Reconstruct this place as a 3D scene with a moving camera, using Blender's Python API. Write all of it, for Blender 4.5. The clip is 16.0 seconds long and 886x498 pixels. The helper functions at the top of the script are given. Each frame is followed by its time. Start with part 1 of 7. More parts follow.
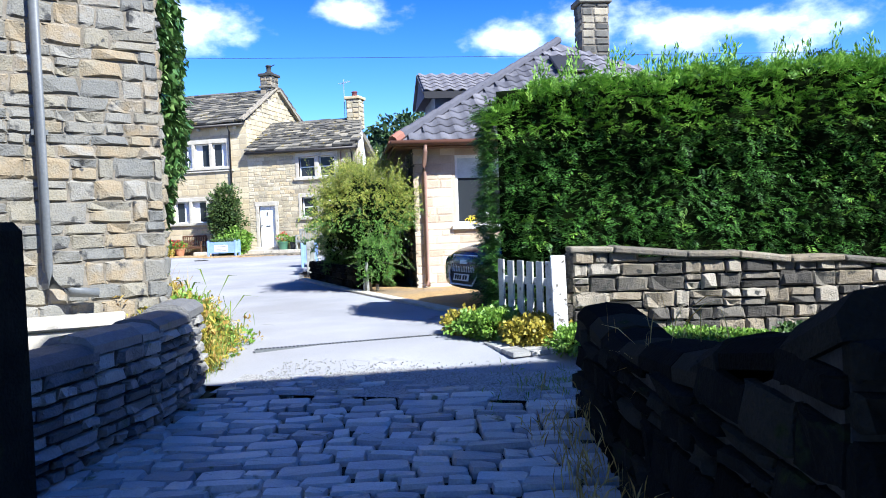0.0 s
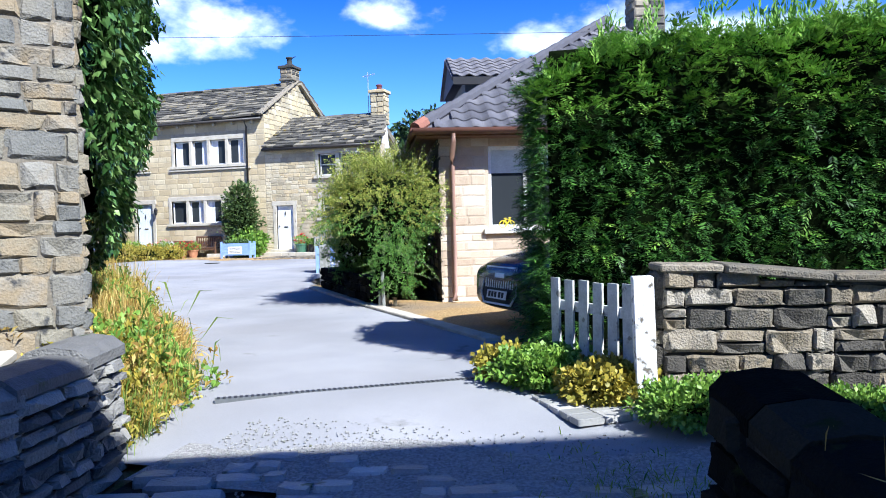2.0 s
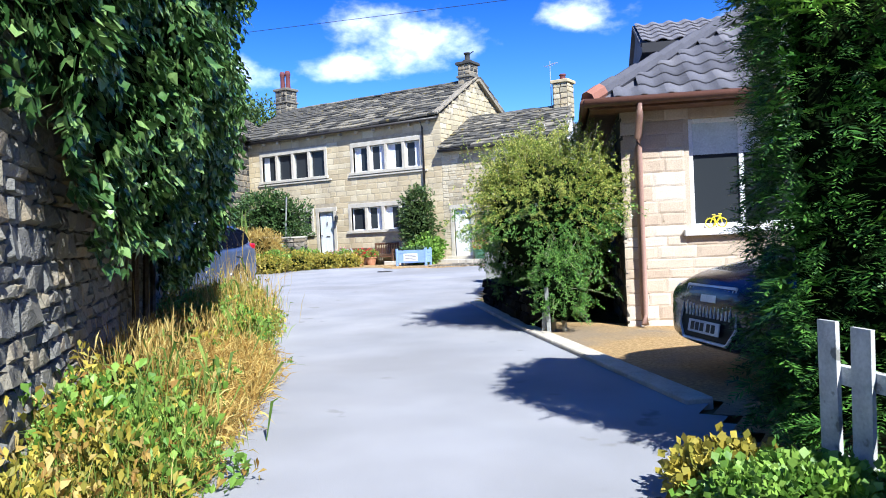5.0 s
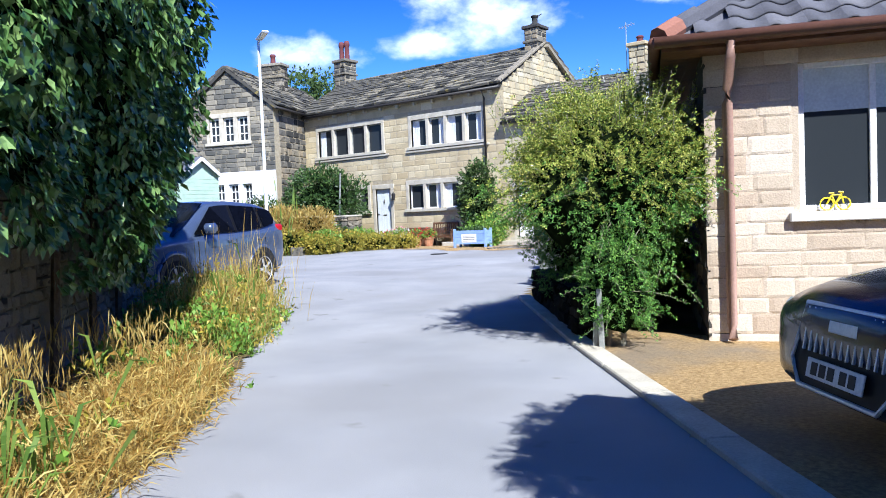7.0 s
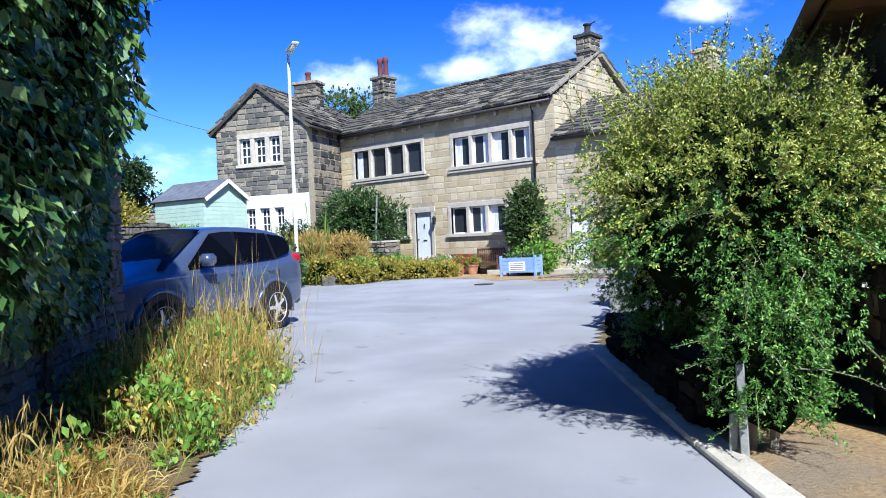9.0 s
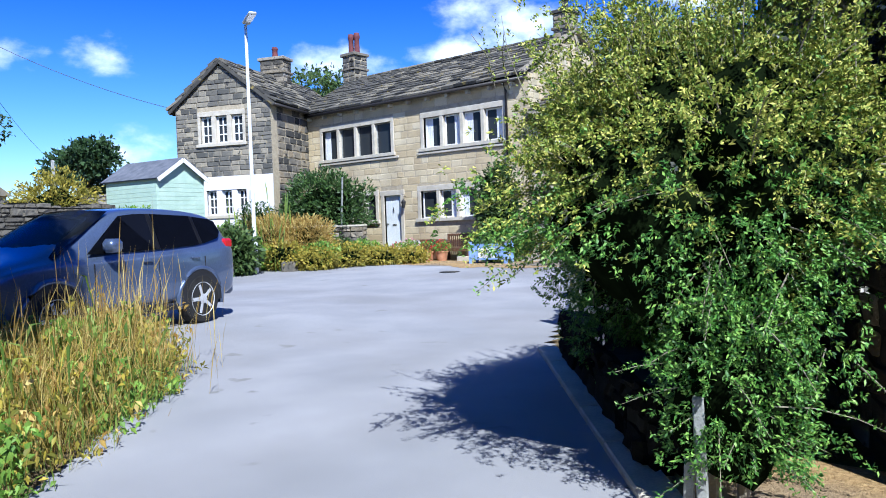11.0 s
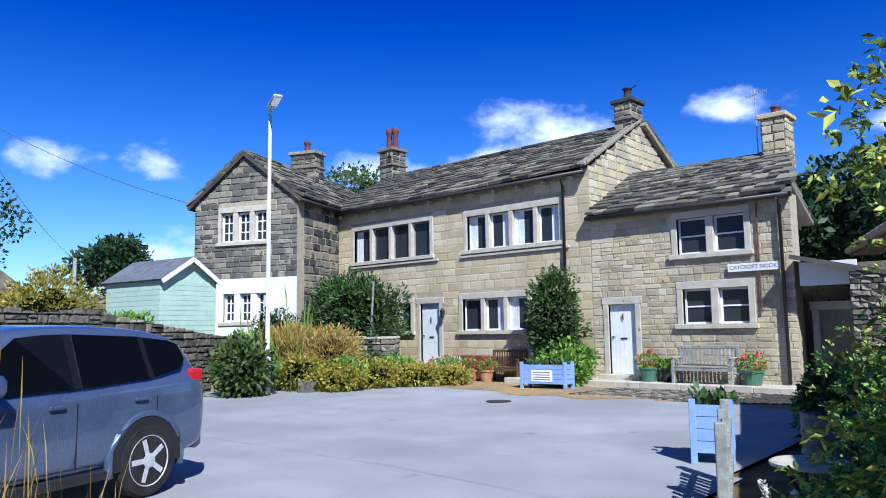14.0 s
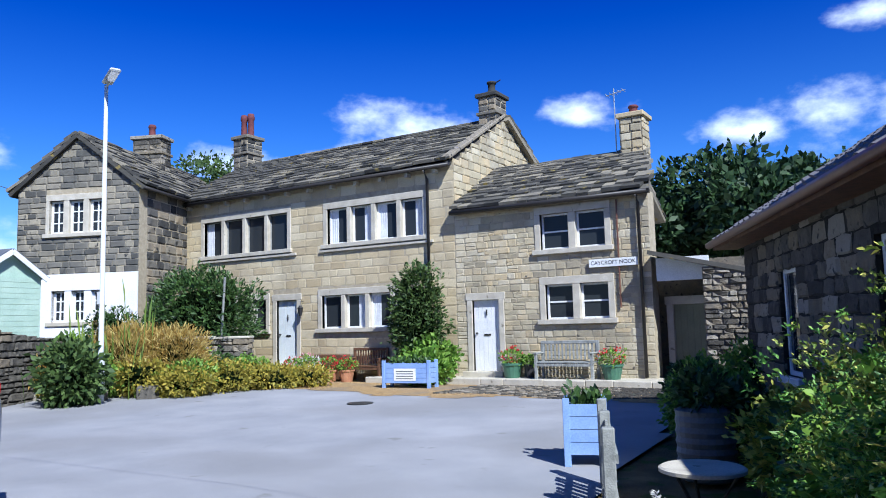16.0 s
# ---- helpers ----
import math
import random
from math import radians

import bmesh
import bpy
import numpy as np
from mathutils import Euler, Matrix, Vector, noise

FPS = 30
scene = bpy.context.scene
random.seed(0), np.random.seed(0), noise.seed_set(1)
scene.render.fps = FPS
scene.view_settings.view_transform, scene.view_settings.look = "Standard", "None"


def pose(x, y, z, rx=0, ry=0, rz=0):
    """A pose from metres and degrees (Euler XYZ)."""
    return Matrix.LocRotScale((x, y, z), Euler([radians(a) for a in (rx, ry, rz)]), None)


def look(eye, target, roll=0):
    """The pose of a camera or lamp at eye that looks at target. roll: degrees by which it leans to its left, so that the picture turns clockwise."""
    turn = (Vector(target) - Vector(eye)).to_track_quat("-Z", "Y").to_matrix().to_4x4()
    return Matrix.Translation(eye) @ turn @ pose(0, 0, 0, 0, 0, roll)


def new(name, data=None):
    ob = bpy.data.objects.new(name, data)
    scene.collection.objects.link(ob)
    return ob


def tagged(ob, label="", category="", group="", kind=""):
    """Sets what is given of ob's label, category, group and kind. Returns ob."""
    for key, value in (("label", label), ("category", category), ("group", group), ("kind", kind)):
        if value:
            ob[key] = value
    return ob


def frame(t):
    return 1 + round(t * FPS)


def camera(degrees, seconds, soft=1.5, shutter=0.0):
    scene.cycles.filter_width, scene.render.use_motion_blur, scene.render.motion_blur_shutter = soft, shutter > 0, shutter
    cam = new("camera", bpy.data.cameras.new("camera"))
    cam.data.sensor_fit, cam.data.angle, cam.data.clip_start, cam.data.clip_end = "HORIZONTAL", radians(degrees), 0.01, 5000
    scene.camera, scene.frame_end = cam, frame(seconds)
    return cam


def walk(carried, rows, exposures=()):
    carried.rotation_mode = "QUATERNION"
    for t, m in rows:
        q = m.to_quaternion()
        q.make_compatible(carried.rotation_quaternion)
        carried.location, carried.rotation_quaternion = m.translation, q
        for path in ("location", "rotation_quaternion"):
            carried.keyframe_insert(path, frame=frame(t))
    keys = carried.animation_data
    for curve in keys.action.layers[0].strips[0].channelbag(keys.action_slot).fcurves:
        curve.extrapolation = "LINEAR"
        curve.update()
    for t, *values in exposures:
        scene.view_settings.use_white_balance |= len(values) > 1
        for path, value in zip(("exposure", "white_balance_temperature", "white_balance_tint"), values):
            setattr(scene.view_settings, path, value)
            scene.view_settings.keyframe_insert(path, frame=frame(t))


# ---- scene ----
cam = camera(61.4, 16.0, soft=1.0)
EXPOSURE = [(0.0, 1.5, 5900, 8), (1.5, 1.27, 5800, 8), (3.0, 1.28, 5900, 8), (5.0, 1.25, 5900, 8), (9.0, 0.95, 5700, 8), (12.0, 0.85, 5600, 8), (13.0, 0.72, 5600, 8), (14.0, 0.68, 5600, 8), (16.0, 0.68, 5600, 8)]
PATH = [
    (0, (0.716, 0.724, 1.247), (0.217, 2.659, 1.177), -2.1),
    (0.5, (0.599, 1.334, 1.251), (0.093, 3.268, 1.199), -2.4),
    (1, (0.44, 1.892, 1.268), (-0.073, 3.825, 1.243), -2.2),
    (1.5, (0.247, 2.474, 1.248), (-0.283, 4.402, 1.233), -1.5),
    (2, (0.084, 3.003, 1.263), (-0.486, 4.919, 1.201), -1.5),
    (2.5, (-0.06, 3.453, 1.257), (-0.69, 5.348, 1.155), -1.5),
    (3, (-0.172, 3.909, 1.27), (-0.884, 5.775, 1.18), -1.9),
    (3.5, (-0.274, 4.43, 1.262), (-1.07, 6.264, 1.207), -2.3),
    (4, (-0.348, 4.825, 1.259), (-1.226, 6.622, 1.231), -2.6),
    (4.5, (-0.446, 5.338, 1.241), (-1.412, 7.089, 1.224), -2.6),
    (5, (-0.547, 5.773, 1.235), (-1.591, 7.479, 1.202), -2.5),
    (5.2, (-0.614, 5.947, 1.247), (-1.687, 7.634, 1.201), -2.5),
    (7.3, (-1.403, 8.297, 1.284), (-2.642, 9.865, 1.205), -2.3),
    (7.5, (-1.535, 8.488, 1.281), (-2.795, 10.04, 1.223), -2.2),
    (8, (-1.956, 9.027, 1.319), (-3.26, 10.543, 1.295), -2.3),
    (8.5, (-2.428, 9.58, 1.357), (-3.748, 11.083, 1.353), -2.7),
    (9, (-2.812, 9.961, 1.355), (-4.115, 11.478, 1.338), -2.4),
    (9.2, (-2.955, 10.116, 1.367), (-4.246, 11.643, 1.335), -2.6),
    (11.3, (-3.269, 11.497, 1.352), (-4.545, 13.036, 1.288), -1.9),
    (11.5, (-3.389, 11.634, 1.361), (-4.684, 13.156, 1.289), -1.5),
    (12, (-3.808, 12.069, 1.399), (-5.163, 13.54, 1.349), -1.3),
    (12.5, (-4.362, 12.667, 1.472), (-5.769, 14.087, 1.53), -1.3),
    (13, (-4.942, 13.222, 1.547), (-6.362, 14.621, 1.719), -0.8),
    (13.5, (-5.351, 13.585, 1.62), (-6.738, 15.008, 1.845), -0.5),
    (14, (-5.656, 13.889, 1.643), (-6.99, 15.362, 1.864), -0.8),
    (14.5, (-5.933, 14.177, 1.641), (-7.199, 15.711, 1.853), -0.9),
    (15, (-6.091, 14.372, 1.638), (-7.285, 15.963, 1.848), -1.0),
    (15.5, (-6.218, 14.481, 1.649), (-7.328, 16.132, 1.859), -1.3),
    (16, (-6.25, 14.551, 1.666), (-7.286, 16.25, 1.871), -1.5),
]
walk(cam, [(t, look(eye, target, roll)) for t, eye, target, roll in PATH], EXPOSURE)

# ---- world, sun and exposure ----
SUN_AZ = radians(-32)          # the sun stands in this direction of the plan
SUN_EL = radians(43.5)
world = bpy.data.worlds.new("world")
scene.world = world
world.use_nodes = True
wn, wl = world.node_tree.nodes, world.node_tree.links
bg = wn["Background"]
sky = wn.new("ShaderNodeTexSky")
sky.sky_type = "NISHITA"
sky.sun_disc = False
sky.sun_elevation = SUN_EL
sky.sun_rotation = math.pi / 2 - SUN_AZ
sky.air_density, sky.dust_density, sky.ozone_density = 1.0, 0.3, 3.0
sat = wn.new("ShaderNodeHueSaturation")
sat.inputs["Saturation"].default_value = 1.3
wl.new(sky.outputs[0], sat.inputs["Color"])
wco = wn.new("ShaderNodeTexCoord")
sep = wn.new("ShaderNodeSeparateXYZ")
wl.new(wco.outputs["Generated"], sep.inputs[0])


def sky_math(op, a, b=None):
    """One arithmetic node of the sky; a and b are sockets or numbers."""
    nd = wn.new("ShaderNodeMath")
    nd.operation = op
    for k, q in enumerate((a, b)):
        if q is None:
            continue
        if isinstance(q, (int, float)):
            nd.inputs[k].default_value = q
        else:
            wl.new(q, nd.inputs[k])
    return nd.outputs[0]


# cumulus clouds low over the cottages: direction, half width and half height as sines
CLOUDS = [((-0.525, 0.812, 0.250), 0.115, 0.046), ((-0.60, 0.765, 0.225), 0.06, 0.022), ((-0.345, 0.900, 0.264), 0.062, 0.022), ((0.141, 0.964, 0.225), 0.19, 0.045), ((-0.727, 0.652, 0.210), 0.085, 0.024), ((-0.868, 0.446, 0.214), 0.042, 0.026), ((-0.918, 0.335, 0.214), 0.04, 0.03), ((-0.053, 0.968, 0.240), 0.06, 0.028), ((-0.16, 0.960, 0.228), 0.075, 0.02), ((0.0, 0.940, 0.338), 0.05, 0.018), ((-0.885, 0.448, 0.105), 0.085, 0.03), ((0.45, 0.86, 0.25), 0.16, 0.05), ((0.75, -0.6, 0.3), 0.25, 0.07), ((-0.6, -0.75, 0.35), 0.3, 0.08), ((-0.97, 0.05, 0.26), 0.16, 0.05), ((0.93, 0.2, 0.3), 0.2, 0.06)]
wmap = wn.new("ShaderNodeMapping")
wmap.inputs["Scale"].default_value = (1.0, 1.0, 1.7)
wl.new(wco.outputs["Generated"], wmap.inputs["Vector"])
cn = wn.new("ShaderNodeTexNoise")
cn.inputs["Scale"].default_value = 11.0
cn.inputs["Detail"].default_value = 8.0
cn.inputs["Roughness"].default_value = 0.56
wl.new(wmap.outputs[0], cn.inputs["Vector"])
ragged = sky_math("MULTIPLY", sky_math("SUBTRACT", cn.outputs["Fac"], 0.5), 3.4)
cover = None
for (cx, cy, cz), cw, ch in CLOUDS:
    hl = math.hypot(cx, cy)
    rx_, ry_ = cy / hl, -cx / hl
    u = sky_math("MULTIPLY_ADD", sep.outputs["X"], rx_)
    u.node.inputs[2].default_value = -(cx * rx_ + cy * ry_)
    u = sky_math("DIVIDE", sky_math("ADD", u, sky_math("MULTIPLY", sep.outputs["Y"], ry_)), cw)
    up_ = sky_math("DIVIDE", sky_math("SUBTRACT", sep.outputs["Z"], cz), ch)
    ahead = sky_math("ADD", sky_math("MULTIPLY", sep.outputs["X"], cx), sky_math("MULTIPLY", sep.outputs["Y"], cy))
    d2 = sky_math("ADD", sky_math("MULTIPLY", u, u), sky_math("MULTIPLY", up_, up_))
    d1 = sky_math("ADD", sky_math("SUBTRACT", 1.0, sky_math("SQRT", d2)), ragged)
    d1 = sky_math("MULTIPLY", d1, sky_math("GREATER_THAN", ahead, 0.0))
    cover = d1 if cover is None else sky_math("MAXIMUM", cover, d1)
low = wn.new("ShaderNodeMapRange")
low.interpolation_type = "SMOOTHSTEP"
low.inputs["From Min"].default_value, low.inputs["From Max"].default_value = 0.0, 1.35
wl.new(cover, low.inputs["Value"])
cmix = wn.new("ShaderNodeMixRGB")
cmix.inputs["Color2"].default_value = (10.2, 10.9, 12.2, 1)
wl.new(low.outputs[0], cmix.inputs["Fac"])
tint = wn.new("ShaderNodeMixRGB")
tint.blend_type = "MULTIPLY"
tint.inputs["Fac"].default_value = 1.0
trmp = wn.new("ShaderNodeMapRange")
trmp.inputs["From Min"].default_value, trmp.inputs["From Max"].default_value = 0.02, 0.42
wl.new(sep.outputs["Z"], trmp.inputs["Value"])
tcol = wn.new("ShaderNodeMixRGB")
tcol.inputs["Color1"].default_value, tcol.inputs["Color2"].default_value = (1.04, 1.14, 1.38, 1), (0.05, 0.30, 1.02, 1)
wl.new(trmp.outputs[0], tcol.inputs["Fac"])
tover = wn.new("ShaderNodeMapRange")
tover.inputs["From Min"].default_value, tover.inputs["From Max"].default_value = 0.48, 0.85
wl.new(sep.outputs["Z"], tover.inputs["Value"])
thigh = wn.new("ShaderNodeMixRGB")
thigh.inputs["Color2"].default_value = (0.55, 0.68, 0.95, 1)
wl.new(tover.outputs[0], thigh.inputs["Fac"])
wl.new(tcol.outputs[0], thigh.inputs["Color1"])
wl.new(thigh.outputs[0], tint.inputs["Color2"])
wl.new(sat.outputs[0], tint.inputs["Color1"])
wl.new(tint.outputs[0], cmix.inputs["Color1"])
wl.new(cmix.outputs[0], bg.inputs["Color"])
bg.inputs["Strength"].default_value = 0.078

sun_data = bpy.data.lights.new("sun", "SUN")
sun_data.energy, sun_data.angle, sun_data.color = 4.5, radians(0.53), (1.0, 0.96, 0.90)
sun = new("sun", sun_data)
sdir = Vector((math.cos(SUN_AZ) * math.cos(SUN_EL), math.sin(SUN_AZ) * math.cos(SUN_EL), math.sin(SUN_EL)))
sun.matrix_basis = look(sdir * 60, (0, 0, 0))

rng = random.Random(7)


# ---- materials ----
def ramp(nt, stops):
    r = nt.nodes.new("ShaderNodeValToRGB")
    el = r.color_ramp.elements
    while len(el) < len(stops):
        el.new(0.5)
    for e, (p, c) in zip(el, stops):
        e.position, e.color = p, (*c, 1)
    return r


def surface(name, stops, rough=0.85, scale=6.0, fine=60.0, bump=0.3, source="noise", vary=0.0, metallic=0.0, spots=None, stain=None, dist=0.01):
    """A weathered surface. stops: the colour ramp; source: what drives it (noise, object, island); vary: how far objects differ in
    value; spots: (colour, scale, threshold) of lichen or dirt; stain: a broad second tone (colour, scale, amount)."""
    m = bpy.data.materials.new(name)
    m.use_nodes = True
    nt = m.node_tree
    n, l = nt.nodes, nt.links
    bsdf = n["Principled BSDF"]
    co = n.new("ShaderNodeTexCoord")
    geo = n.new("ShaderNodeNewGeometry")
    info = n.new("ShaderNodeObjectInfo")
    big = n.new("ShaderNodeTexNoise")
    big.inputs["Scale"].default_value, big.inputs["Detail"].default_value = scale, 5.0
    l.new(geo.outputs["Position"], big.inputs["Vector"])
    small = n.new("ShaderNodeTexNoise")
    small.inputs["Scale"].default_value, small.inputs["Detail"].default_value = fine, 4.0
    l.new(geo.outputs["Position"], small.inputs["Vector"])
    r = ramp(nt, stops)
    if source == "noise":
        l.new(big.outputs["Fac"], r.inputs["Fac"])
    else:
        add = n.new("ShaderNodeMath")
        add.operation = "MULTIPLY_ADD"
        l.new(big.outputs["Fac"], add.inputs[0])
        add.inputs[1].default_value = 0.5
        sub = n.new("ShaderNodeMath")
        sub.operation = "SUBTRACT"
        l.new(info.outputs["Random"] if source == "object" else geo.outputs["Random Per Island"], sub.inputs[0])
        sub.inputs[1].default_value = 0.25
        l.new(sub.outputs[0], add.inputs[2])
        l.new(add.outputs[0], r.inputs["Fac"])
    colour = r.outputs["Color"]
    if stain:
        sn = n.new("ShaderNodeTexNoise")
        sn.inputs["Scale"].default_value, sn.inputs["Detail"].default_value = stain[1], 6.0
        l.new(geo.outputs["Position"], sn.inputs["Vector"])
        sr = ramp(nt, [(0.45, (0, 0, 0)), (0.65, (stain[2],) * 3)])
        l.new(sn.outputs["Fac"], sr.inputs["Fac"])
        mx = n.new("ShaderNodeMixRGB")
        mx.inputs["Color2"].default_value = (*stain[0], 1)
        l.new(sr.outputs["Color"], mx.inputs["Fac"])
        l.new(colour, mx.inputs["Color1"])
        colour = mx.outputs["Color"]
    if spots:
        sn = n.new("ShaderNodeTexNoise")
        sn.inputs["Scale"].default_value, sn.inputs["Detail"].default_value = spots[1], 8.0
        l.new(geo.outputs["Position"], sn.inputs["Vector"])
        sr = ramp(nt, [(spots[2], (0, 0, 0)), (spots[2] + 0.06, (1, 1, 1))])
        l.new(sn.outputs["Fac"], sr.inputs["Fac"])
        mx = n.new("ShaderNodeMixRGB")
        mx.inputs["Color2"].default_value = (*spots[0], 1)
        l.new(sr.outputs["Color"], mx.inputs["Fac"])
        l.new(colour, mx.inputs["Color1"])
        colour = mx.outputs["Color"]
    grain = n.new("ShaderNodeMapRange")
    grain.inputs["To Min"].default_value, grain.inputs["To Max"].default_value = 0.72, 1.28
    l.new(small.outputs["Fac"], grain.inputs["Value"])
    gm = n.new("ShaderNodeMixRGB")
    gm.blend_type = "MULTIPLY"
    gm.inputs["Fac"].default_value = 1.0
    l.new(colour, gm.inputs["Color1"])
    l.new(grain.outputs[0], gm.inputs["Color2"])
    colour = gm.outputs["Color"]
    l.new(colour, bsdf.inputs["Base Color"])
    bsdf.inputs["Roughness"].default_value = rough
    bsdf.inputs["Metallic"].default_value = metallic
    bsdf.inputs["Specular IOR Level"].default_value = 0.12 if rough >= 0.84 else 0.4
    if bump:
        b = n.new("ShaderNodeBump")
        b.inputs["Strength"].default_value, b.inputs["Distance"].default_value = bump, dist
        ad = n.new("ShaderNodeMath")
        l.new(big.outputs["Fac"], ad.inputs[0])
        l.new(small.outputs["Fac"], ad.inputs[1])
        l.new(ad.outputs[0], b.inputs["Height"])
        l.new(b.outputs[0], bsdf.inputs["Normal"])
    return m


def plain(name, colour, rough=0.5, metallic=0.0, coat=0.0):
    d = tuple(c * 0.82 for c in colour)
    m = surface(name, [(0.3, d), (0.7, colour)], rough, 3.0, 40.0, 0.06, metallic=metallic)
    m.node_tree.nodes["Principled BSDF"].inputs["Coat Weight"].default_value = coat
    return m


def leafy(name, stops, rough=0.5, lucent=0.35):
    m = surface(name, stops, rough, 2.5, 30.0, 0.0, source="island")
    nt = m.node_tree
    bs = nt.nodes["Principled BSDF"]
    src = bs.inputs["Base Color"].links[0].from_socket
    tr = nt.nodes.new("ShaderNodeBsdfTranslucent")
    nt.links.new(src, tr.inputs["Color"])
    mix = nt.nodes.new("ShaderNodeMixShader")
    mix.inputs["Fac"].default_value = lucent
    nt.links.new(bs.outputs[0], mix.inputs[1])
    nt.links.new(tr.outputs[0], mix.inputs[2])
    nt.links.new(mix.outputs[0], nt.nodes["Material Output"].inputs["Surface"])
    return m


def glass_pane(name, tint=(0.03, 0.035, 0.04)):
    """Window glass over a dark room: a smooth dielectric that shows a dark interior and mirrors the sky."""
    m = bpy.data.materials.new(name)
    m.use_nodes = True
    nt = m.node_tree
    bs = nt.nodes["Principled BSDF"]
    bs.inputs["Base Color"].default_value = (*tint, 1)
    bs.inputs["Roughness"].default_value = 0.03
    bs.inputs["IOR"].default_value = 1.25
    bs.inputs["Transmission Weight"].default_value = 0.0
    nz = nt.nodes.new("ShaderNodeTexNoise")
    nz.inputs["Scale"].default_value = 1.6
    bp = nt.nodes.new("ShaderNodeBump")
    bp.inputs["Strength"].default_value, bp.inputs["Distance"].default_value = 0.1, 0.01
    nt.links.new(nz.outputs["Fac"], bp.inputs["Height"])
    nt.links.new(bp.outputs[0], bs.inputs["Normal"])
    return m


M_ASPHALT = surface("pale_asphalt", [(0.3, (0.27, 0.275, 0.29)), (0.7, (0.36, 0.36, 0.375))], 0.9, 0.7, 130, 0.25, stain=((0.245, 0.242, 0.245), 0.3, 0.7), spots=((0.23, 0.228, 0.225), 2.2, 0.66))
M_EARTH = surface("dry_earth", [(0.3, (0.10, 0.075, 0.04)), (0.7, (0.22, 0.16, 0.08))], 0.95, 2.5, 50, 0.8, spots=((0.09, 0.11, 0.03), 3.0, 0.56), dist=0.03)
M_GRAVEL = surface("brown_gravel", [(0.3, (0.30, 0.19, 0.085)), (0.7, (0.56, 0.39, 0.19))], 0.95, 30, 110, 1.0, stain=((0.26, 0.22, 0.17), 0.9, 0.7), dist=0.02)
M_GRIT = surface("loose_grit", [(0.3, (0.26, 0.255, 0.25)), (0.7, (0.50, 0.49, 0.47))], 0.95, 40, 120, 1.0, spots=((0.16, 0.16, 0.13), 1.2, 0.66), dist=0.02)
M_SETT = surface("sett_stone", [(0.1, (0.28, 0.28, 0.27)), (0.5, (0.41, 0.40, 0.375)), (0.9, (0.54, 0.52, 0.48))], 0.42, 9, 70, 0.5, source="object", spots=((0.13, 0.14, 0.07), 5.0, 0.64))
M_JOINT = surface("joint_earth", [(0.3, (0.018, 0.017, 0.014)), (0.7, (0.05, 0.046, 0.036))], 0.95, 8, 60, 0.6)
M_MORTAR = surface("lime_mortar", [(0.3, (0.13, 0.115, 0.09)), (0.7, (0.23, 0.205, 0.165))], 0.95, 8, 60, 0.6)
M_PALEMORTAR = surface("pale_mortar", [(0.3, (0.34, 0.29, 0.205)), (0.7, (0.46, 0.40, 0.29))], 0.95, 8, 60, 0.4)
M_DARKJOINT = surface("dark_joint", [(0.3, (0.02, 0.02, 0.018)), (0.7, (0.05, 0.047, 0.04))], 0.95, 8, 60, 0.6)
M_BARN = surface("barn_gritstone", [(0.05, (0.15, 0.15, 0.138)), (0.35, (0.195, 0.188, 0.165)), (0.62, (0.225, 0.205, 0.155)), (0.8, (0.25, 0.20, 0.13)), (0.97, (0.24, 0.23, 0.20))], 0.9, 7, 60, 0.7, source="object", spots=((0.06, 0.06, 0.06), 6, 0.62), dist=0.02)
M_DARKSTONE = surface("damp_wall_stone", [(0.1, (0.10, 0.10, 0.098)), (0.5, (0.20, 0.196, 0.18)), (0.9, (0.31, 0.30, 0.27))], 0.6, 7, 60, 0.8, source="object", spots=((0.06, 0.085, 0.03), 4, 0.62), dist=0.02)
# Stone near black: deep shade is in its colour; green spots are moss.
M_MOSSY_SHADE = surface("shade_black_mossy_stone", [(0.1, (0.006, 0.006, 0.005)), (0.5, (0.012, 0.012, 0.010)), (0.9, (0.030, 0.028, 0.020))], 1.0, 7, 60, 0.8, source="object", spots=((0.022, 0.028, 0.010), 4, 0.62), dist=0.02)
M_MOSSY_SHADE.node_tree.nodes["Principled BSDF"].inputs["Specular IOR Level"].default_value = 0.03
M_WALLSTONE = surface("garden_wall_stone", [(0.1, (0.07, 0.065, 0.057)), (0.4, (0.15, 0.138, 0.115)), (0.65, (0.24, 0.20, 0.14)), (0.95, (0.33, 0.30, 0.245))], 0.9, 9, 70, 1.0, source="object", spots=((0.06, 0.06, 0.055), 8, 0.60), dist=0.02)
M_FACADE = surface("honey_sandstone", [(0.05, (0.48, 0.385, 0.235)), (0.5, (0.57, 0.475, 0.30)), (0.95, (0.63, 0.545, 0.37))], 0.9, 3, 50, 0.4, source="object", stain=((0.33, 0.27, 0.18), 0.8, 0.5), spots=((0.17, 0.15, 0.12), 5, 0.70))
M_COTTAGE = surface("cottage_sandstone", [(0.05, (0.36, 0.31, 0.21)), (0.4, (0.47, 0.41, 0.275)), (0.7, (0.53, 0.42, 0.25)), (0.95, (0.56, 0.50, 0.36))], 0.9, 4, 50, 0.5, source="object", stain=((0.27, 0.24, 0.18), 0.9, 0.6), spots=((0.10, 0.09, 0.08), 5, 0.66))
M_SOOT = surface("sooty_sandstone", [(0.05, (0.045, 0.045, 0.043)), (0.45, (0.12, 0.115, 0.105)), (0.8, (0.22, 0.195, 0.15)), (0.98, (0.28, 0.23, 0.16))], 0.92, 4, 50, 0.5, source="object", spots=((0.035, 0.035, 0.035), 3, 0.60))
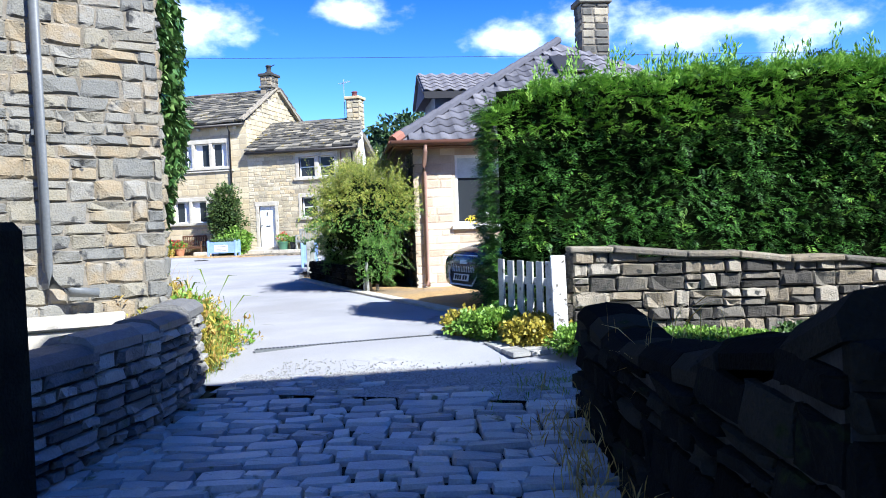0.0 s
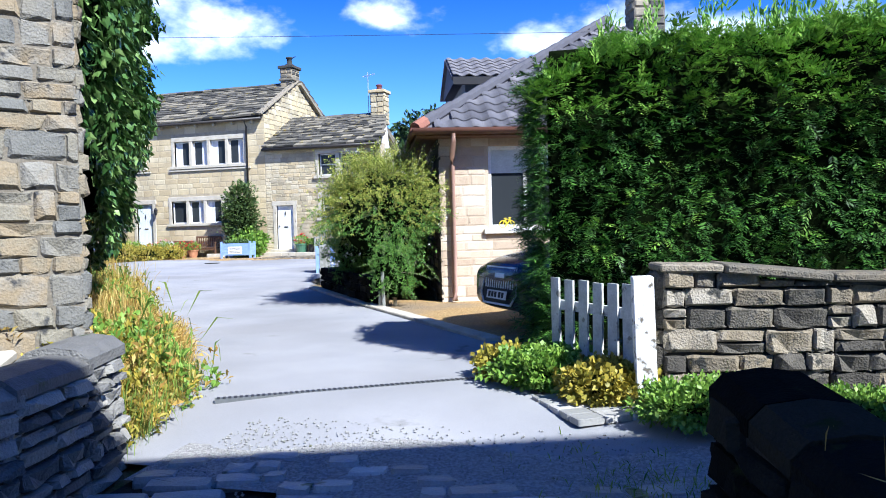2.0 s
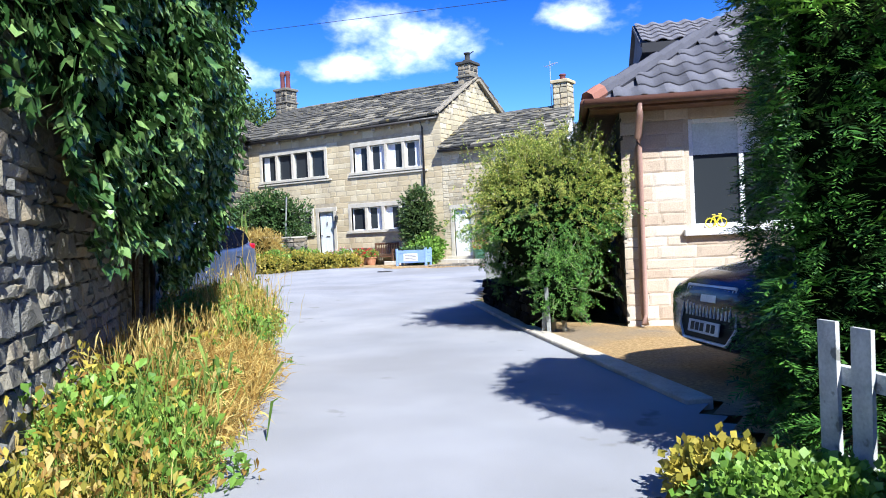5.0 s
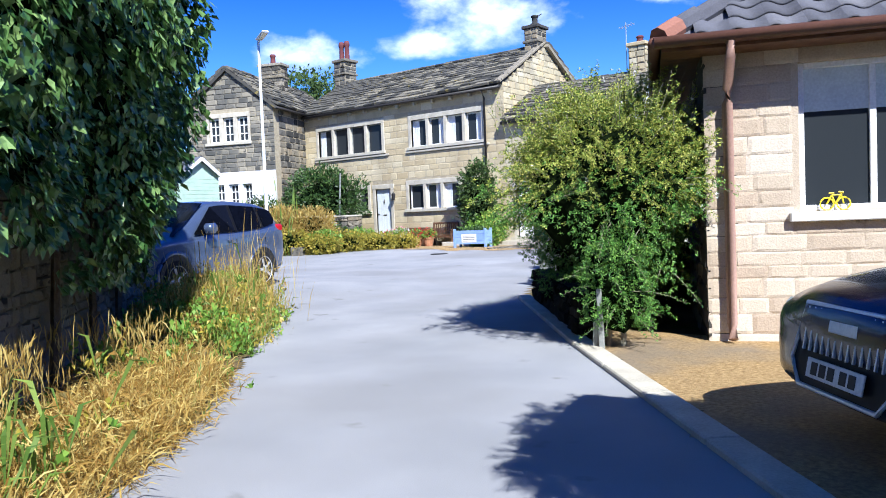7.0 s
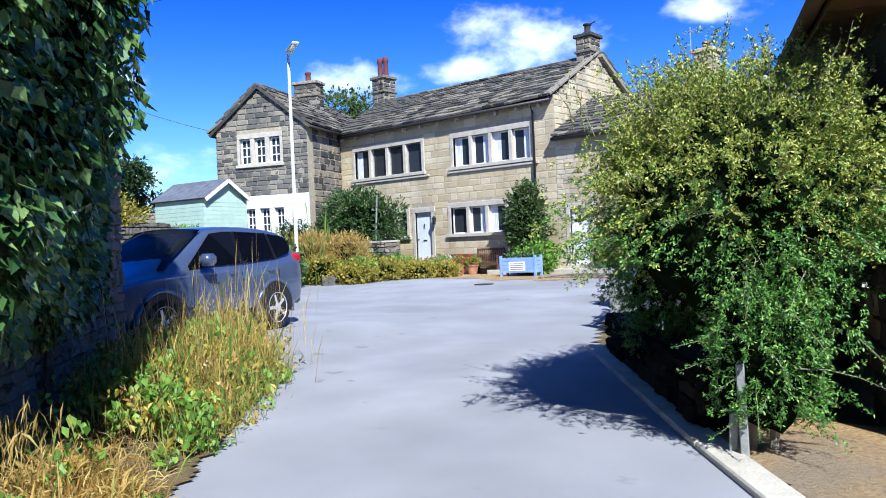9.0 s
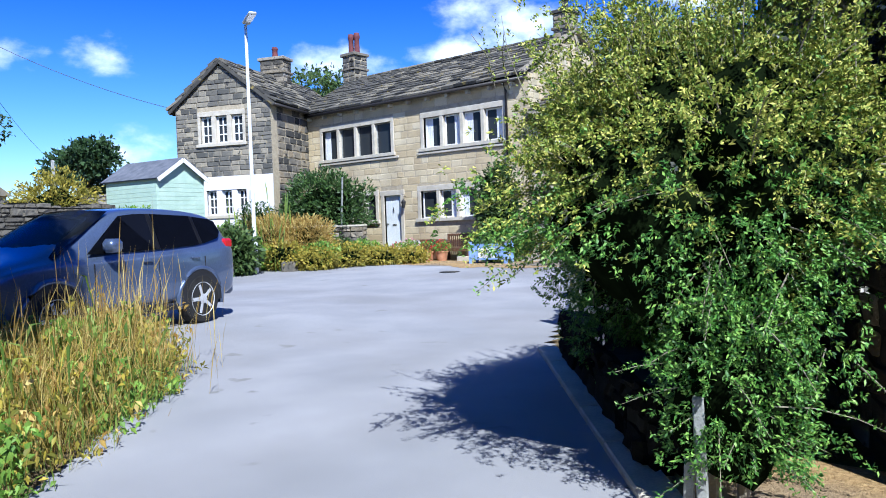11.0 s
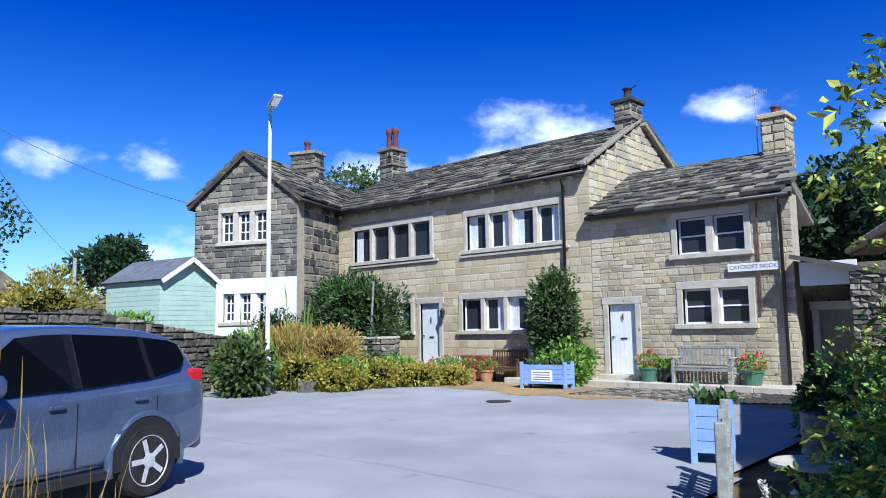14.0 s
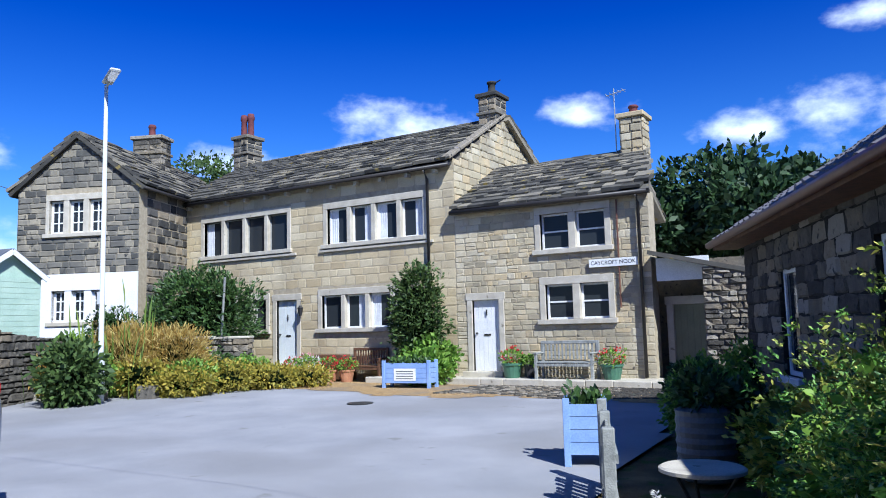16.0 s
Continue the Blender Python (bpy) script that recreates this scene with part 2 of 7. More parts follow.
M_GABLE = surface("grey_gritstone", [(0.05, (0.09, 0.088, 0.08)), (0.45, (0.19, 0.178, 0.15)), (0.8, (0.29, 0.26, 0.20)), (0.98, (0.35, 0.31, 0.23))], 0.92, 4, 50, 0.6, source="object", stain=((0.10, 0.10, 0.09), 0.8, 0.7), spots=((0.05, 0.05, 0.05), 4, 0.63))
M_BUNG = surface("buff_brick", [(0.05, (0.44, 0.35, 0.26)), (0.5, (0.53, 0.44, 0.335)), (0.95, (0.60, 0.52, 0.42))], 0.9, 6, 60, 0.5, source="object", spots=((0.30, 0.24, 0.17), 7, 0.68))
M_DRESSED = surface("dressed_stone", [(0.3, (0.44, 0.40, 0.32)), (0.7, (0.57, 0.53, 0.44))], 0.9, 4, 60, 0.25, spots=((0.25, 0.22, 0.17), 6, 0.68))
M_SLATE = surface("stone_slate", [(0.05, (0.045, 0.044, 0.04)), (0.5, (0.125, 0.118, 0.10)), (0.95, (0.28, 0.25, 0.19))], 0.9, 5, 60, 0.8, source="object", spots=((0.24, 0.19, 0.07), 3.5, 0.63), stain=((0.10, 0.096, 0.09), 0.7, 0.5))
M_TILE = surface("grey_concrete_tile", [(0.05, (0.085, 0.085, 0.10)), (0.5, (0.125, 0.125, 0.145)), (0.95, (0.175, 0.17, 0.185))], 0.85, 5, 60, 0.4, source="object", spots=((0.10, 0.10, 0.10), 5, 0.66))
M_REDTILE = plain("red_ridge_tile", (0.30, 0.13, 0.09), 0.8)
M_WHITEWASH = surface("whitewash", [(0.3, (0.74, 0.75, 0.78)), (0.7, (0.84, 0.84, 0.85))], 0.9, 2, 30, 0.4)
M_WHITE = surface("white_paint", [(0.3, (0.72, 0.73, 0.72)), (0.7, (0.84, 0.84, 0.82))], 0.5, 3, 40, 0.1)
M_PEEL = surface("peeling_white_paint", [(0.4, (0.78, 0.78, 0.76)), (0.6, (0.70, 0.70, 0.68))], 0.8, 6, 50, 0.3, spots=((0.16, 0.14, 0.11), 14, 0.57))
M_PICKET = surface("weathered_pale_wood", [(0.3, (0.36, 0.37, 0.36)), (0.7, (0.55, 0.56, 0.54))], 0.85, 9, 60, 0.4, spots=((0.2, 0.2, 0.18), 12, 0.62))
M_GREYWOOD = surface("silvered_wood", [(0.3, (0.20, 0.21, 0.20)), (0.7, (0.36, 0.37, 0.35))], 0.85, 9, 70, 0.5)
M_BROWNWOOD = surface("brown_wood", [(0.3, (0.09, 0.045, 0.025)), (0.7, (0.17, 0.085, 0.045))], 0.6, 9, 60, 0.3)
M_SAGE = surface("sage_green_paint", [(0.3, (0.38, 0.52, 0.42)), (0.7, (0.47, 0.61, 0.50))], 0.6, 3, 40, 0.15)
M_FELT = surface("roofing_felt", [(0.3, (0.10, 0.11, 0.13)), (0.7, (0.17, 0.18, 0.21))], 0.9, 4, 90, 0.4)
M_BLUEBOX = surface("powder_blue_paint", [(0.3, (0.20, 0.32, 0.62)), (0.7, (0.27, 0.40, 0.70))], 0.5, 4, 50, 0.15)
M_DOOR = surface("pale_door_paint", [(0.3, (0.66, 0.71, 0.72)), (0.7, (0.76, 0.80, 0.80))], 0.45, 3, 40, 0.08)
M_OLIVEDOOR = plain("olive_door_paint", (0.23, 0.24, 0.16), 0.6)
M_IRON = plain("black_iron", (0.03, 0.03, 0.032), 0.5)
M_GUTTER = plain("black_gutter", (0.04, 0.036, 0.034), 0.45)
M_BROWNPIPE = plain("brown_plastic", (0.16, 0.075, 0.05), 0.4)
M_PINKPIPE = plain("faded_brown_pipe", (0.36, 0.22, 0.17), 0.5)
M_GREYPIPE = plain("grey_pipe", (0.13, 0.14, 0.145), 0.5)
M_STEEL = plain("galvanised_steel", (0.52, 0.55, 0.57), 0.45, 0.5)
M_DORMER = surface("blue_grey_cladding", [(0.3, (0.20, 0.23, 0.30)), (0.7, (0.27, 0.31, 0.39))], 0.7, 4, 40, 0.15)
M_LAMPGREY = plain("pale_grey_paint", (0.62, 0.65, 0.66), 0.5)
M_GLASS = glass_pane("window_glass")
M_CARGLASS = glass_pane("car_glass", (0.006, 0.007, 0.01))
M_CARGLASS.node_tree.nodes["Principled BSDF"].inputs["IOR"].default_value = 1.2
M_WINDSCREEN = glass_pane("windscreen_glass", (0.02, 0.025, 0.035))
M_WINDSCREEN.node_tree.nodes["Principled BSDF"].inputs["IOR"].default_value = 1.6
M_CURTAIN = surface("net_curtain", [(0.3, (0.55, 0.57, 0.60)), (0.7, (0.75, 0.76, 0.78))], 0.9, 3, 40, 0.3)
M_BLIND = plain("pale_blind", (0.66, 0.72, 0.70), 0.8)
M_POT = surface("red_chimney_clay", [(0.3, (0.10, 0.03, 0.035)), (0.7, (0.17, 0.05, 0.05))], 0.8, 5, 40, 0.2)
M_TERRA = surface("terracotta", [(0.3, (0.34, 0.15, 0.08)), (0.7, (0.50, 0.26, 0.15))], 0.85, 5, 40, 0.2)
M_GREENPOT = plain("green_glaze", (0.07, 0.17, 0.11), 0.35)
M_SUV = plain("slate_blue_car_paint", (0.105, 0.145, 0.245), 0.28, 0.45, 1.0)
M_NAVY = plain("navy_car_paint", (0.010, 0.013, 0.036), 0.25, 0.1, 0.35)
M_TRIM = plain("black_trim", (0.018, 0.018, 0.02), 0.5)
M_TYRE = surface("tyre_rubber", [(0.3, (0.018, 0.018, 0.019)), (0.7, (0.035, 0.034, 0.033))], 0.85, 9, 70, 0.3)
M_ALLOY = plain("alloy", (0.70, 0.71, 0.73), 0.35, 0.4)
M_REDLAMP = plain("red_lens", (0.50, 0.012, 0.02), 0.15, 0.0, 1.0)
M_LENS = plain("clear_lens", (0.62, 0.66, 0.70), 0.08, 0.3, 1.0)
M_PLATE = plain("pale_plate", (0.75, 0.76, 0.74), 0.5)
M_YELLOW = plain("yellow_ornament", (0.80, 0.62, 0.03), 0.5)
M_BARK = surface("bark", [(0.3, (0.075, 0.058, 0.042)), (0.7, (0.17, 0.135, 0.10))], 0.95, 10, 60, 0.8, dist=0.02)
M_TWIG = surface("pale_twig", [(0.3, (0.20, 0.18, 0.13)), (0.7, (0.34, 0.31, 0.24))], 0.9, 10, 60, 0.3)
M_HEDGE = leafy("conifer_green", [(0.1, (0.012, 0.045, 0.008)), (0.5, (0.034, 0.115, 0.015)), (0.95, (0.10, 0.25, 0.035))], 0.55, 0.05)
M_HEDGETOP = leafy("conifer_paler_green", [(0.1, (0.09, 0.23, 0.025)), (0.95, (0.27, 0.47, 0.07))], 0.55, 0.2)
# Near-black without gloss: the shade inside hedge, ivy and shrubs as colour.
M_CORE = surface("leaf_shade_black", [(0.3, (0.003, 0.006, 0.002)), (0.7, (0.008, 0.013, 0.005))], 1.0, 8, 40, 0.6)
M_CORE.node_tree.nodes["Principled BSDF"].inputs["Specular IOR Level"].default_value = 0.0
M_IVY = leafy("ivy_green", [(0.1, (0.03, 0.08, 0.02)), (0.6, (0.09, 0.18, 0.05)), (0.95, (0.20, 0.31, 0.10))], 0.34, 0.06)
M_RUST = leafy("withered_ochre", [(0.1, (0.30, 0.17, 0.035)), (0.6, (0.50, 0.34, 0.085)), (0.95, (0.66, 0.52, 0.18))], 0.7, 0.35)
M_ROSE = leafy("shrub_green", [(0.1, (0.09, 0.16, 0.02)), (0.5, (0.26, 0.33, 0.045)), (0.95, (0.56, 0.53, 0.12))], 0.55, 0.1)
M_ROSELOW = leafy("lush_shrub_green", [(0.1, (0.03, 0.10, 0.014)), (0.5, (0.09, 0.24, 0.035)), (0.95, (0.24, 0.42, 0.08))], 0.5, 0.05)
M_SHRUB = leafy("dark_shrub_green", [(0.1, (0.022, 0.055, 0.014)), (0.9, (0.075, 0.14, 0.032))], 0.5, 0.08)
M_LIME = leafy("bright_green", [(0.1, (0.09, 0.20, 0.025)), (0.9, (0.25, 0.40, 0.065))], 0.5, 0.2)
M_OLIVE = leafy("yellow_green", [(0.1, (0.17, 0.17, 0.025)), (0.9, (0.46, 0.37, 0.055))], 0.55, 0.2)
M_STRAW = leafy("dry_grass", [(0.1, (0.32, 0.20, 0.045)), (0.6, (0.54, 0.39, 0.11)), (0.95, (0.68, 0.55, 0.20))], 0.7, 0.4)
M_GRASS = leafy("grass_green", [(0.1, (0.09, 0.17, 0.025)), (0.9, (0.27, 0.37, 0.07))], 0.6, 0.4)
M_TREE = leafy("far_tree_green", [(0.1, (0.035, 0.07, 0.018)), (0.9, (0.10, 0.16, 0.04))], 0.6, 0.15)
M_DARKTREE = leafy("dark_tree_green", [(0.1, (0.012, 0.035, 0.012)), (0.9, (0.04, 0.085, 0.024))], 0.6, 0.08)
M_RED = leafy("red_petal", [(0.1, (0.55, 0.02, 0.03)), (0.9, (0.75, 0.06, 0.07))], 0.5, 0.3)
M_PINK = leafy("pink_petal", [(0.1, (0.65, 0.20, 0.30)), (0.9, (0.80, 0.55, 0.55))], 0.5, 0.3)
M_BLOSSOM = leafy("white_petal", [(0.1, (0.72, 0.70, 0.66)), (0.9, (0.85, 0.84, 0.80))], 0.5, 0.3)
M_INK = plain("sign_ink", (0.02, 0.02, 0.022), 0.6)


# ---- building helpers ----
def thing(name, m=None, label="", category="", group="", kind=""):
    ob = new(name)
    ob.empty_display_size = 0.2
    if m is not None:
        ob.matrix_basis = m
    return tagged(ob, label, category, group, kind)


def mesh_of(name, bm, mat, smooth=False):
    me = bpy.data.meshes.new(name)
    bm.to_mesh(me)
    bm.free()
    if smooth:
        me.polygons.foreach_set("use_smooth", [True] * len(me.polygons))
    me.materials.append(mat)
    return me


def part(name, bm, mat, parent, label="", smooth=False, kind=""):
    ob = new(name, mesh_of(name, bm, mat, smooth))
    ob.parent = parent
    return tagged(ob, label, kind=kind)


def solid(name, bm, mat, label, category, group="", kind="", smooth=False, m=None):
    ob = new(name, mesh_of(name, bm, mat, smooth))
    if m is not None:
        ob.matrix_basis = m
    return tagged(ob, label, category, group, kind)


def box(bm, x0, x1, y0, y1, z0, z1, m=None, bevel=0.0):
    r = bmesh.ops.create_cube(bm, size=1.0)
    vs = r["verts"]
    for v in vs:
        v.co = Vector((x0 + (v.co.x + 0.5) * (x1 - x0), y0 + (v.co.y + 0.5) * (y1 - y0), z0 + (v.co.z + 0.5) * (z1 - z0)))
    if bevel:
        es = list({e for v in vs for e in v.link_edges})
        r2 = bmesh.ops.bevel(bm, geom=es, offset=bevel, segments=1, affect="EDGES")
        vs = list({v for f in r2["faces"] for v in f.verts} | {v for v in vs if v.is_valid})
    if m is not None:
        for v in vs:
            v.co = m @ v.co
    return bm


def boxes(*dims, bevel=0.0):
    bm = bmesh.new()
    for d in dims:
        box(bm, *d, bevel=bevel)
    return bm


def part_each(name, dims, mat, parent, bevel=0.0, label=""):
    """One part for each box."""
    return [part(name, boxes(d, bevel=bevel), mat, parent, label) for d in dims]


def tube(bm, pts, radius, sides=8, taper=1.0):
    """A round bar through the points."""
    pts = [Vector(p) for p in pts]
    rings = []
    for i, p in enumerate(pts):
        d = (pts[min(i + 1, len(pts) - 1)] - pts[max(i - 1, 0)]).normalized()
        a = d.orthogonal().normalized() if abs(d.z) < 0.95 else Vector((1, 0, 0))
        a = (a - d * a.dot(d)).normalized()
        b = d.cross(a)
        r = radius * (1 + (taper - 1) * i / max(1, len(pts) - 1))
        rings.append([bm.verts.new(p + (a * math.cos(k * math.tau / sides) + b * math.sin(k * math.tau / sides)) * r) for k in range(sides)])
    for r0, r1 in zip(rings, rings[1:]):
        for k in range(sides):
            bm.faces.new((r0[k], r0[(k + 1) % sides], r1[(k + 1) % sides], r1[k]))
    bm.faces.new(rings[0][::-1])
    bm.faces.new(rings[-1])
    return bm


def lathe(bm, profile, sides=16, centre=(0, 0, 0)):
    """profile: (radius, height) from the bottom up, turned round the z axis."""
    c = Vector(centre)
    rings = [[bm.verts.new(c + Vector((r * math.cos(k * math.tau / sides), r * math.sin(k * math.tau / sides), z))) for k in range(sides)] for r, z in profile]
    for r0, r1 in zip(rings, rings[1:]):
        for k in range(sides):
            bm.faces.new((r0[k], r0[(k + 1) % sides], r1[(k + 1) % sides], r1[k]))
    bm.faces.new(rings[0][::-1])
    bm.faces.new(rings[-1])
    return bm


def prism(bm, outline, z0, z1):
    """A flat outline of (x, y), stood up from z0 to z1."""
    a = [bm.verts.new((x, y, z0)) for x, y in outline]
    b = [bm.verts.new((x, y, z1)) for x, y in outline]
    bm.faces.new(a[::-1])
    bm.faces.new(b)
    for i in range(len(a)):
        j = (i + 1) % len(a)
        bm.faces.new((a[i], a[j], b[j], b[i]))
    return bm


def ground(x, y):
    """The height of the ground: it falls away behind the start and rises to the cottages."""
    z = -0.1
    if y < 8.6:
        z -= 0.085 * (8.6 - max(y, 7.4))
    if y < 7.4:
        z -= 0.054 * (7.4 - max(y, 3.0))
    z += 0.13 * min(1.0, max(0.0, (-10.4 - x) / 2.2)) * min(1.0, max(0.0, (23.0 - y) / 4.0)) * min(1.0, max(0.0, (y - 13.0) / 2.0))
    if y > 21:
        z += 0.24 * min(1.0, (y - 21) / 8.0)
    return z


def stone_mesh(name, mat, seed, rough=1.0):
    """A dressed stone of unit size, its worn face towards -y."""
    r = random.Random(seed)
    bm = bmesh.new()
    j = lambda a: r.uniform(-a, a) * rough
    grid = []
    xs, zs = (-0.5, -0.40, 0.0, 0.40, 0.5), (-0.5, -0.36, 0.36, 0.5)
    for zi, z in enumerate(zs):
        row = []
        for xi, x in enumerate(xs):
            edge = xi in (0, 4) or zi in (0, 3)
            row.append(bm.verts.new((x + j(0.03), ((-0.12 if rough > 0.75 else -0.34) + j(0.1)) if edge else (-0.5 + j(0.2)), z + j(0.05))))
        grid.append(row)
    for a, b in zip(grid, grid[1:]):
        for i in range(4):
            bm.faces.new((a[i], a[i + 1], b[i + 1], b[i]))
    ring = grid[0] + [row[-1] for row in grid[1:]] + grid[-1][-2::-1] + [row[0] for row in grid[-2:0:-1]]
    back = [bm.verts.new((v.co.x, 0.5, v.co.z)) for v in ring]
    for i in range(len(ring)):
        k = (i + 1) % len(ring)
        bm.faces.new((ring[i], back[i], back[k], ring[k]))
    bmesh.ops.recalc_face_normals(bm, faces=bm.faces[:])
    return mesh_of(name, bm, mat)


def lay(parent, name, meshes, places, limit=300, near=None):
    """Puts pieces down as parts of parent; places: matrices. Past the limit the ones farther from `near` are joined into one part."""
    if near is not None and len(places) > limit:
        places = sorted(places, key=lambda m: (m.translation - Vector(near)).length)
    for m in places[:limit]:
        ob = new(name, rng.choice(meshes))
        ob.parent = parent
        ob.matrix_basis = m
    rest = places[limit:]
    if rest:
        verts, faces = [], []
        for m in rest:
            me = rng.choice(meshes)
            k = len(verts)
            verts += [m @ v.co for v in me.vertices]
            faces += [[k + i for i in p.vertices] for p in me.polygons]
        me = bpy.data.meshes.new(name + "_rest")
        me.from_pydata(verts, [], faces)
        me.materials.append(meshes[0].materials[0])
        ob = new(name + "_fill", me)
        ob.parent = parent
        tagged(ob, kind="stuff")


def wall_body(bm, length, height, thick, openings, z0=0.0):
    """A wall from y=0 back to y=thick, with openings (x0, x1, z0, z1) cut through."""
    xs = sorted({0.0, length, *[o[0] for o in openings], *[o[1] for o in openings]})
    zs = sorted({z0, height, *[o[2] for o in openings], *[o[3] for o in openings]})
    for a, b in zip(xs, xs[1:]):
        for c, d in zip(zs, zs[1:]):
            mx, mz = (a + b) / 2, (c + d) / 2
            if not any(o[0] < mx < o[1] and o[2] < mz < o[3] for o in openings):
                box(bm, a, b, 0, thick, c, d)
    bmesh.ops.remove_doubles(bm, verts=bm.verts[:], dist=1e-4)
    return bm


def courses(length, height, heights, lengths, gap, openings=(), z0=0.0, deep=0.05, proud=0.02, top=None, bottom=None, irregular=0.0):
    """Matrices for stones laid in courses on the face y=0 of a wall."""
    out = []
    z = z0
    while z < height - 0.04:
        h = rng.uniform(*heights)
        if height - z - h < heights[0] * 0.6:
            h = height - z
        free = [(0.0, length)]
        for a, b, c, d in openings:
            if c < z + h - 0.02 and d > z + 0.02:
                free = [s for f0, f1 in free for s in ((f0, min(f1, a)), (max(f0, b), f1)) if s[1] - s[0] > 0.03]
        for f0, f1 in free:
            x = f0
            while x < f1 - 0.01:
                w = rng.uniform(*lengths)
                if f1 - x - w < lengths[0] * 0.6:
                    w = f1 - x
                zb, zt = z, z + h
                if irregular and h > 0.16 and rng.random() < irregular and w < 0.5:
                    cut = rng.uniform(0.4, 0.6) * h
                    spans = [(zb, zb + cut), (zb + cut, zt)]
                else:
                    spans = [(zb, zt)]
                for s0, s1 in spans:
                    if top is not None:
                        s1 = min(s1, top(x + w / 2) + 0.01)
                    if s1 - s0 > 0.045 and (bottom is None or s1 > bottom(x + w / 2)):
                        d = deep + rng.uniform(0, proud)
                        out.append(Matrix.Translation((x + w / 2, 0.02 - d / 2 + 0.01, (s0 + s1) / 2)) @ Matrix.Rotation(rng.uniform(-0.012, 0.012), 4, "Y") @ Matrix.Diagonal((max(0.02, w - gap), d, max(0.02, s1 - s0 - gap), 1)))
                x += w
        z += h
    return out


STONES = {}


def stones(mat, rough=1.0):
    key = mat.name
    if key not in STONES:
        STONES[key] = [stone_mesh("stone_" + key, mat, 40 + i, rough) for i in range(7)]
    return STONES[key]


def frame_at(p, q, z=0.0):
    """The pose whose x axis runs in plan from p to q."""
    return Matrix.Translation((p[0], p[1], z)) @ Matrix.Rotation(math.atan2(q[1] - p[1], q[0] - p[0]), 4, "Z")


def sprays(points, normals, size, blades, spread, droop=0.0, width=0.3, seed=1, up=0.3, jitter=0.35):
    """Small pointed leaves in tufts at the points: vertices and faces."""
    g = np.random.default_rng(seed)
    n = len(points) * blades
    p = np.repeat(points, blades, axis=0)
    nn = np.repeat(normals, blades, axis=0)
    d = nn + g.normal(0, spread, (n, 3))
    d[:, 2] += up
    d /= np.linalg.norm(d, axis=1)[:, None] + 1e-9
    s = size * g.uniform(1 - jitter, 1 + jitter, n)[:, None]
    side = np.cross(d, g.normal(0, 1, (n, 3)))
    side /= np.linalg.norm(side, axis=1)[:, None] + 1e-9
    base = p + g.normal(0, size * 0.4, (n, 3))
    mid = base + d * s * 0.5
    tip = base + d * s
    tip[:, 2] -= droop * s[:, 0]
    v = np.stack([base, mid + side * s * width * 0.5, tip, mid - side * s * width * 0.5], 1).reshape(-1, 3)
    f = np.arange(n * 4).reshape(-1, 4)
    return v, f


def fans(points, normals, length, pairs, seed, spread=0.45, droop=0.25, leaf=0.34, width=0.24, roll=0.5):
    """Flat ferny fronds: from each point an axis runs outwards and droops, with leaflets to both sides in one plane."""
    g = np.random.default_rng(seed)
    n = len(points)
    a = normals + g.normal(0, spread, (n, 3))
    a[:, 2] -= droop * g.uniform(0.2, 1.4, n)
    a /= np.linalg.norm(a, axis=1)[:, None] + 1e-9
    s = np.cross(a, np.array((0, 0, 1.0))) + g.normal(0, roll, (n, 3)) * 0.5
    s -= a * (s * a).sum(1)[:, None]
    s /= np.linalg.norm(s, axis=1)[:, None] + 1e-9
    L = length * g.uniform(0.6, 1.35, n)[:, None]
    out = []
    for k in range(pairs):
        t = (k + 0.6) / pairs
        for sg in (-1, 1):
            b = points + a * L * t
            b[:, 2] -= L[:, 0] * 0.25 * t * t
            d = a * 0.8 + s * sg * 0.75 + g.normal(0, 0.16, (n, 3))
            ll = L * leaf * (1.15 - 0.7 * t) * g.uniform(0.7, 1.25, n)[:, None]
            w = np.cross(d, np.cross(a, s)) * width * 0.5
            out.append(np.stack([b, b + d * ll * 0.5 + w * ll, b + d * ll, b + d * ll * 0.5 - w * ll], 1))
    v = np.concatenate(out).reshape(-1, 3)
    return v, np.arange(len(v)).reshape(-1, 4)


def shingles(points, normals, size, seed, width=0.8, tilt=0.45):
    """Broad pointed leaves that hang overlapping, their faces outwards, a little folded along the rib."""
    g = np.random.default_rng(seed)
    n = len(points)
    nn = normals + g.normal(0, tilt, (n, 3))
    nn /= np.linalg.norm(nn, axis=1)[:, None] + 1e-9
    d = np.tile((0.0, 0.0, -1.0), (n, 1)) + g.normal(0, 0.5, (n, 3))
    d -= nn * (d * nn).sum(1)[:, None]
    d /= np.linalg.norm(d, axis=1)[:, None] + 1e-9
    s = np.cross(d, nn)
    z = size * g.uniform(0.55, 1.35, n)[:, None]
    rib = points + d * z * 0.45 - nn * z * 0.07
    tip = points + d * z
    v = np.stack([points, points + d * z * 0.3 + s * z * width * 0.5, tip, points + d * z * 0.3 - s * z * width * 0.5, rib], 1).reshape(-1, 3)
    k = np.arange(n)[:, None] * 5
    f = np.concatenate([k + np.array(q) for q in ((0, 1, 4), (1, 2, 4), (2, 3, 4), (3, 0, 4))])
    return v, f


def leaf_part(name, v, f, mat, parent, label="", kind="stuff"):
    me = bpy.data.meshes.new(name)
    me.from_pydata(v.tolist() if hasattr(v, "tolist") else v, [], f.tolist() if hasattr(f, "tolist") else f)
    me.materials.append(mat)
    ob = new(name, me)
    ob.parent = parent
    return tagged(ob, label, kind=kind)


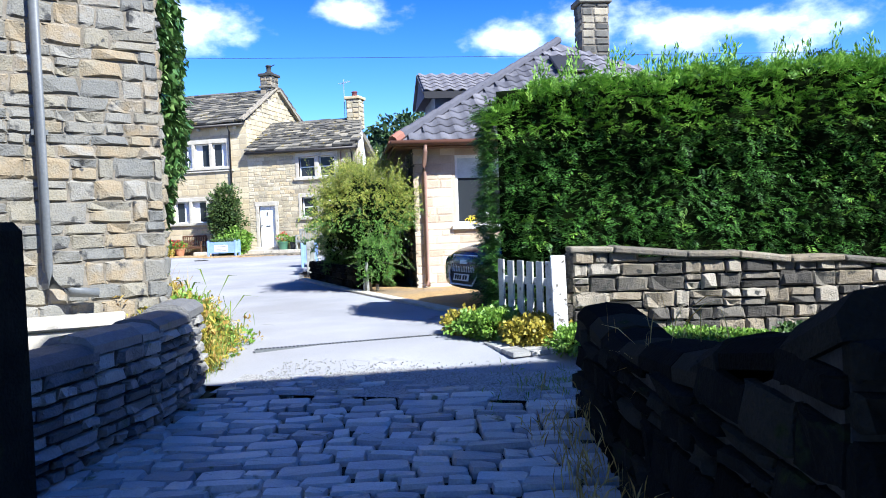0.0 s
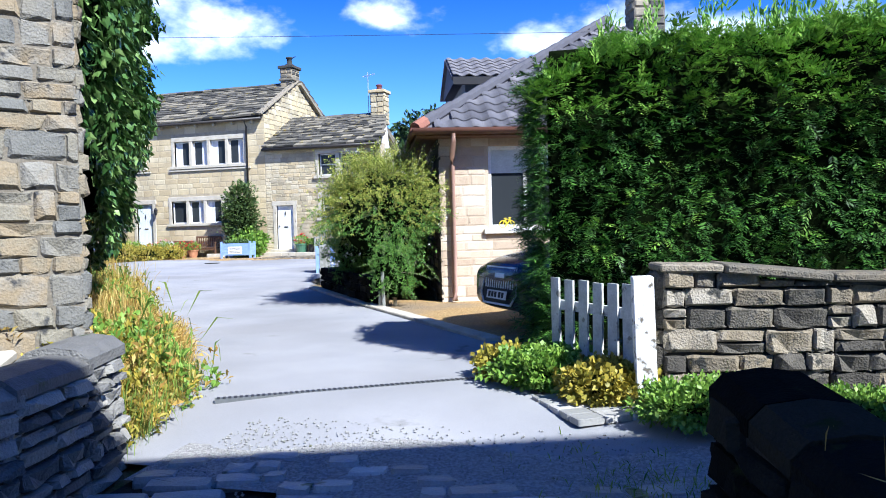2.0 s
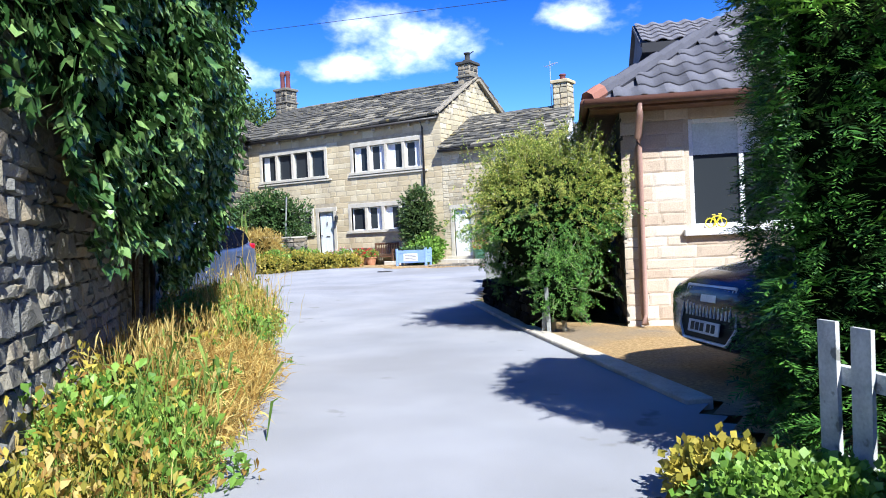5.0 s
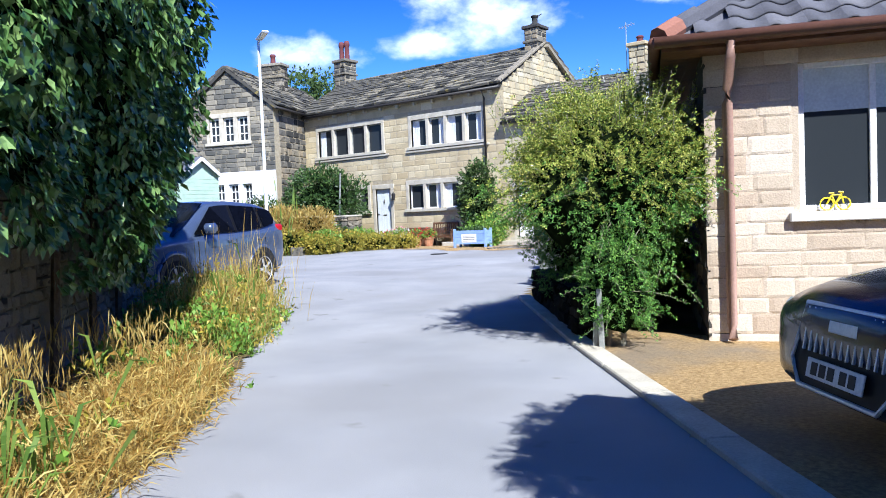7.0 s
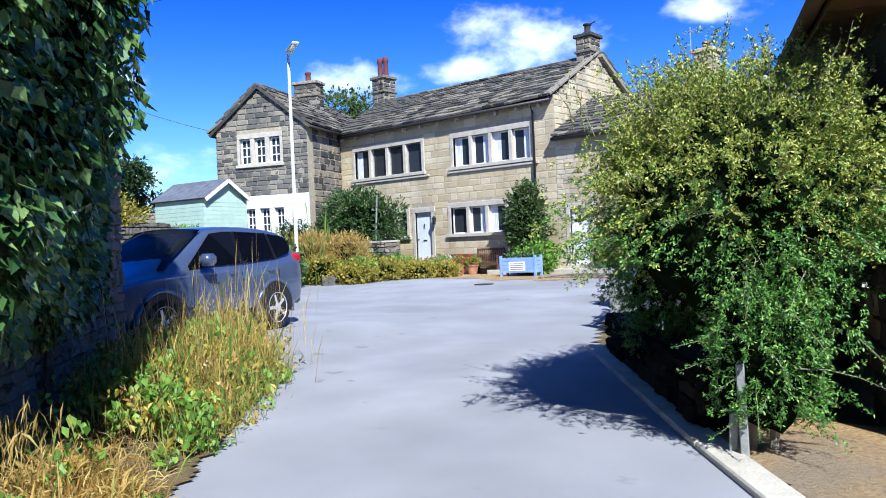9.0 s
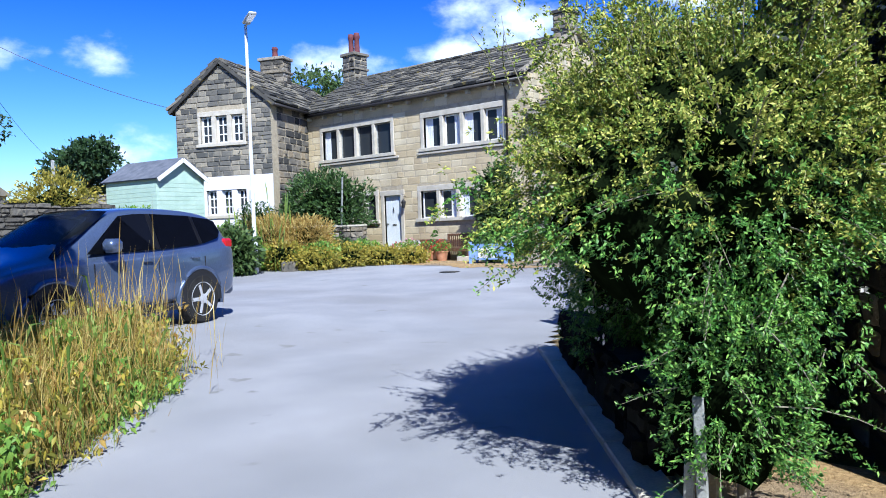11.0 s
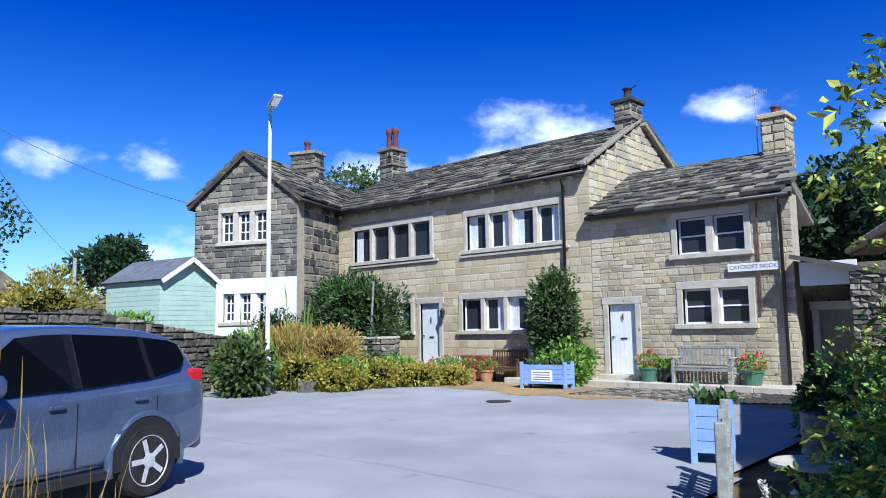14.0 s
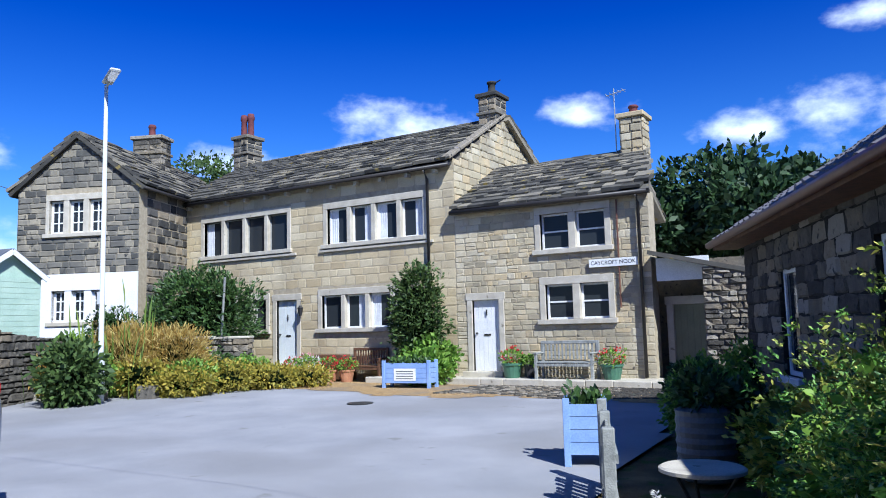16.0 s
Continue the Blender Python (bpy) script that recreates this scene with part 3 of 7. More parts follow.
def blob_points(n, centre, radii, seed, lump=0.22, inner=0.75, flat_bottom=True):
    """Points and normals on a lumpy ellipsoid crown."""
    g = np.random.default_rng(seed)
    d = g.normal(0, 1, (n, 3))
    d /= np.linalg.norm(d, axis=1)[:, None]
    k = np.array([1 + lump * 1.6 * noise.noise(Vector(q) * 2.1 + Vector((seed, 0, 0))) + lump * noise.noise(Vector(q) * 5.0 + Vector((0, seed, 0))) for q in d])
    k *= g.uniform(inner, 1.03, n)
    p = np.array(centre) + d * np.array(radii) * k[:, None]
    nn = d / np.array(radii)
    nn /= np.linalg.norm(nn, axis=1)[:, None]
    return p, nn


# Near-black lumpy shell that gives a crown its inner shade.
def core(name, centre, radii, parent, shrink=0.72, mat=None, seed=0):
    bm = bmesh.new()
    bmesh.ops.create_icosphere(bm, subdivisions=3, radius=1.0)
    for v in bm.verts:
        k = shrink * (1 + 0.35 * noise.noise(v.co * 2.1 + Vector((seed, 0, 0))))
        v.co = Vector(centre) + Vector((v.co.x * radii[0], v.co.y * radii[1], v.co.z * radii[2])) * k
    return part(name, bm, mat or M_CORE, parent, "near-black shell for the shade inside the leaves")


def shrub(name, x, y, z, rx, ry, rz, mat, label, category="shrub", leaf=0.09, count=900, blades=4, group="", seed=1, flowers=None, width=0.45, up=0.3, stems=3):
    """A rooted shrub: stems, a near-black shade core and a leafy crown."""
    ob = thing(name, Matrix.Translation((x, y, z)), label, category, group)
    bm = bmesh.new()
    r = random.Random(seed)
    for i in range(stems):
        a = i * math.tau / stems + r.uniform(0, 1)
        tube(bm, [(0.04 * math.cos(a), 0.04 * math.sin(a), -0.05), (rx * 0.2 * math.cos(a), ry * 0.2 * math.sin(a), rz * 0.6), (rx * 0.5 * math.cos(a), ry * 0.5 * math.sin(a), rz * 1.3)], 0.018, 5, 0.5)
    part("stem", bm, M_BARK, ob)
    core("inner_foliage", (0, 0, rz), (rx, ry, rz), ob, 0.6, seed=seed)
    p, nn = blob_points(count, (0, 0, rz), (rx, ry, rz), seed)
    keep = p[:, 2] > 0.02
    v, f = sprays(p[keep], nn[keep], leaf, blades, 0.6, 0.1, width, seed, up)
    leaf_part("leaves", v, f, mat, ob)
    if flowers:
        fm, n, s = flowers
        p, nn = blob_points(n, (0, 0, rz), (rx * 1.03, ry * 1.03, rz * 1.04), seed + 5, inner=0.95)
        keep = p[:, 2] > rz * 0.5
        v, f = sprays(p[keep], nn[keep], s, 5, 0.9, 0, 0.8, seed + 3)
        leaf_part("blossom", v, f, fm, ob)
    return ob


# ---- ground ----
def sheet(name, x0, x1, y0, y1, step, mat, lift, label, category, keep=None, parent=None, far=None):
    bm = bmesh.new()
    nx, ny = int((x1 - x0) / step) + 1, int((y1 - y0) / step) + 1
    vs = {}

    def vert(i, j):
        if (i, j) not in vs:
            x, y = x0 + i * step, y0 + j * step
            vs[i, j] = bm.verts.new((x, y, ground(x, y) + lift))
        return vs[i, j]
    for i in range(nx):
        for j in range(ny):
            if keep is None or keep(x0 + (i + 0.5) * step, y0 + (j + 0.5) * step):
                bm.faces.new((vert(i, j), vert(i + 1, j), vert(i + 1, j + 1), vert(i, j + 1)))
    return solid(name, bm, mat, label, category, kind="structure", smooth=True)


def side_of(px, py, a, b):
    """Metres by which a point lies to the left of the line from a to b."""
    dx, dy = b[0] - a[0], b[1] - a[1]
    return (dx * (py - a[1]) - dy * (px - a[0])) / math.hypot(dx, dy)


VERGE = [(-2.9, 3.0), (-3.35, 6.8), (-3.9, 8.5), (-5.4, 10.55), (-7.1, 12.4), (-9.6, 14.9), (-11.0, 16.0)]


def verge_x(y):
    for (xa, ya), (xb, yb) in zip(VERGE, VERGE[1:]):
        if ya <= y <= yb:
            return xa + (xb - xa) * (y - ya) / (yb - ya)
    return VERGE[0][0] if y < VERGE[0][1] else VERGE[-1][0]


bm = bmesh.new()
for x0, x1, y0, y1 in ((-60, 40, -25, 75),):
    n = 50
    vs = [[bm.verts.new((x0 + (x1 - x0) * i / n, y0 + (y1 - y0) * j / n, ground(x0 + (x1 - x0) * i / n, y0 + (y1 - y0) * j / n) - 0.05)) for j in range(n + 1)] for i in range(n + 1)]
    for i in range(n):
        for j in range(n):
            bm.faces.new((vs[i][j], vs[i + 1][j], vs[i + 1][j + 1], vs[i][j + 1]))
    rim = [vs[0][0], vs[n][0], vs[n][n], vs[0][n]]
    out = [bm.verts.new(p) for p in ((-1500, -1500, -3), (1500, -1500, -3), (1500, 1500, -3), (-1500, 1500, -3))]
    edges = [[vs[i][0] for i in range(n + 1)], [vs[n][j] for j in range(n + 1)], [vs[n - i][n] for i in range(n + 1)], [vs[0][n - j] for j in range(n + 1)]]
    for k in range(4):
        for a, b in zip(edges[k], edges[k][1:]):
            bm.faces.new((a, out[k], b))
        bm.faces.new((edges[k][-1], out[k], out[(k + 1) % 4]))
bmesh.ops.recalc_face_normals(bm, faces=bm.faces[:])
solid("ground", bm, M_EARTH, "dry brown earth and scrubby grass round the lane", "ground", kind="structure", smooth=True)


KERB = [(-1.2, 10.4), (-1.85, 11.5), (-4.75, 14.9), (-7.7, 18.6), (-9.0, 21.3), (-9.2, 24.0), (-9.6, 30.0)]


def right_x(y):
    if y < KERB[0][1]:
        return 3.5 if y < 9.3 else KERB[0][0]
    for (xa, ya), (xb, yb) in zip(KERB, KERB[1:]):
        if ya <= y <= yb:
            return xa + (xb - xa) * (y - ya) / (yb - ya)
    return KERB[-1][0]


sheet("road", -27, 4.5, 7.0, 31.6, 0.2, M_ASPHALT, 0.0, "pale sun-bleached asphalt lane with worn patches", "road",
      keep=lambda x, y: x < right_x(y) and (x > verge_x(y) - 0.35 or y > 15.9) and not (x < -17.5 and y > 22 + (x + 27) * 0.0 and side_of(x, y, (-27.5, 25.0), (-19.5, 29.5)) > 0))
sheet("grit_strip", -3.1, 2.5, 6.75, 8.0, 0.06, M_GRIT, 0.006, "loose grey grit washed over the cobbles' edge", "gravel",
      keep=lambda x, y: x > verge_x(y) - 0.1 and y < 7.65 + 0.12 * math.sin(x * 3) + 0.1 * (x + 1.0))
sheet("cobble_bed", -3.1, 1.6, -4.0, 7.6, 0.2, M_JOINT, -0.03, "dark earth in the joints of the cobbles", "ground", keep=lambda x, y: True)
sheet("verge_soil", -11.2, -2.8, 6.6, 15.9, 0.07, M_EARTH, 0.02, "crumbly brown soil along the verge", "soil",
      keep=lambda x, y: verge_x(y) - 1.6 < x < verge_x(y) + 0.07 * noise.noise(Vector((x * 3.0, y * 3.0, 0.0))) - 0.02)
sheet("gravel_drive", -4.9, 4.0, 9.8, 16.0, 0.2, M_GRAVEL, 0.008, "orange-brown gravel drive beside the bungalow", "drive",
      keep=lambda x, y: x > right_x(y) + 0.05 and y > 10.0)


# ---- stone barn beside the lane ----
B1, B2 = (-3.95, 7.45), (-11.5, 14.2)
barn = thing("barn", frame_at(B1, B2), "old gritstone barn with an ivy-hung lane side", "barn", kind="")
side = thing("side_wall")
side.parent = barn
bl = math.hypot(B2[0] - B1[0], B2[1] - B1[1])
part("wall_body", boxes((0.05, bl, 0.01, 0.5, -0.6, 6.38)), M_MORTAR, side)
lay(side, "stone", stones(M_BARN, 1.7), courses(bl, 4.2, (0.1, 0.22), (0.14, 0.42), 0.012, z0=-0.3, deep=0.045, proud=0.025, irregular=0.4), 300, (0, 0, 1))
F2 = (B1[0] - 0.67 * 6, B1[1] - 0.745 * 6)
front = thing("front_wall")
front.parent = barn
front.matrix_basis = barn.matrix_basis.inverted() @ frame_at(F2, B1)
part("wall_body", wall_body(bmesh.new(), 6.0, 6.4, 0.5, [], -0.6), M_MORTAR, front)
lay(front, "stone", stones(M_BARN, 1.7), courses(6.0, 6.4, (0.1, 0.24), (0.14, 0.42), 0.010, z0=-0.5, deep=0.044, proud=0.010, irregular=0.22), 300, (5.6, 0, 1.5))
back = bmesh.new()
box(back, 0, bl, 5.5, 6.0, -0.6, 6.4)
box(back, bl - 0.5, bl, 0.5, 5.5, -0.6, 6.4)
part("back_wall", back, M_SOOT, barn)
rf = bmesh.new()
for s in (-1, 1):
    a = [rf.verts.new(p) for p in ((-0.2, 3 + s * 3.25, 6.4), (bl + 0.2, 3 + s * 3.25, 6.4), (bl + 0.2, 3, 8.6), (-0.2, 3, 8.6))]
    b = [rf.verts.new(v.co + Vector((0, 0, 0.12))) for v in a]
    for q in ((0, 1, 2, 3),):
        rf.faces.new([a[i] for i in q])
        rf.faces.new([b[i] for i in q][::-1])
    for i in range(4):
        rf.faces.new((a[i], a[(i + 1) % 4], b[(i + 1) % 4], b[i]))
bmesh.ops.recalc_face_normals(rf, faces=rf.faces[:])
part("roof", rf, M_SLATE, barn)
bm = bmesh.new()
tube(bm, [(-0.0, -0.09, 6.2), (-0.0, -0.09, 0.95), (0.03, -0.11, 0.80), (0.18, -0.13, 0.72), (0.42, -0.13, 0.70)], 0.045, 10)
pipe = part("downpipe", bm, M_GREYPIPE, barn, "grey cast-iron downpipe with a kicked shoe", smooth=True)
pipe.matrix_basis = front.matrix_basis @ Matrix.Translation((4.9, -0.05, 0))
for z in (2.2, 4.2):
    b = part("pipe_bracket", boxes((-0.07, 0.07, -0.06, 0.02, z, z + 0.05)), M_GREYPIPE, barn)
    b.matrix_basis = front.matrix_basis @ Matrix.Translation((4.9, -0.05, 0))

# ivy hanging on the lane side of the barn
ivy = thing("ivy", barn.matrix_basis.copy(), "thick glossy dark ivy hanging on the barn wall", "ivy")
pts, nrm = [], []
g = np.random.default_rng(11)


def ivy_depth(s, z):
    a = max(0.0, math.sin(min(1.0, max(0.0, (s - 0.35) / 8.9)) * math.pi)) ** 0.55 * (1.0 + 0.62 * min(1.0, max(0.0, (s - 1.5) / 3.0)))
    a *= 1.0 - 0.5 * min(1.0, max(0.0, (s - 6.0) / 2.0))
    low = 0.4 + 0.6 * min(1.0, max(0.0, (z - 0.7) / 1.5))
    return a * low * (0.75 + 0.35 * noise.noise(Vector((s * 0.9, z * 0.8, 3.0)))) + 0.04


while len(pts) < 44000:
    s, z = g.uniform(0.15, 9.3), g.uniform(0.1, 6.9)
    bottom = 0.85 + 0.45 * noise.noise(Vector((s * 1.1, 0, 8))) + max(0.0, 1.25 - 0.8 * s) + (0.35 if s < 4.2 else 0.0)
    if z < bottom:
        continue
    d = ivy_depth(s, z)
    clump = 0.16 * noise.noise(Vector((s * 3.1, z * 3.1, 9.0)))
    pts.append((s, -d * g.uniform(0.84, 1.04) - clump, z))
    nrm.append((0.5 * noise.noise(Vector((s * 2.2, z * 2.2, 1.0))), -1.0, 0.35 + 0.9 * noise.noise(Vector((s * 2.2, z * 2.2, 5.0)))))
v, f = shingles(np.array(pts), np.array(nrm), 0.095, 5)
leaf_part("leaves", v, f, M_IVY, ivy)
# Black sheet behind the ivy leaves, standing in for the shade there.
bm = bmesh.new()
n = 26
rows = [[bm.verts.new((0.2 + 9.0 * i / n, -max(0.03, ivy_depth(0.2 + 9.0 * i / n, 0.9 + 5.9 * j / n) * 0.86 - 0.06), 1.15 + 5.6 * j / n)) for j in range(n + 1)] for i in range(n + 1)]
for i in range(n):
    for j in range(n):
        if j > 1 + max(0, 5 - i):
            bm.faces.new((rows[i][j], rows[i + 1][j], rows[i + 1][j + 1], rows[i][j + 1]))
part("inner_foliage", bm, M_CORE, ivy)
bm = bmesh.new()
for s in (5.2, 6.4, 7.5):
    tube(bm, [(s, -0.08, -0.2), (s + 0.1, -0.13, 1.2), (s - 0.1, -0.15, 2.6)], 0.045, 6, 0.6)
part("stem", bm, M_BARK, ivy)


# ---- low walls at the start ----
def rubble_wall(name, p, q, height, thick, mat, label, heights, lengths, z=0.0, top=None, cap=None, gap=0.02, both=True, joint=None, cap_len=(0.4, 0.7), cap_h=0.1, hang=0.06, round_cap=False):
    L = math.hypot(q[0] - p[0], q[1] - p[1])
    ob = thing(name, frame_at(p, q, z), label, "wall", kind="structure")
    bm = bmesh.new()
    n = max(2, int(L / 0.4))
    tp = top or (lambda x: height)
    for i in range(n):
        a, b = L * i / n, L * (i + 1) / n
        ha, hb = tp(a) - 0.02, tp(b) - 0.02
        vs = [bm.verts.new(c) for c in ((a, 0.014, -0.6), (b, 0.014, -0.6), (b, thick - 0.014, -0.6), (a, thick - 0.014, -0.6), (a, 0.014, ha), (b, 0.014, hb), (b, thick - 0.014, hb), (a, thick - 0.014, ha))]
        for q4 in ((3, 2, 1, 0), (4, 5, 6, 7), (0, 1, 5, 4), (1, 2, 6, 5), (2, 3, 7, 6), (3, 0, 4, 7)):
            bm.faces.new([vs[k] for k in q4])
    part("wall_body", bm, joint or M_DARKJOINT, ob)
    pl = courses(L, height, heights, lengths, gap, z0=-0.35, deep=0.055, proud=0.03, top=tp, irregular=0.35)
    if both:
        turn = Matrix.Translation((L, thick, 0)) @ Matrix.Rotation(math.pi, 4, "Z")
        pl += [turn @ m for m in courses(L, height, heights, lengths, gap, z0=-0.35, deep=0.055, proud=0.03, top=lambda x: tp(L - x), irregular=0.35)]
    for x, rz in ((0.0, -math.pi / 2), (L, math.pi / 2)):
        turn = Matrix.Translation((x, thick if x == 0 else 0, 0)) @ Matrix.Rotation(rz, 4, "Z")
        pl += [turn @ m for m in courses(thick, tp(x), heights, (thick * 0.45, thick * 0.99), gap, z0=-0.35, deep=0.08, proud=0.04)]
    lay(ob, "stone", stones(mat, 1.6), pl, 300, (0, 0, height))
    if cap:
        bm = bmesh.new()
        x = -0.03
        while x < L:
            w = min(rng.uniform(*cap_len), L + 0.04 - x)
            if L - x - w < 0.15:
                w = L + 0.04 - x
            slope = math.atan2(tp(min(L, x + w)) - tp(max(0, x)), w)
            m = Matrix.Translation((x, 0, tp(max(0, x)))) @ Matrix.Rotation(-slope, 4, "Y") @ Matrix.Rotation(rng.uniform(-0.015, 0.015), 4, "X")
            cb = bmesh.new()
            h = cap_h * rng.uniform(0.85, 1.15)
            if round_cap:
                prof = [(-hang, 0.0), (-hang, h * 0.45), (thick * 0.12, h * 0.85), (thick * 0.5, h), (thick * 0.88, h * 0.85), (thick + hang, h * 0.45), (thick + hang, 0.0)]
                a = [cb.verts.new(m @ Vector((0.006, y, zz))) for y, zz in prof]
                b = [cb.verts.new(m @ Vector((w - 0.006, y, zz))) for y, zz in prof]
                cb.faces.new(a)
                cb.faces.new(b[::-1])
                for i in range(len(prof)):
                    k = (i + 1) % len(prof)
                    cb.faces.new((a[i], b[i], b[k], a[k]))
                bmesh.ops.recalc_face_normals(cb, faces=cb.faces[:])
            else:
                box(cb, 0.005, w - 0.005, -hang - rng.uniform(0, 0.03), thick + hang, 0, h, m, bevel=0.014)
            part("coping_stone", cb, cap, ob)
            x += w
    return ob


def bend(path):
    """Splits a curved wall's line into its straight stretches."""
    return list(zip(path, path[1:]))


LW = [(-3.35, 7.05), (-3.16, 6.55), (-3.0, 5.9), (-2.95, 5.1), (-2.9, 3.6), (-2.85, 2.2)]
for k, (a, b) in enumerate(bend(LW)):
    # the face towards the lane is the one at thick, so the walls run away from the camera
    rubble_wall("low_wall_%d" % (k + 1), b, a, 0.70, 0.36, M_DARKSTONE, "low dark gritstone wall with rounded coping", (0.06, 0.12), (0.14, 0.4), z=ground(*a), cap=M_DARKSTONE, cap_len=(0.5, 0.9), cap_h=0.13, hang=0.03, round_cap=True, gap=0.022)
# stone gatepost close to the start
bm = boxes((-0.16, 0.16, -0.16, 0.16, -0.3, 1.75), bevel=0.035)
solid("gatepost", bm, M_MOSSY_SHADE, "tall stone gatepost at the lane's edge, shade in its colour", "gatepost", m=pose(-1.70, 2.95, ground(-1.6, 2.95), 0, 0, 10))
# a stone trough behind the low wall, under the barn's pipe
tr = thing("stone_trough", frame_at((-4.75, 6.15), (-3.95, 6.75), -0.1), "pale stone trough with a slab lid by the barn", "trough")
part("basin", boxes((0, 0.95, -0.25, 0.28, -0.22, 0.52), bevel=0.02), M_DRESSED, tr)
part("slab", boxes((-0.05, 1.0, -0.3, 0.33, 0.521, 0.60), bevel=0.02), M_DRESSED, tr)

RW = [(0.28, 6.55), (0.62, 5.2), (0.95, 4.0), (1.25, 2.9)]
RTOP = [(0.58, 0.50), (0.54, 0.64), (0.68, 1.02)]
for k, (a, b) in enumerate(bend(RW)):
    h0, h1 = RTOP[k]
    L = math.hypot(b[0] - a[0], b[1] - a[1])
    rubble_wall("lane_wall_%d" % (k + 1), a, b, max(h0, h1) + 0.35, 0.45, M_MOSSY_SHADE, "broken mossy stone wall along the lane, blackened for its shade", (0.13, 0.26), (0.2, 0.5), z=-0.25, top=(lambda x, L=L, h0=h0, h1=h1: h0 + 0.10 + (h1 - h0) * x / L + 0.04 * math.sin(x * 7)), gap=0.03, cap=M_MOSSY_SHADE, cap_len=(0.3, 0.55), cap_h=0.15, hang=0.01, round_cap=True)

GW0, GW1 = (0.06, 8.75), (4.0, 9.55)
gl = math.hypot(GW1[0] - GW0[0], GW1[1] - GW0[1])
rubble_wall("garden_wall", GW0, GW1, 1.0, 0.34, M_WALLSTONE, "squared sandstone garden wall with flat coping", (0.11, 0.23), (0.15, 0.4), z=-0.1, top=lambda x: 0.98 - 0.07 * x + 0.02 * math.sin(x * 5), cap=M_WALLSTONE, cap_len=(0.45, 0.85), cap_h=0.065, hang=0.07, both=False, gap=0.014, joint=M_DARKJOINT)


# ---- picket fence and hedge ----
post = thing("fence_post", pose(-0.06, 8.6, -0.1, 0, -1.2, 8), "square post with peeling white paint", "post")
part("shaft", boxes((-0.075, 0.075, -0.075, 0.075, -0.2, 0.96), bevel=0.008), M_PEEL, post)
fence = thing("picket_fence", frame_at((-0.84, 9.5), (-0.12, 8.74), -0.1), "pale weathered picket fence under the hedge", "fence")
fl = math.hypot(0.72, 0.76)
bm0 = bmesh.new()
prism(bm0, [(-0.056, -0.01), (0.056, -0.01), (0.056, 0.01), (-0.056, 0.01)], 0.0, 0.86)
picket = mesh_of("picket", bm0, M_PICKET)
for i in range(6):
    ob = new("picket", picket)
    ob.parent = fence
    ob.matrix_basis = pose(0.06 + i * 0.185, -0.035, 0.02 + rng.uniform(-0.01, 0.02), 0, rng.uniform(-1.5, 1.5), 0)
for z in (0.22, 0.62):
    part("rail", boxes((0, fl, -0.022, 0.022, z, z + 0.08)), M_PICKET, fence)

# the tall conifer hedge
hedge = thing("conifer_hedge", frame_at((-0.78, 9.9), (3.34, 10.6), -0.1), "tall dense clipped conifer hedge with feathery shoots", "hedge")


def hedge_depth(x, z):
    return 0.24 * noise.noise(Vector((x * 1.3, z * 1.3, 1.0))) + 0.13 * noise.noise(Vector((x * 3.5, z * 3.5, 4.0)))


HL, HD, HH = 7.2, 1.7, 3.06
pts, nrm, tp, tn = [], [], [], []
g = np.random.default_rng(21)


def hedge_top(x):
    return HH + 0.06 * x * 0.5 + 0.12 * noise.noise(Vector((x * 1.4, 0, 2))) - 0.55 * max(0, 0.5 - x) ** 1.5


for _ in range(9000):
    x, z = g.uniform(-0.3, HL), g.uniform(0.12, HH + 0.3)
    if z > hedge_top(x) or (x > 5.0 and g.random() < 0.5):
        continue
    under = 0.35 * max(0.0, (0.9 - z))
    c = (x, -hedge_depth(x, z) + under + 0.12 * max(0, z - 2.3) ** 2 + g.uniform(-0.02, 0.14), z)
    # Fronds above 2.35 mostly take the paler green, a few below it.
    is_pale = z > 2.35 and g.random() < 0.7 or g.random() < 0.06
    (tp if is_pale else pts).append(c)
    (tn if is_pale else nrm).append((0.5 * g.normal(), -1.0, 0.45 if z > 2.5 else 0.1))
for _ in range(2800):
    y, z = g.uniform(0, HD), g.uniform(0.12, HH)
    if z > hedge_top(0):
        continue
    pts.append((-hedge_depth(y + 9, z) - 0.33 + 0.28 * abs(y / HD - 0.45) + 0.1 * max(0, z - 2.5) ** 2 + g.uniform(-0.02, 0.12), y, z))
    nrm.append((-1.0, 0.5 * g.normal(), 0.1))
for _ in range(2600):
    x, y = g.uniform(-0.25, HL), HD * g.uniform(0, 1) ** 1.5
    tp.append((x, y, hedge_top(x) - 0.18 * (abs(y / HD - 0.5) * 2) ** 3 - g.uniform(0, 0.1)))
    tn.append((0.4 * g.normal(), -0.4, 1.0))
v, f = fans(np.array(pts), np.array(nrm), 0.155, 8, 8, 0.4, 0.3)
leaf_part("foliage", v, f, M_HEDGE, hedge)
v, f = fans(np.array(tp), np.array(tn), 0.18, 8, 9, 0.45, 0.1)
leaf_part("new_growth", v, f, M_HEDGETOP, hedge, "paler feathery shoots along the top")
wisp_p, wisp_n = [], []
for _ in range(46):
    x = g.uniform(0.3, HL)
    h = g.uniform(0.15, 0.5)
    for k in range(9):
        wisp_p.append((x + 0.12 * k * 0.1, 0.4 + 0.02 * k, hedge_top(x) + h * k / 9))
        wisp_n.append((0, 0, 1))
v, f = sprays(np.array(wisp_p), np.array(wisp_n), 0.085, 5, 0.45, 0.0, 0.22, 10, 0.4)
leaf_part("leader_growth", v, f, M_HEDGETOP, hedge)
# Black block within the hedge so gaps between fronds read as shade.
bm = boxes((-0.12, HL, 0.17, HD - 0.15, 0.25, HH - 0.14))
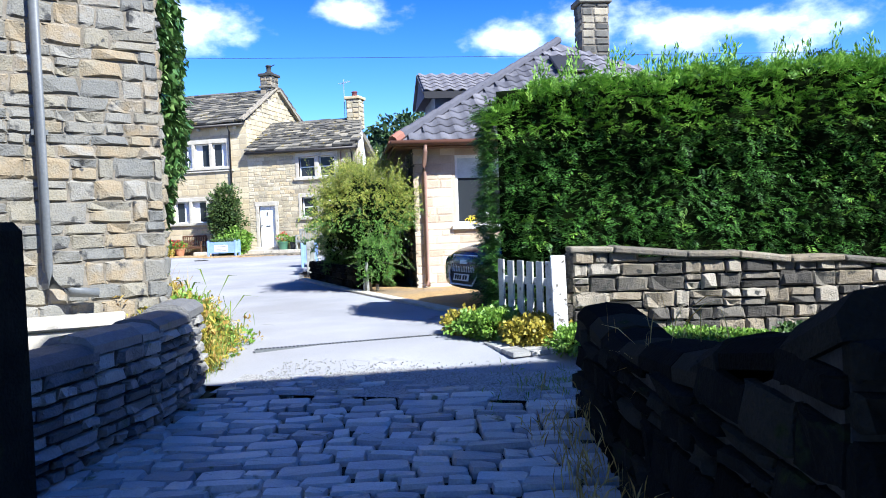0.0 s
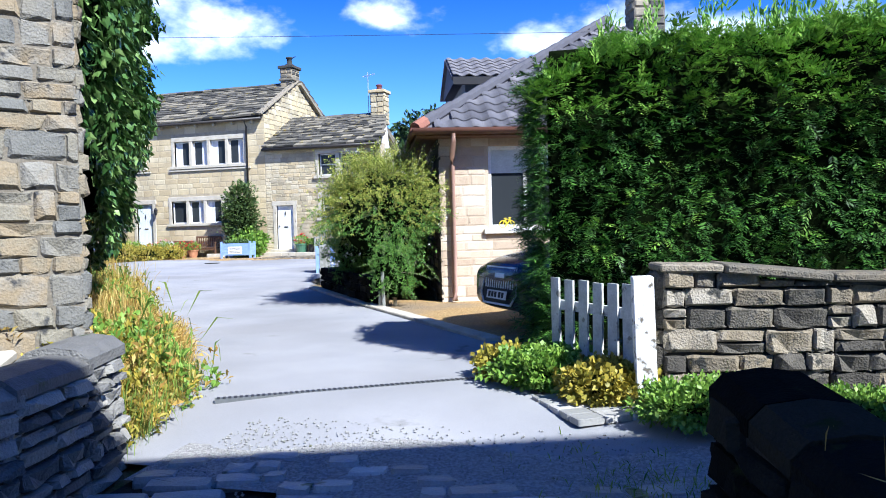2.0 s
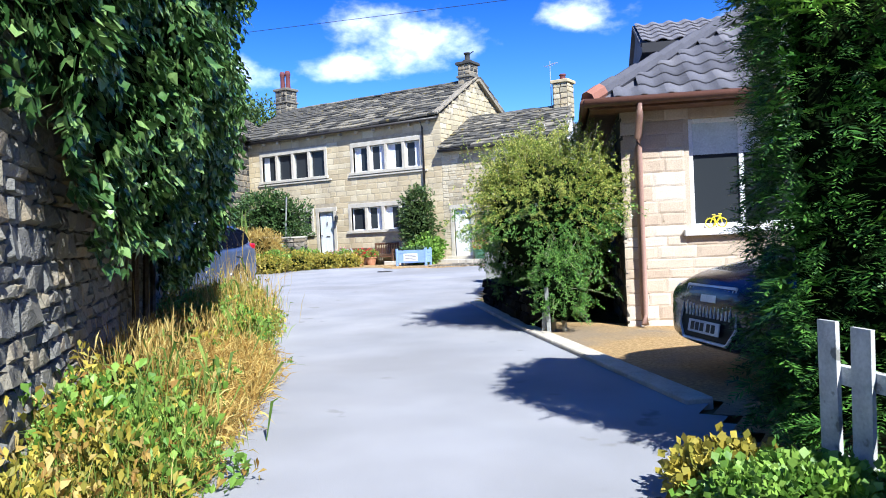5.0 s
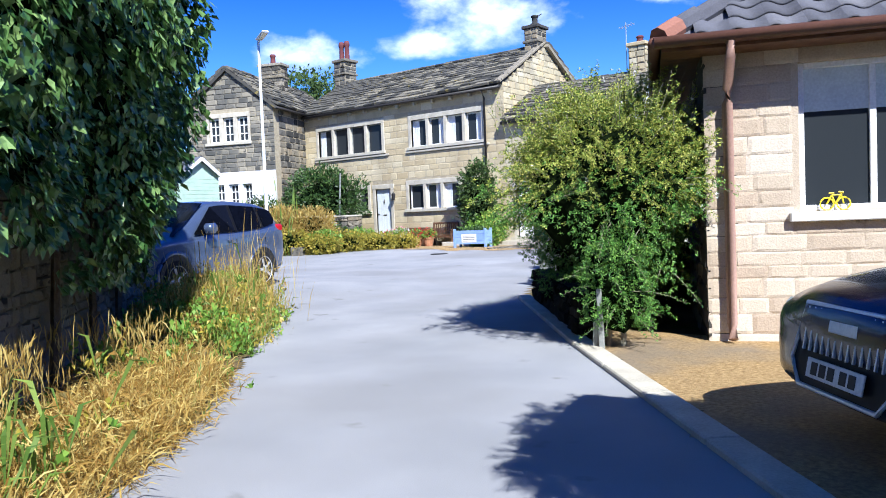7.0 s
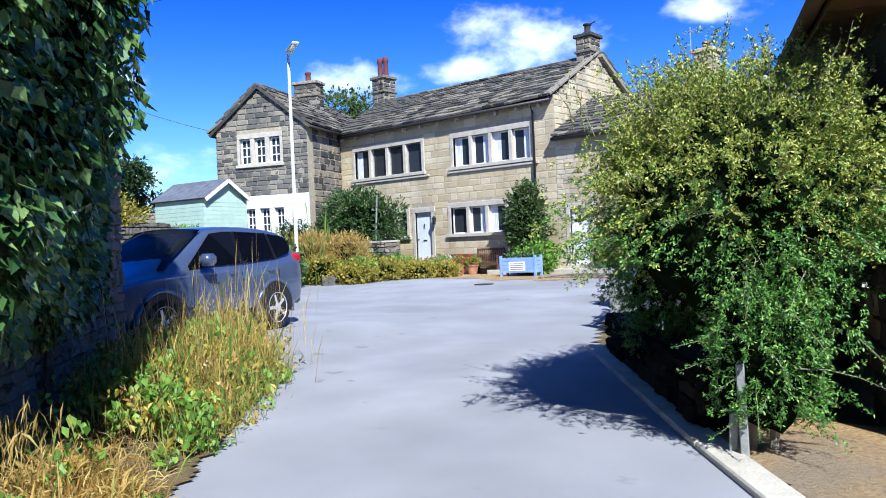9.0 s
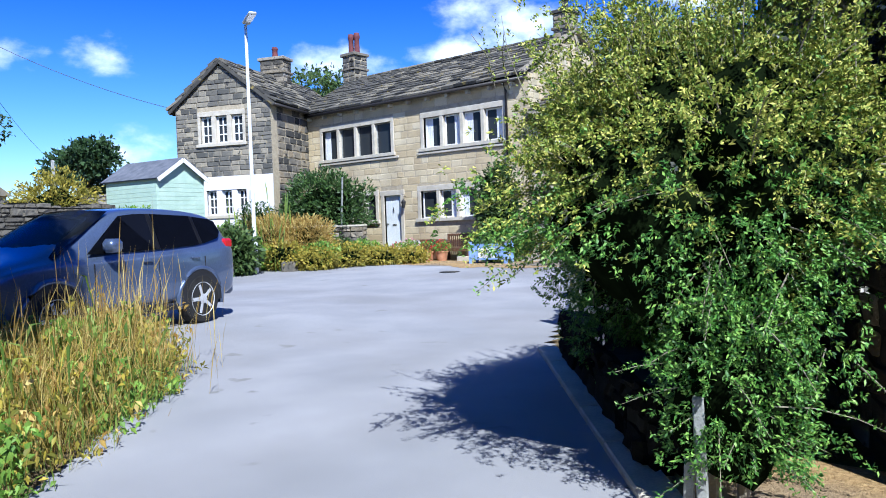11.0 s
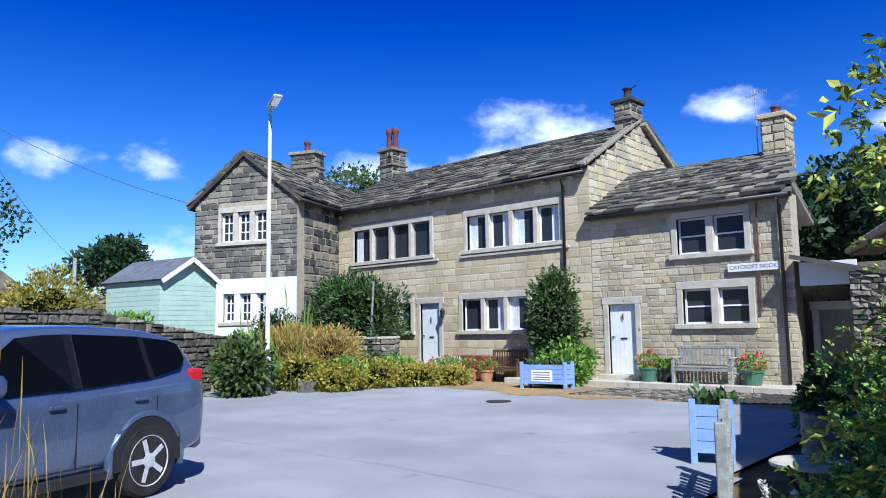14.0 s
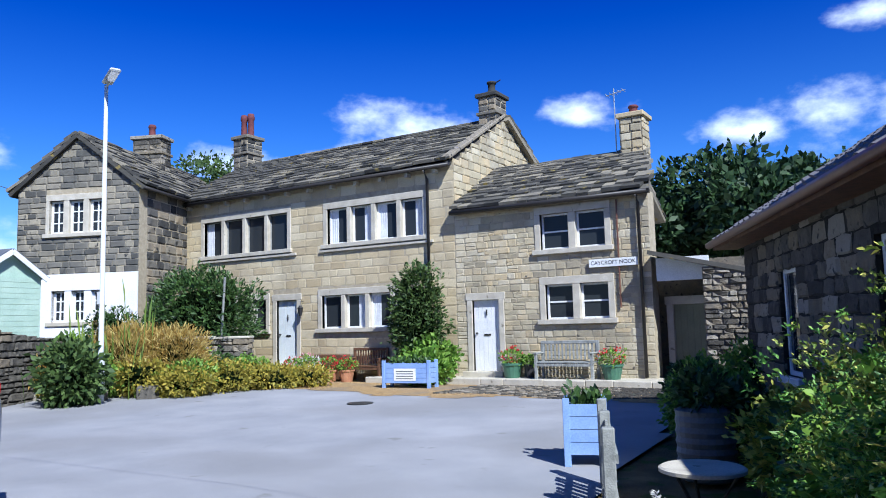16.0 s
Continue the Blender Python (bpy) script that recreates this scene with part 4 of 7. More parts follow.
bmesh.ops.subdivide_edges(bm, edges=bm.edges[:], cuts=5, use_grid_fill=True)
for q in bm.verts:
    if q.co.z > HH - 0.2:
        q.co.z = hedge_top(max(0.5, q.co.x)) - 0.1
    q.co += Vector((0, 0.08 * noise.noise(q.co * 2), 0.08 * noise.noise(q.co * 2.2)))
part("inner_foliage", bm, M_CORE, hedge, "near-black shell for the shade inside the leaves")
bm = bmesh.new()
for i in range(9):
    x = 0.35 + i * 0.8
    tube(bm, [(x, 0.85, -0.1), (x + 0.03, 0.85, 0.8)], 0.06, 6)
part("trunk", bm, M_BARK, hedge)


# ---- windows and doors ----
def stone_window(parent, x0, x1, z0, z1, lights, sash="white", curtain=(), bars=(1, 2), name="window", deep=0.16, surround=0.16, mull=0.16, sill_out=0.07):
    """A mullioned window set in the opening x0..x1, z0..z1 of a wall whose face is y=0."""
    bm = bmesh.new()
    box(bm, x0 - surround, x1 + surround, -0.035, 0.2, z1, z1 + 0.2, bevel=0.008)
    for a, b in ((x0 - surround, x0), (x1, x1 + surround)):
        box(bm, a, b, -0.035, 0.2, z0, z1 - 0.002, bevel=0.008)
    w = (x1 - x0 - mull * (lights - 1)) / lights
    for i in range(1, lights):
        a = x0 + i * (w + mull) - mull
        box(bm, a, a + mull, -0.03, 0.2, z0, z1 - 0.002, bevel=0.012)
    win = part(name, bm, M_DRESSED, parent, "dressed stone mullioned window")
    part("sill", boxes((x0 - surround - 0.06, x1 + surround + 0.06, -sill_out - 0.035, 0.2, z0 - 0.13, z0 - 0.002), bevel=0.01), M_DRESSED, win)
    mat = M_WHITE if sash == "white" else M_GREYWOOD if sash == "grey" else M_BROWNWOOD
    for i in range(lights):
        a = x0 + i * (w + mull)
        b = a + w
        t = (0.07 if bars[0] > 1 else 0.05) if sash == "white" else 0.03
        bm = bmesh.new()
        for d in ((a, a + t, z0, z1), (b - t, b, z0, z1), (a + t, b - t, z0, z0 + t), (a + t, b - t, z1 - t, z1)):
            box(bm, d[0], d[1], deep - 0.05, deep, d[2], d[3])
        nx, nz = bars
        for k in range(1, nx):
            c = a + (b - a) * k / nx
            box(bm, c - 0.024, c + 0.024, deep - 0.04, deep - 0.005, z0 + t, z1 - t)
        for k in range(1, nz):
            c = z0 + (z1 - z0) * k / nz
            box(bm, a + t, b - t, deep - 0.045, deep - 0.006, c - 0.02, c + 0.02)
        part("sash", bm, mat, win)
        part("pane", boxes((a + t, b - t, deep - 0.018, deep - 0.012, z0 + t, z1 - t)), M_GLASS, win)
        if i in curtain:
            bm = bmesh.new()
            n = 14
            side = a + t if i % 2 == 0 else b - t - (b - a) * 0.38
            pr = [(side + (b - a) * 0.38 * k / n, deep - 0.024 - 0.004 * math.sin(k * 1.7)) for k in range(n + 1)]
            lo = [bm.verts.new((x, y, z0 + t)) for x, y in pr]
            hi = [bm.verts.new((x, y, z1 - t)) for x, y in pr]
            for k in range(n):
                bm.faces.new((lo[k], lo[k + 1], hi[k + 1], hi[k]))
            part("curtain", bm, M_CURTAIN, win, "pale net curtain")
    return win


def plank_door(parent, x0, x1, z0, z1, mat, label, name="door", knocker=True):
    n = 6
    d = part(name, boxes((x0, x1, 0.10, 0.14, z0, z1)), mat, parent, label)
    part_each("plank", [(x0 + (x1 - x0) * i / n + 0.003, x0 + (x1 - x0) * (i + 1) / n - 0.003, 0.08, 0.099, z0, z1) for i in range(n)], mat, d)
    fr = bmesh.new()
    for a, b, c, e in ((x0 - 0.16, x0, z0 - 0.1, z1), (x1, x1 + 0.16, z0 - 0.1, z1), (x0 - 0.2, x1 + 0.2, z1, z1 + 0.2)):
        box(fr, a, b, -0.035, 0.2, c, e, bevel=0.008)
    part("door_surround", fr, M_DRESSED, d)
    part("threshold", boxes((x0 - 0.2, x1 + 0.2, -0.3, 0.2, z0 - 0.16, z0 - 0.004), bevel=0.012), M_DRESSED, d)
    if knocker:
        bm = bmesh.new()
        box(bm, (x0 + x1) / 2 - 0.1, (x0 + x1) / 2 + 0.1, 0.06, 0.082, z0 + 0.95, z0 + 1.0, bevel=0.006)
        part("letter_plate", bm, M_IRON, d)
        bm = bmesh.new()
        tube(bm, [(x0 + 0.09, 0.02, z0 + 1.02), (x0 + 0.09, 0.08, z0 + 1.02)], 0.025, 8)
        part("knob", bm, M_IRON, d)
        bm = bmesh.new()
        tube(bm, [((x0 + x1) / 2, 0.05, z0 + 1.5), ((x0 + x1) / 2, 0.04, z0 + 1.66)], 0.018, 6)
        part("knocker", bm, M_IRON, d)
    return d


def slate_mesh(seed):
    r = random.Random(seed)
    bm = bmesh.new()
    j = lambda: r.uniform(-0.03, 0.03)
    a = [bm.verts.new(p) for p in ((-0.5, -0.5 + j(), 0), (0.5, -0.5 + j(), 0), (0.5, 0.5, 0), (-0.5, 0.5, 0))]
    b = [bm.verts.new(v.co + Vector((0, 0, 1))) for v in a]
    bm.faces.new(a[::-1])
    bm.faces.new(b)
    for i in range(4):
        bm.faces.new((a[i], a[(i + 1) % 4], b[(i + 1) % 4], b[i]))
    return mesh_of("slate", bm, M_SLATE)


SLATES = [slate_mesh(i) for i in range(6)]


def slates(length, run, row0, row1, w0, w1, thick=0.08, sag=0.0, clip=None):
    """Stone slates on a slope whose eave is y=0 and which climbs along +y: rows get shorter towards the ridge."""
    out = []
    y = 0.0
    while y < run - 0.05:
        k = y / run
        rr = row0 + (row1 - row0) * k
        x = -rng.uniform(0, 0.2)
        while x < length:
            w = rng.uniform(w0, w1) * (1 - 0.3 * k)
            a, b = max(0, x), min(length, x + w)
            if b - a > 0.06 and (clip is None or clip((a + b) / 2, y + rr / 2)):
                lift = -sag * math.sin(math.pi * (a + b) / 2 / length) + rng.uniform(0, 0.012)
                y0, y1 = y - 0.05 * rr, min(y + 1.55 * rr, run - 0.02)
                out.append(Matrix.Translation(((a + b) / 2, (y0 + y1) / 2, 0.02 + lift)) @ Matrix.Rotation(-0.13 + rng.uniform(-0.03, 0.03), 4, "X") @ Matrix.Rotation(rng.uniform(-0.01, 0.01), 4, "Z") @ Matrix.Diagonal((b - a - 0.012, y1 - y0, thick * rng.uniform(0.8, 1.3), 1)))
            x += w
        y += rr
    return out


def slope_frame(x, y, z, angle, turn=0.0):
    return Matrix.Translation((x, y, z)) @ Matrix.Rotation(turn, 4, "Z") @ Matrix.Rotation(angle, 4, "X")


def roof_side(house, name, m, length, run, near, row=(0.36, 0.2), width=(0.3, 0.75), sag=0.03, clip=None, skew=0.0):
    bm = prism(bmesh.new(), [(0, 0), (length, 0), (length - skew * run, run), (0, run)], -0.14, -0.005)
    r = part(name, bm, M_SLATE, house)
    r.matrix_basis = m
    lay(r, "slate", SLATES, slates(length, run, *row, *width, sag=sag, clip=clip), 300, near)
    return r


def chimney(parent, x, y, z0, z1, wx, wy, mat, pots, name="chimney", bands=True, pot_h=0.6, pot_mat=None):
    bm = boxes((x - wx / 2, x + wx / 2, y - wy / 2, y + wy / 2, z0, z1 - 0.14))
    ch = part(name, bm, M_PALEMORTAR if mat is M_SOOT else M_MORTAR, parent)
    h = z1 - 0.14 - z0
    pl = []
    for w, m in ((wx, pose(x - wx / 2, y - wy / 2, z0)), (wx, pose(x + wx / 2, y + wy / 2, z0, 0, 0, 180)), (wy, pose(x + wx / 2, y - wy / 2, z0, 0, 0, 90)), (wy, pose(x - wx / 2, y + wy / 2, z0, 0, 0, -90))):
        pl += [m @ q for q in courses(w, h, (0.17, 0.26), (w * 0.4, w * 0.6), 0.03, deep=0.05, proud=0.015)]
    lay(ch, "stone", stones(mat), pl)
    bm = boxes((x - wx / 2 - 0.09, x + wx / 2 + 0.09, y - wy / 2 - 0.09, y + wy / 2 + 0.09, z1 - 0.138, z1), bevel=0.02)
    part("cap", bm, mat, ch)
    if bands:
        bm = bmesh.new()
        box(bm, x - wx / 2 - 0.07, x + wx / 2 + 0.07, y - wy / 2 - 0.07, y + wy / 2 + 0.07, z1 - h * 0.45, z1 - h * 0.45 + 0.1, bevel=0.015)
        part("band", bm, mat, ch)
    for px, py in pots:
        bm = bmesh.new()
        lathe(bm, [(0.15, 0), (0.13, 0.1), (0.115, pot_h * 0.7), (0.15, pot_h * 0.78), (0.15, pot_h * 0.86), (0.12, pot_h)], 14, (x + px, y + py, z1))
        part("chimney_pot", bm, pot_mat or M_POT, ch, smooth=True)
    return ch


def gutter_run(parent, x0, x1, y, z, mat, name="gutter"):
    bm = bmesh.new()
    tube(bm, [(x0, y, z), (x1, y, z)], 0.06, 8)
    return part(name, bm, mat, parent, smooth=True)


# ---- the long cottage ----
house = thing("stone_cottage", Matrix.Translation((-28.3, 32.6, 0)), "long two-storey honey sandstone cottage with mullioned windows", "house")
HLEN = 11.45
OPEN = [(1.15, 5.1, 4.3, 5.5), (6.8, 10.4, 4.3, 5.42), (6.55, 10.1, 1.68, 2.7), (2.85, 4.15, 1.68, 2.68), (4.62, 5.5, 0.5, 2.62)]
WIDE = [(a - 0.16, b + 0.16, c - 0.13, d + 0.2) for a, b, c, d in OPEN[:4]] + [(4.46, 5.66, 0.3, 2.82)]
w = part("wall_front", wall_body(bmesh.new(), HLEN, 6.3, 0.5, OPEN, -0.4), M_PALEMORTAR, house)
lay(w, "stone", stones(M_FACADE, 0.5), courses(HLEN, 6.1, (0.22, 0.3), (0.3, 0.72), 0.009, WIDE, z0=0.0, deep=0.034, proud=0.006), 300, (8, 0, 4.0))
bm = boxes((0, 0.5, 0.5, 6.5, -0.4, 6.3), (HLEN - 0.5, HLEN, 0.5, 6.5, -0.4, 6.3), (0, HLEN, 6.5, 7.0, -0.4, 6.3))
part("wall_back", bm, M_COTTAGE, house)
for x in (0.0, HLEN - 0.45):
    bm = bmesh.new()
    vs = [bm.verts.new(p) for p in ((x, 0.0, 6.3), (x + 0.45, 0.0, 6.3), (x + 0.45, 7.0, 6.3), (x, 7.0, 6.3), (x, 3.3, 8.28), (x + 0.45, 3.3, 8.28))]
    for q in ((3, 2, 1, 0), (0, 1, 5, 4), (2, 3, 4, 5), (0, 4, 3), (1, 2, 5)):
        bm.faces.new([vs[i] for i in q])
    part("gable", bm, M_MORTAR, house)
gm = pose(HLEN, 0, 0, 0, 0, 90)
gab = part("gable_facing", boxes((0.05, 6.9, -0.005, 0.0, 4.5, 6.3)), M_MORTAR, house)
gab.matrix_basis = gm
lay(gab, "stone", stones(M_COTTAGE, 0.7), courses(6.9, 8.2, (0.18, 0.28), (0.28, 0.6), 0.016, z0=4.4, deep=0.05, proud=0.02, top=lambda x: 6.25 + 2.0 * (1 - abs(x - 3.3) / 3.4)))
stone_window(house, *OPEN[0], 4, "grey", curtain=(0,), bars=(1, 1))
stone_window(house, *OPEN[1], 4, "white", curtain=(0, 1, 2, 3), bars=(1, 1))
stone_window(house, *OPEN[2], 4, "white", curtain=(1, 2), bars=(1, 1))
stone_window(house, *OPEN[3], 2, "grey", bars=(1, 1))
plank_door(house, *OPEN[4], M_DOOR, "pale grey-blue painted plank door")
part_each("string_course", [(0.9, 5.5, -0.075, 0.0, 4.06, 4.14), (6.5, 10.75, -0.075, 0.0, 4.06, 4.14)], M_DRESSED, house, 0.01)
RA = math.atan2(2.0, 3.55)
RUN = math.hypot(2.05, 3.62)
roof_side(house, "roof_front", slope_frame(-0.25, -0.28, 6.28, RA), HLEN + 0.2, RUN, (9, 0, 0), sag=0.07)
roof_side(house, "roof_back", slope_frame(HLEN + 0.2, 7.1, 6.28, RA, math.pi), HLEN + 0.4, RUN + 0.1, (0, 0, 0), row=(0.6, 0.5), width=(0.8, 1.4), sag=0.0)
part_each("ridge_stone", [(-0.2 + i * 0.5, -0.2 + i * 0.5 + 0.485, 3.12, 3.48, 8.27, 8.36) for i in range(23)], M_SLATE, house, 0.02)
cop = part("coping", boxes((-0.02, 0.28, 0.0, RUN, 0.03, 0.13), bevel=0.02), M_WALLSTONE, house)
cop.matrix_basis = slope_frame(HLEN - 0.22, -0.22, 6.33, RA)
gutter_run(house, 0.0, HLEN, -0.28, 6.2, M_GUTTER)
part_each("gutter_corbel", [(0.4 + 0.95 * i, 0.5 + 0.95 * i, -0.2, 0.0, 6.02, 6.15) for i in range(12)], M_DRESSED, house)
bm = bmesh.new()
tube(bm, [(10.62, -0.28, 6.15), (10.62, -0.1, 5.9), (10.62, -0.09, 0.4)], 0.045, 8)
part("downpipe", bm, M_GUTTER, house, smooth=True)
chimney(house, HLEN - 0.35, 3.25, 7.4, 9.15, 0.62, 0.75, M_SOOT, [], "chimney")
bm = bmesh.new()
lathe(bm, [(0.2, 0), (0.2, 0.16), (0.12, 0.2), (0.12, 0.42), (0.16, 0.44), (0.16, 0.5)], 14, (HLEN - 0.35, 3.25, 9.1))
part("chimney_pot", bm, M_SOOT, house, smooth=True)
bm = bmesh.new()
tube(bm, [(HLEN - 0.35, 3.25, 9.5), (HLEN - 0.02, 3.25, 9.62)], 0.02, 6)
part("cowl_vane", bm, M_IRON, house)
chimney(house, -0.15, 3.3, 7.6, 9.5, 0.78, 0.8, M_SOOT, [(-0.2, 0), (0.18, 0)], "chimney", pot_h=0.95)
for x in (5.78,):
    ln = bmesh.new()
    tube(ln, [(x, -0.02, 2.55), (x, -0.16, 2.55), (x, -0.16, 2.45)], 0.012, 6)
    lathe(ln, [(0.05, 0.0), (0.09, 0.22), (0.1, 0.25), (0.02, 0.34)], 6, (x, -0.16, 2.1))
    part("wall_lantern", ln, M_IRON, house)

# ---- the low cottage ----
low_house = thing("low_cottage", Matrix.Translation((-16.85, 32.6, 0)), "lower sandstone cottage with white sash windows and stone-slate roof", "house")
LLEN = 5.5
LOPEN = [(0.5, 1.32, 0.42, 2.34), (2.62, 4.38, 3.58, 4.52), (2.7, 4.4, 1.76, 2.66)]
LWIDE = [(0.34, 1.48, 0.2, 2.54)] + [(a - 0.16, b + 0.16, c - 0.13, d + 0.2) for a, b, c, d in LOPEN[1:]]
w = part("wall_front", wall_body(bmesh.new(), LLEN, 4.85, 0.5, LOPEN, -0.4), M_PALEMORTAR, low_house)
lay(w, "stone", stones(M_COTTAGE, 0.7), courses(LLEN, 4.75, (0.12, 0.21), (0.16, 0.44), 0.012, LWIDE, z0=0.0, deep=0.036, proud=0.008, irregular=0.12), 300, (3, 0, 3))
SK = 0.29
bm = boxes((0, 0.4, 0.5, 5.3, -0.4, 4.85), (0, LLEN - 1.75, 5.3, 5.7, -0.4, 4.85))
prism(bm, [(LLEN - 0.4, 0.5), (LLEN - 0.145, 0.5), (LLEN - SK * 5.7, 5.7), (LLEN - 0.4 - SK * 5.7, 5.7)], -0.4, 4.85)
part("wall_back", bm, M_WHITEWASH, low_house, "pale rendered gable side")
for x, k in ((0.0, 0.0), (LLEN - 0.35, SK)):
    bm = bmesh.new()
    vs = [bm.verts.new((p[0] - k * p[1], p[1], p[2])) for p in ((x, 0.0, 4.85), (x + 0.35, 0.0, 4.85), (x + 0.35, 5.7, 4.85), (x, 5.7, 4.85), (x, 2.75, 6.42), (x + 0.35, 2.75, 6.42))]
    for q in ((3, 2, 1, 0), (0, 1, 5, 4), (2, 3, 4, 5), (0, 4, 3), (1, 2, 5)):
        bm.faces.new([vs[i] for i in q])
    part("gable", bm, M_WHITEWASH, low_house)
plank_door(low_house, *LOPEN[0], M_WHITE, "white painted cottage door")
stone_window(low_house, *LOPEN[1], 2, "white", bars=(1, 2), mull=0.2)
stone_window(low_house, *LOPEN[2], 2, "white", bars=(1, 2), mull=0.2)
LA = math.atan2(1.62, 2.95)
LRUN = math.hypot(1.66, 3.02)
roof_side(low_house, "roof_front", slope_frame(0.02, -0.28, 4.86, LA), LLEN + 0.1, LRUN, (3, 0, 0), row=(0.33, 0.18), width=(0.25, 0.6), sag=0.08, clip=lambda x, y: x < LLEN + 0.02 - SK * y * math.cos(LA), skew=SK * math.cos(LA))
roof_side(low_house, "roof_back", slope_frame(LLEN - 1.1, 5.8, 4.86, LA, math.pi), LLEN - 1.0, LRUN, (0, 0, 0), row=(0.6, 0.5), width=(0.8, 1.4), sag=0.0)
part_each("ridge_stone", [(i * 0.5, 0.485 + i * 0.5, 2.58, 2.92, 6.42, 6.5) for i in range(9)], M_SLATE, low_house, 0.02)
gutter_run(low_house, 0.0, LLEN + 0.05, -0.27, 4.8, M_GUTTER)
bm = bmesh.new()
tube(bm, [(5.28, -0.27, 4.75), (5.28, -0.12, 4.55), (5.28, -0.1, 0.3)], 0.045, 8)
part("downpipe", bm, M_GUTTER, low_house, smooth=True)
bm = bmesh.new()
tube(bm, [(4.72, -0.06, 4.7), (4.72, -0.06, 2.0)], 0.022, 6)
part("waste_pipe", bm, M_BROWNPIPE, low_house)
chimney(low_house, LLEN - 1.05, 2.75, 6.0, 7.55, 0.62, 0.7, M_COTTAGE, [(0, 0)], "chimney", bands=False, pot_h=0.28)
bm = bmesh.new()
tube(bm, [(LLEN - 1.6, 2.75, 6.4), (LLEN - 1.6, 2.75, 8.45)], 0.018, 6)
tube(bm, [(LLEN - 1.85, 2.75, 8.25), (LLEN - 1.25, 2.75, 8.35)], 0.012, 5)
for i in range(5):
    tube(bm, [(LLEN - 1.8 + i * 0.12, 2.55, 8.26 + i * 0.02), (LLEN - 1.8 + i * 0.12, 2.95, 8.26 + i * 0.02)], 0.008, 4)
part("aerial", bm, M_STEEL, low_house)

# name board
board = thing("name_sign", Matrix.Translation((-12.9, 32.53, 3.03)), "white wall sign with black capitals", "sign")
part("plate", boxes((0, 1.25, -0.02, 0.015, 0, 0.2), bevel=0.004), M_WHITE, board)
tx = bpy.data.curves.new("lettering", "FONT")
tx.body, tx.size, tx.extrude = "CAYCROFT NOOK", 0.135, 0.001
tx.align_x, tx.align_y = "CENTER", "CENTER"
to = bpy.data.objects.new("lettering_source", tx)
scene.collection.objects.link(to)
bpy.context.view_layer.update()
tme = bpy.data.meshes.new_from_object(to)
bpy.data.objects.remove(to)
tme.materials.clear()
tme.materials.append(M_INK)
tl = new("lettering", tme)
tl.parent = board
tl.matrix_basis = pose(0.625, -0.0225, 0.1, 90, 0, 0)

# ---- the gabled house ----
GE, GC = (-31.1, 28.17), (-27.0, 29.8)
gable_house = thing("gabled_house", frame_at(GE, GC), "sooty sandstone gabled house with a whitewashed ground floor", "house")
GL, GD = 4.42, 7.5
GOPEN = [(1.18, 3.14, 5.0, 6.1), (1.35, 3.22, 2.1, 3.12)]
GWIDE = [(a - 0.12, b + 0.12, c - 0.13, d + 0.2) for a, b, c, d in GOPEN]
w = part("wall_front", wall_body(bmesh.new(), GL, 6.5, 0.45, GOPEN, -0.2), M_PALEMORTAR, gable_house)
lay(w, "stone", stones(M_GABLE, 0.8), courses(GL, 8.2, (0.15, 0.25), (0.24, 0.6), 0.012, GWIDE, z0=3.66, deep=0.05, proud=0.012, top=lambda x: 6.45 + 1.72 * (1 - abs(x - GL / 2) / (GL / 2))), 300)
bm = wall_body(bmesh.new(), GL, 3.66, 0.05, [GOPEN[1]], -0.2)
ww = part("whitewashed_wall", bm, M_WHITEWASH, gable_house, "whitewashed ground floor")
ww.matrix_basis = Matrix.Translation((0, -0.05, 0))
bm = bmesh.new()
vs = [bm.verts.new(p) for p in ((0, 0, 6.5), (GL, 0, 6.5), (GL / 2, 0, 8.2), (0, 0.45, 6.5), (GL, 0.45, 6.5), (GL / 2, 0.45, 8.2))]
for q in ((0, 1, 2), (5, 4, 3), (0, 2, 5, 3), (2, 1, 4, 5), (1, 0, 3, 4)):
    bm.faces.new([vs[i] for i in q])
part("gable", bm, M_MORTAR, gable_house)
sw = part("wall_side", boxes((0, GD, 0, 0.45, -0.2, 6.5)), M_PALEMORTAR, gable_house)
sw.matrix_basis = pose(GL, 0.45, 0, 0, 0, 90)
lay(sw, "stone", stones(M_SOOT, 0.8), courses(3.4, 6.45, (0.24, 0.34), (0.35, 0.75), 0.03, z0=0.5, deep=0.05, proud=0.012), 300)
part("wall_far", boxes((0, 0.45, 0.45, GD, -0.2, 6.5), (0.45, GL - 0.45, GD - 0.4, GD, -0.2, 6.5)), M_SOOT, gable_house)
stone_window(gable_house, *GOPEN[0], 3, "white", bars=(2, 3), mull=0.2, surround=0.12)
lw_ = stone_window(gable_house, *GOPEN[1], 3, "white", bars=(2, 3), mull=0.25, surround=0.1)
lw_.data.materials[0] = M_WHITEWASH
GA = math.atan2(1.72, GL / 2)
GRUN = math.hypot(1.72, GL / 2) + 0.34
roof_side(gable_house, "roof_east", Matrix.Translation((GL + 0.28, -0.15, 6.42 - 0.02)) @ Matrix.Rotation(math.pi / 2, 4, "Z") @ Matrix.Rotation(GA, 4, "X"), GD + 0.2, GRUN, (0, 0, 0), width=(0.35, 0.7))
roof_side(gable_house, "roof_west", Matrix.Translation((-0.28, GD + 0.05, 6.4)) @ Matrix.Rotation(-math.pi / 2, 4, "Z") @ Matrix.Rotation(GA, 4, "X"), GD + 0.2, GRUN, (GD, 0, 0), row=(0.6, 0.4), width=(0.7, 1.2))
bm = bmesh.new()
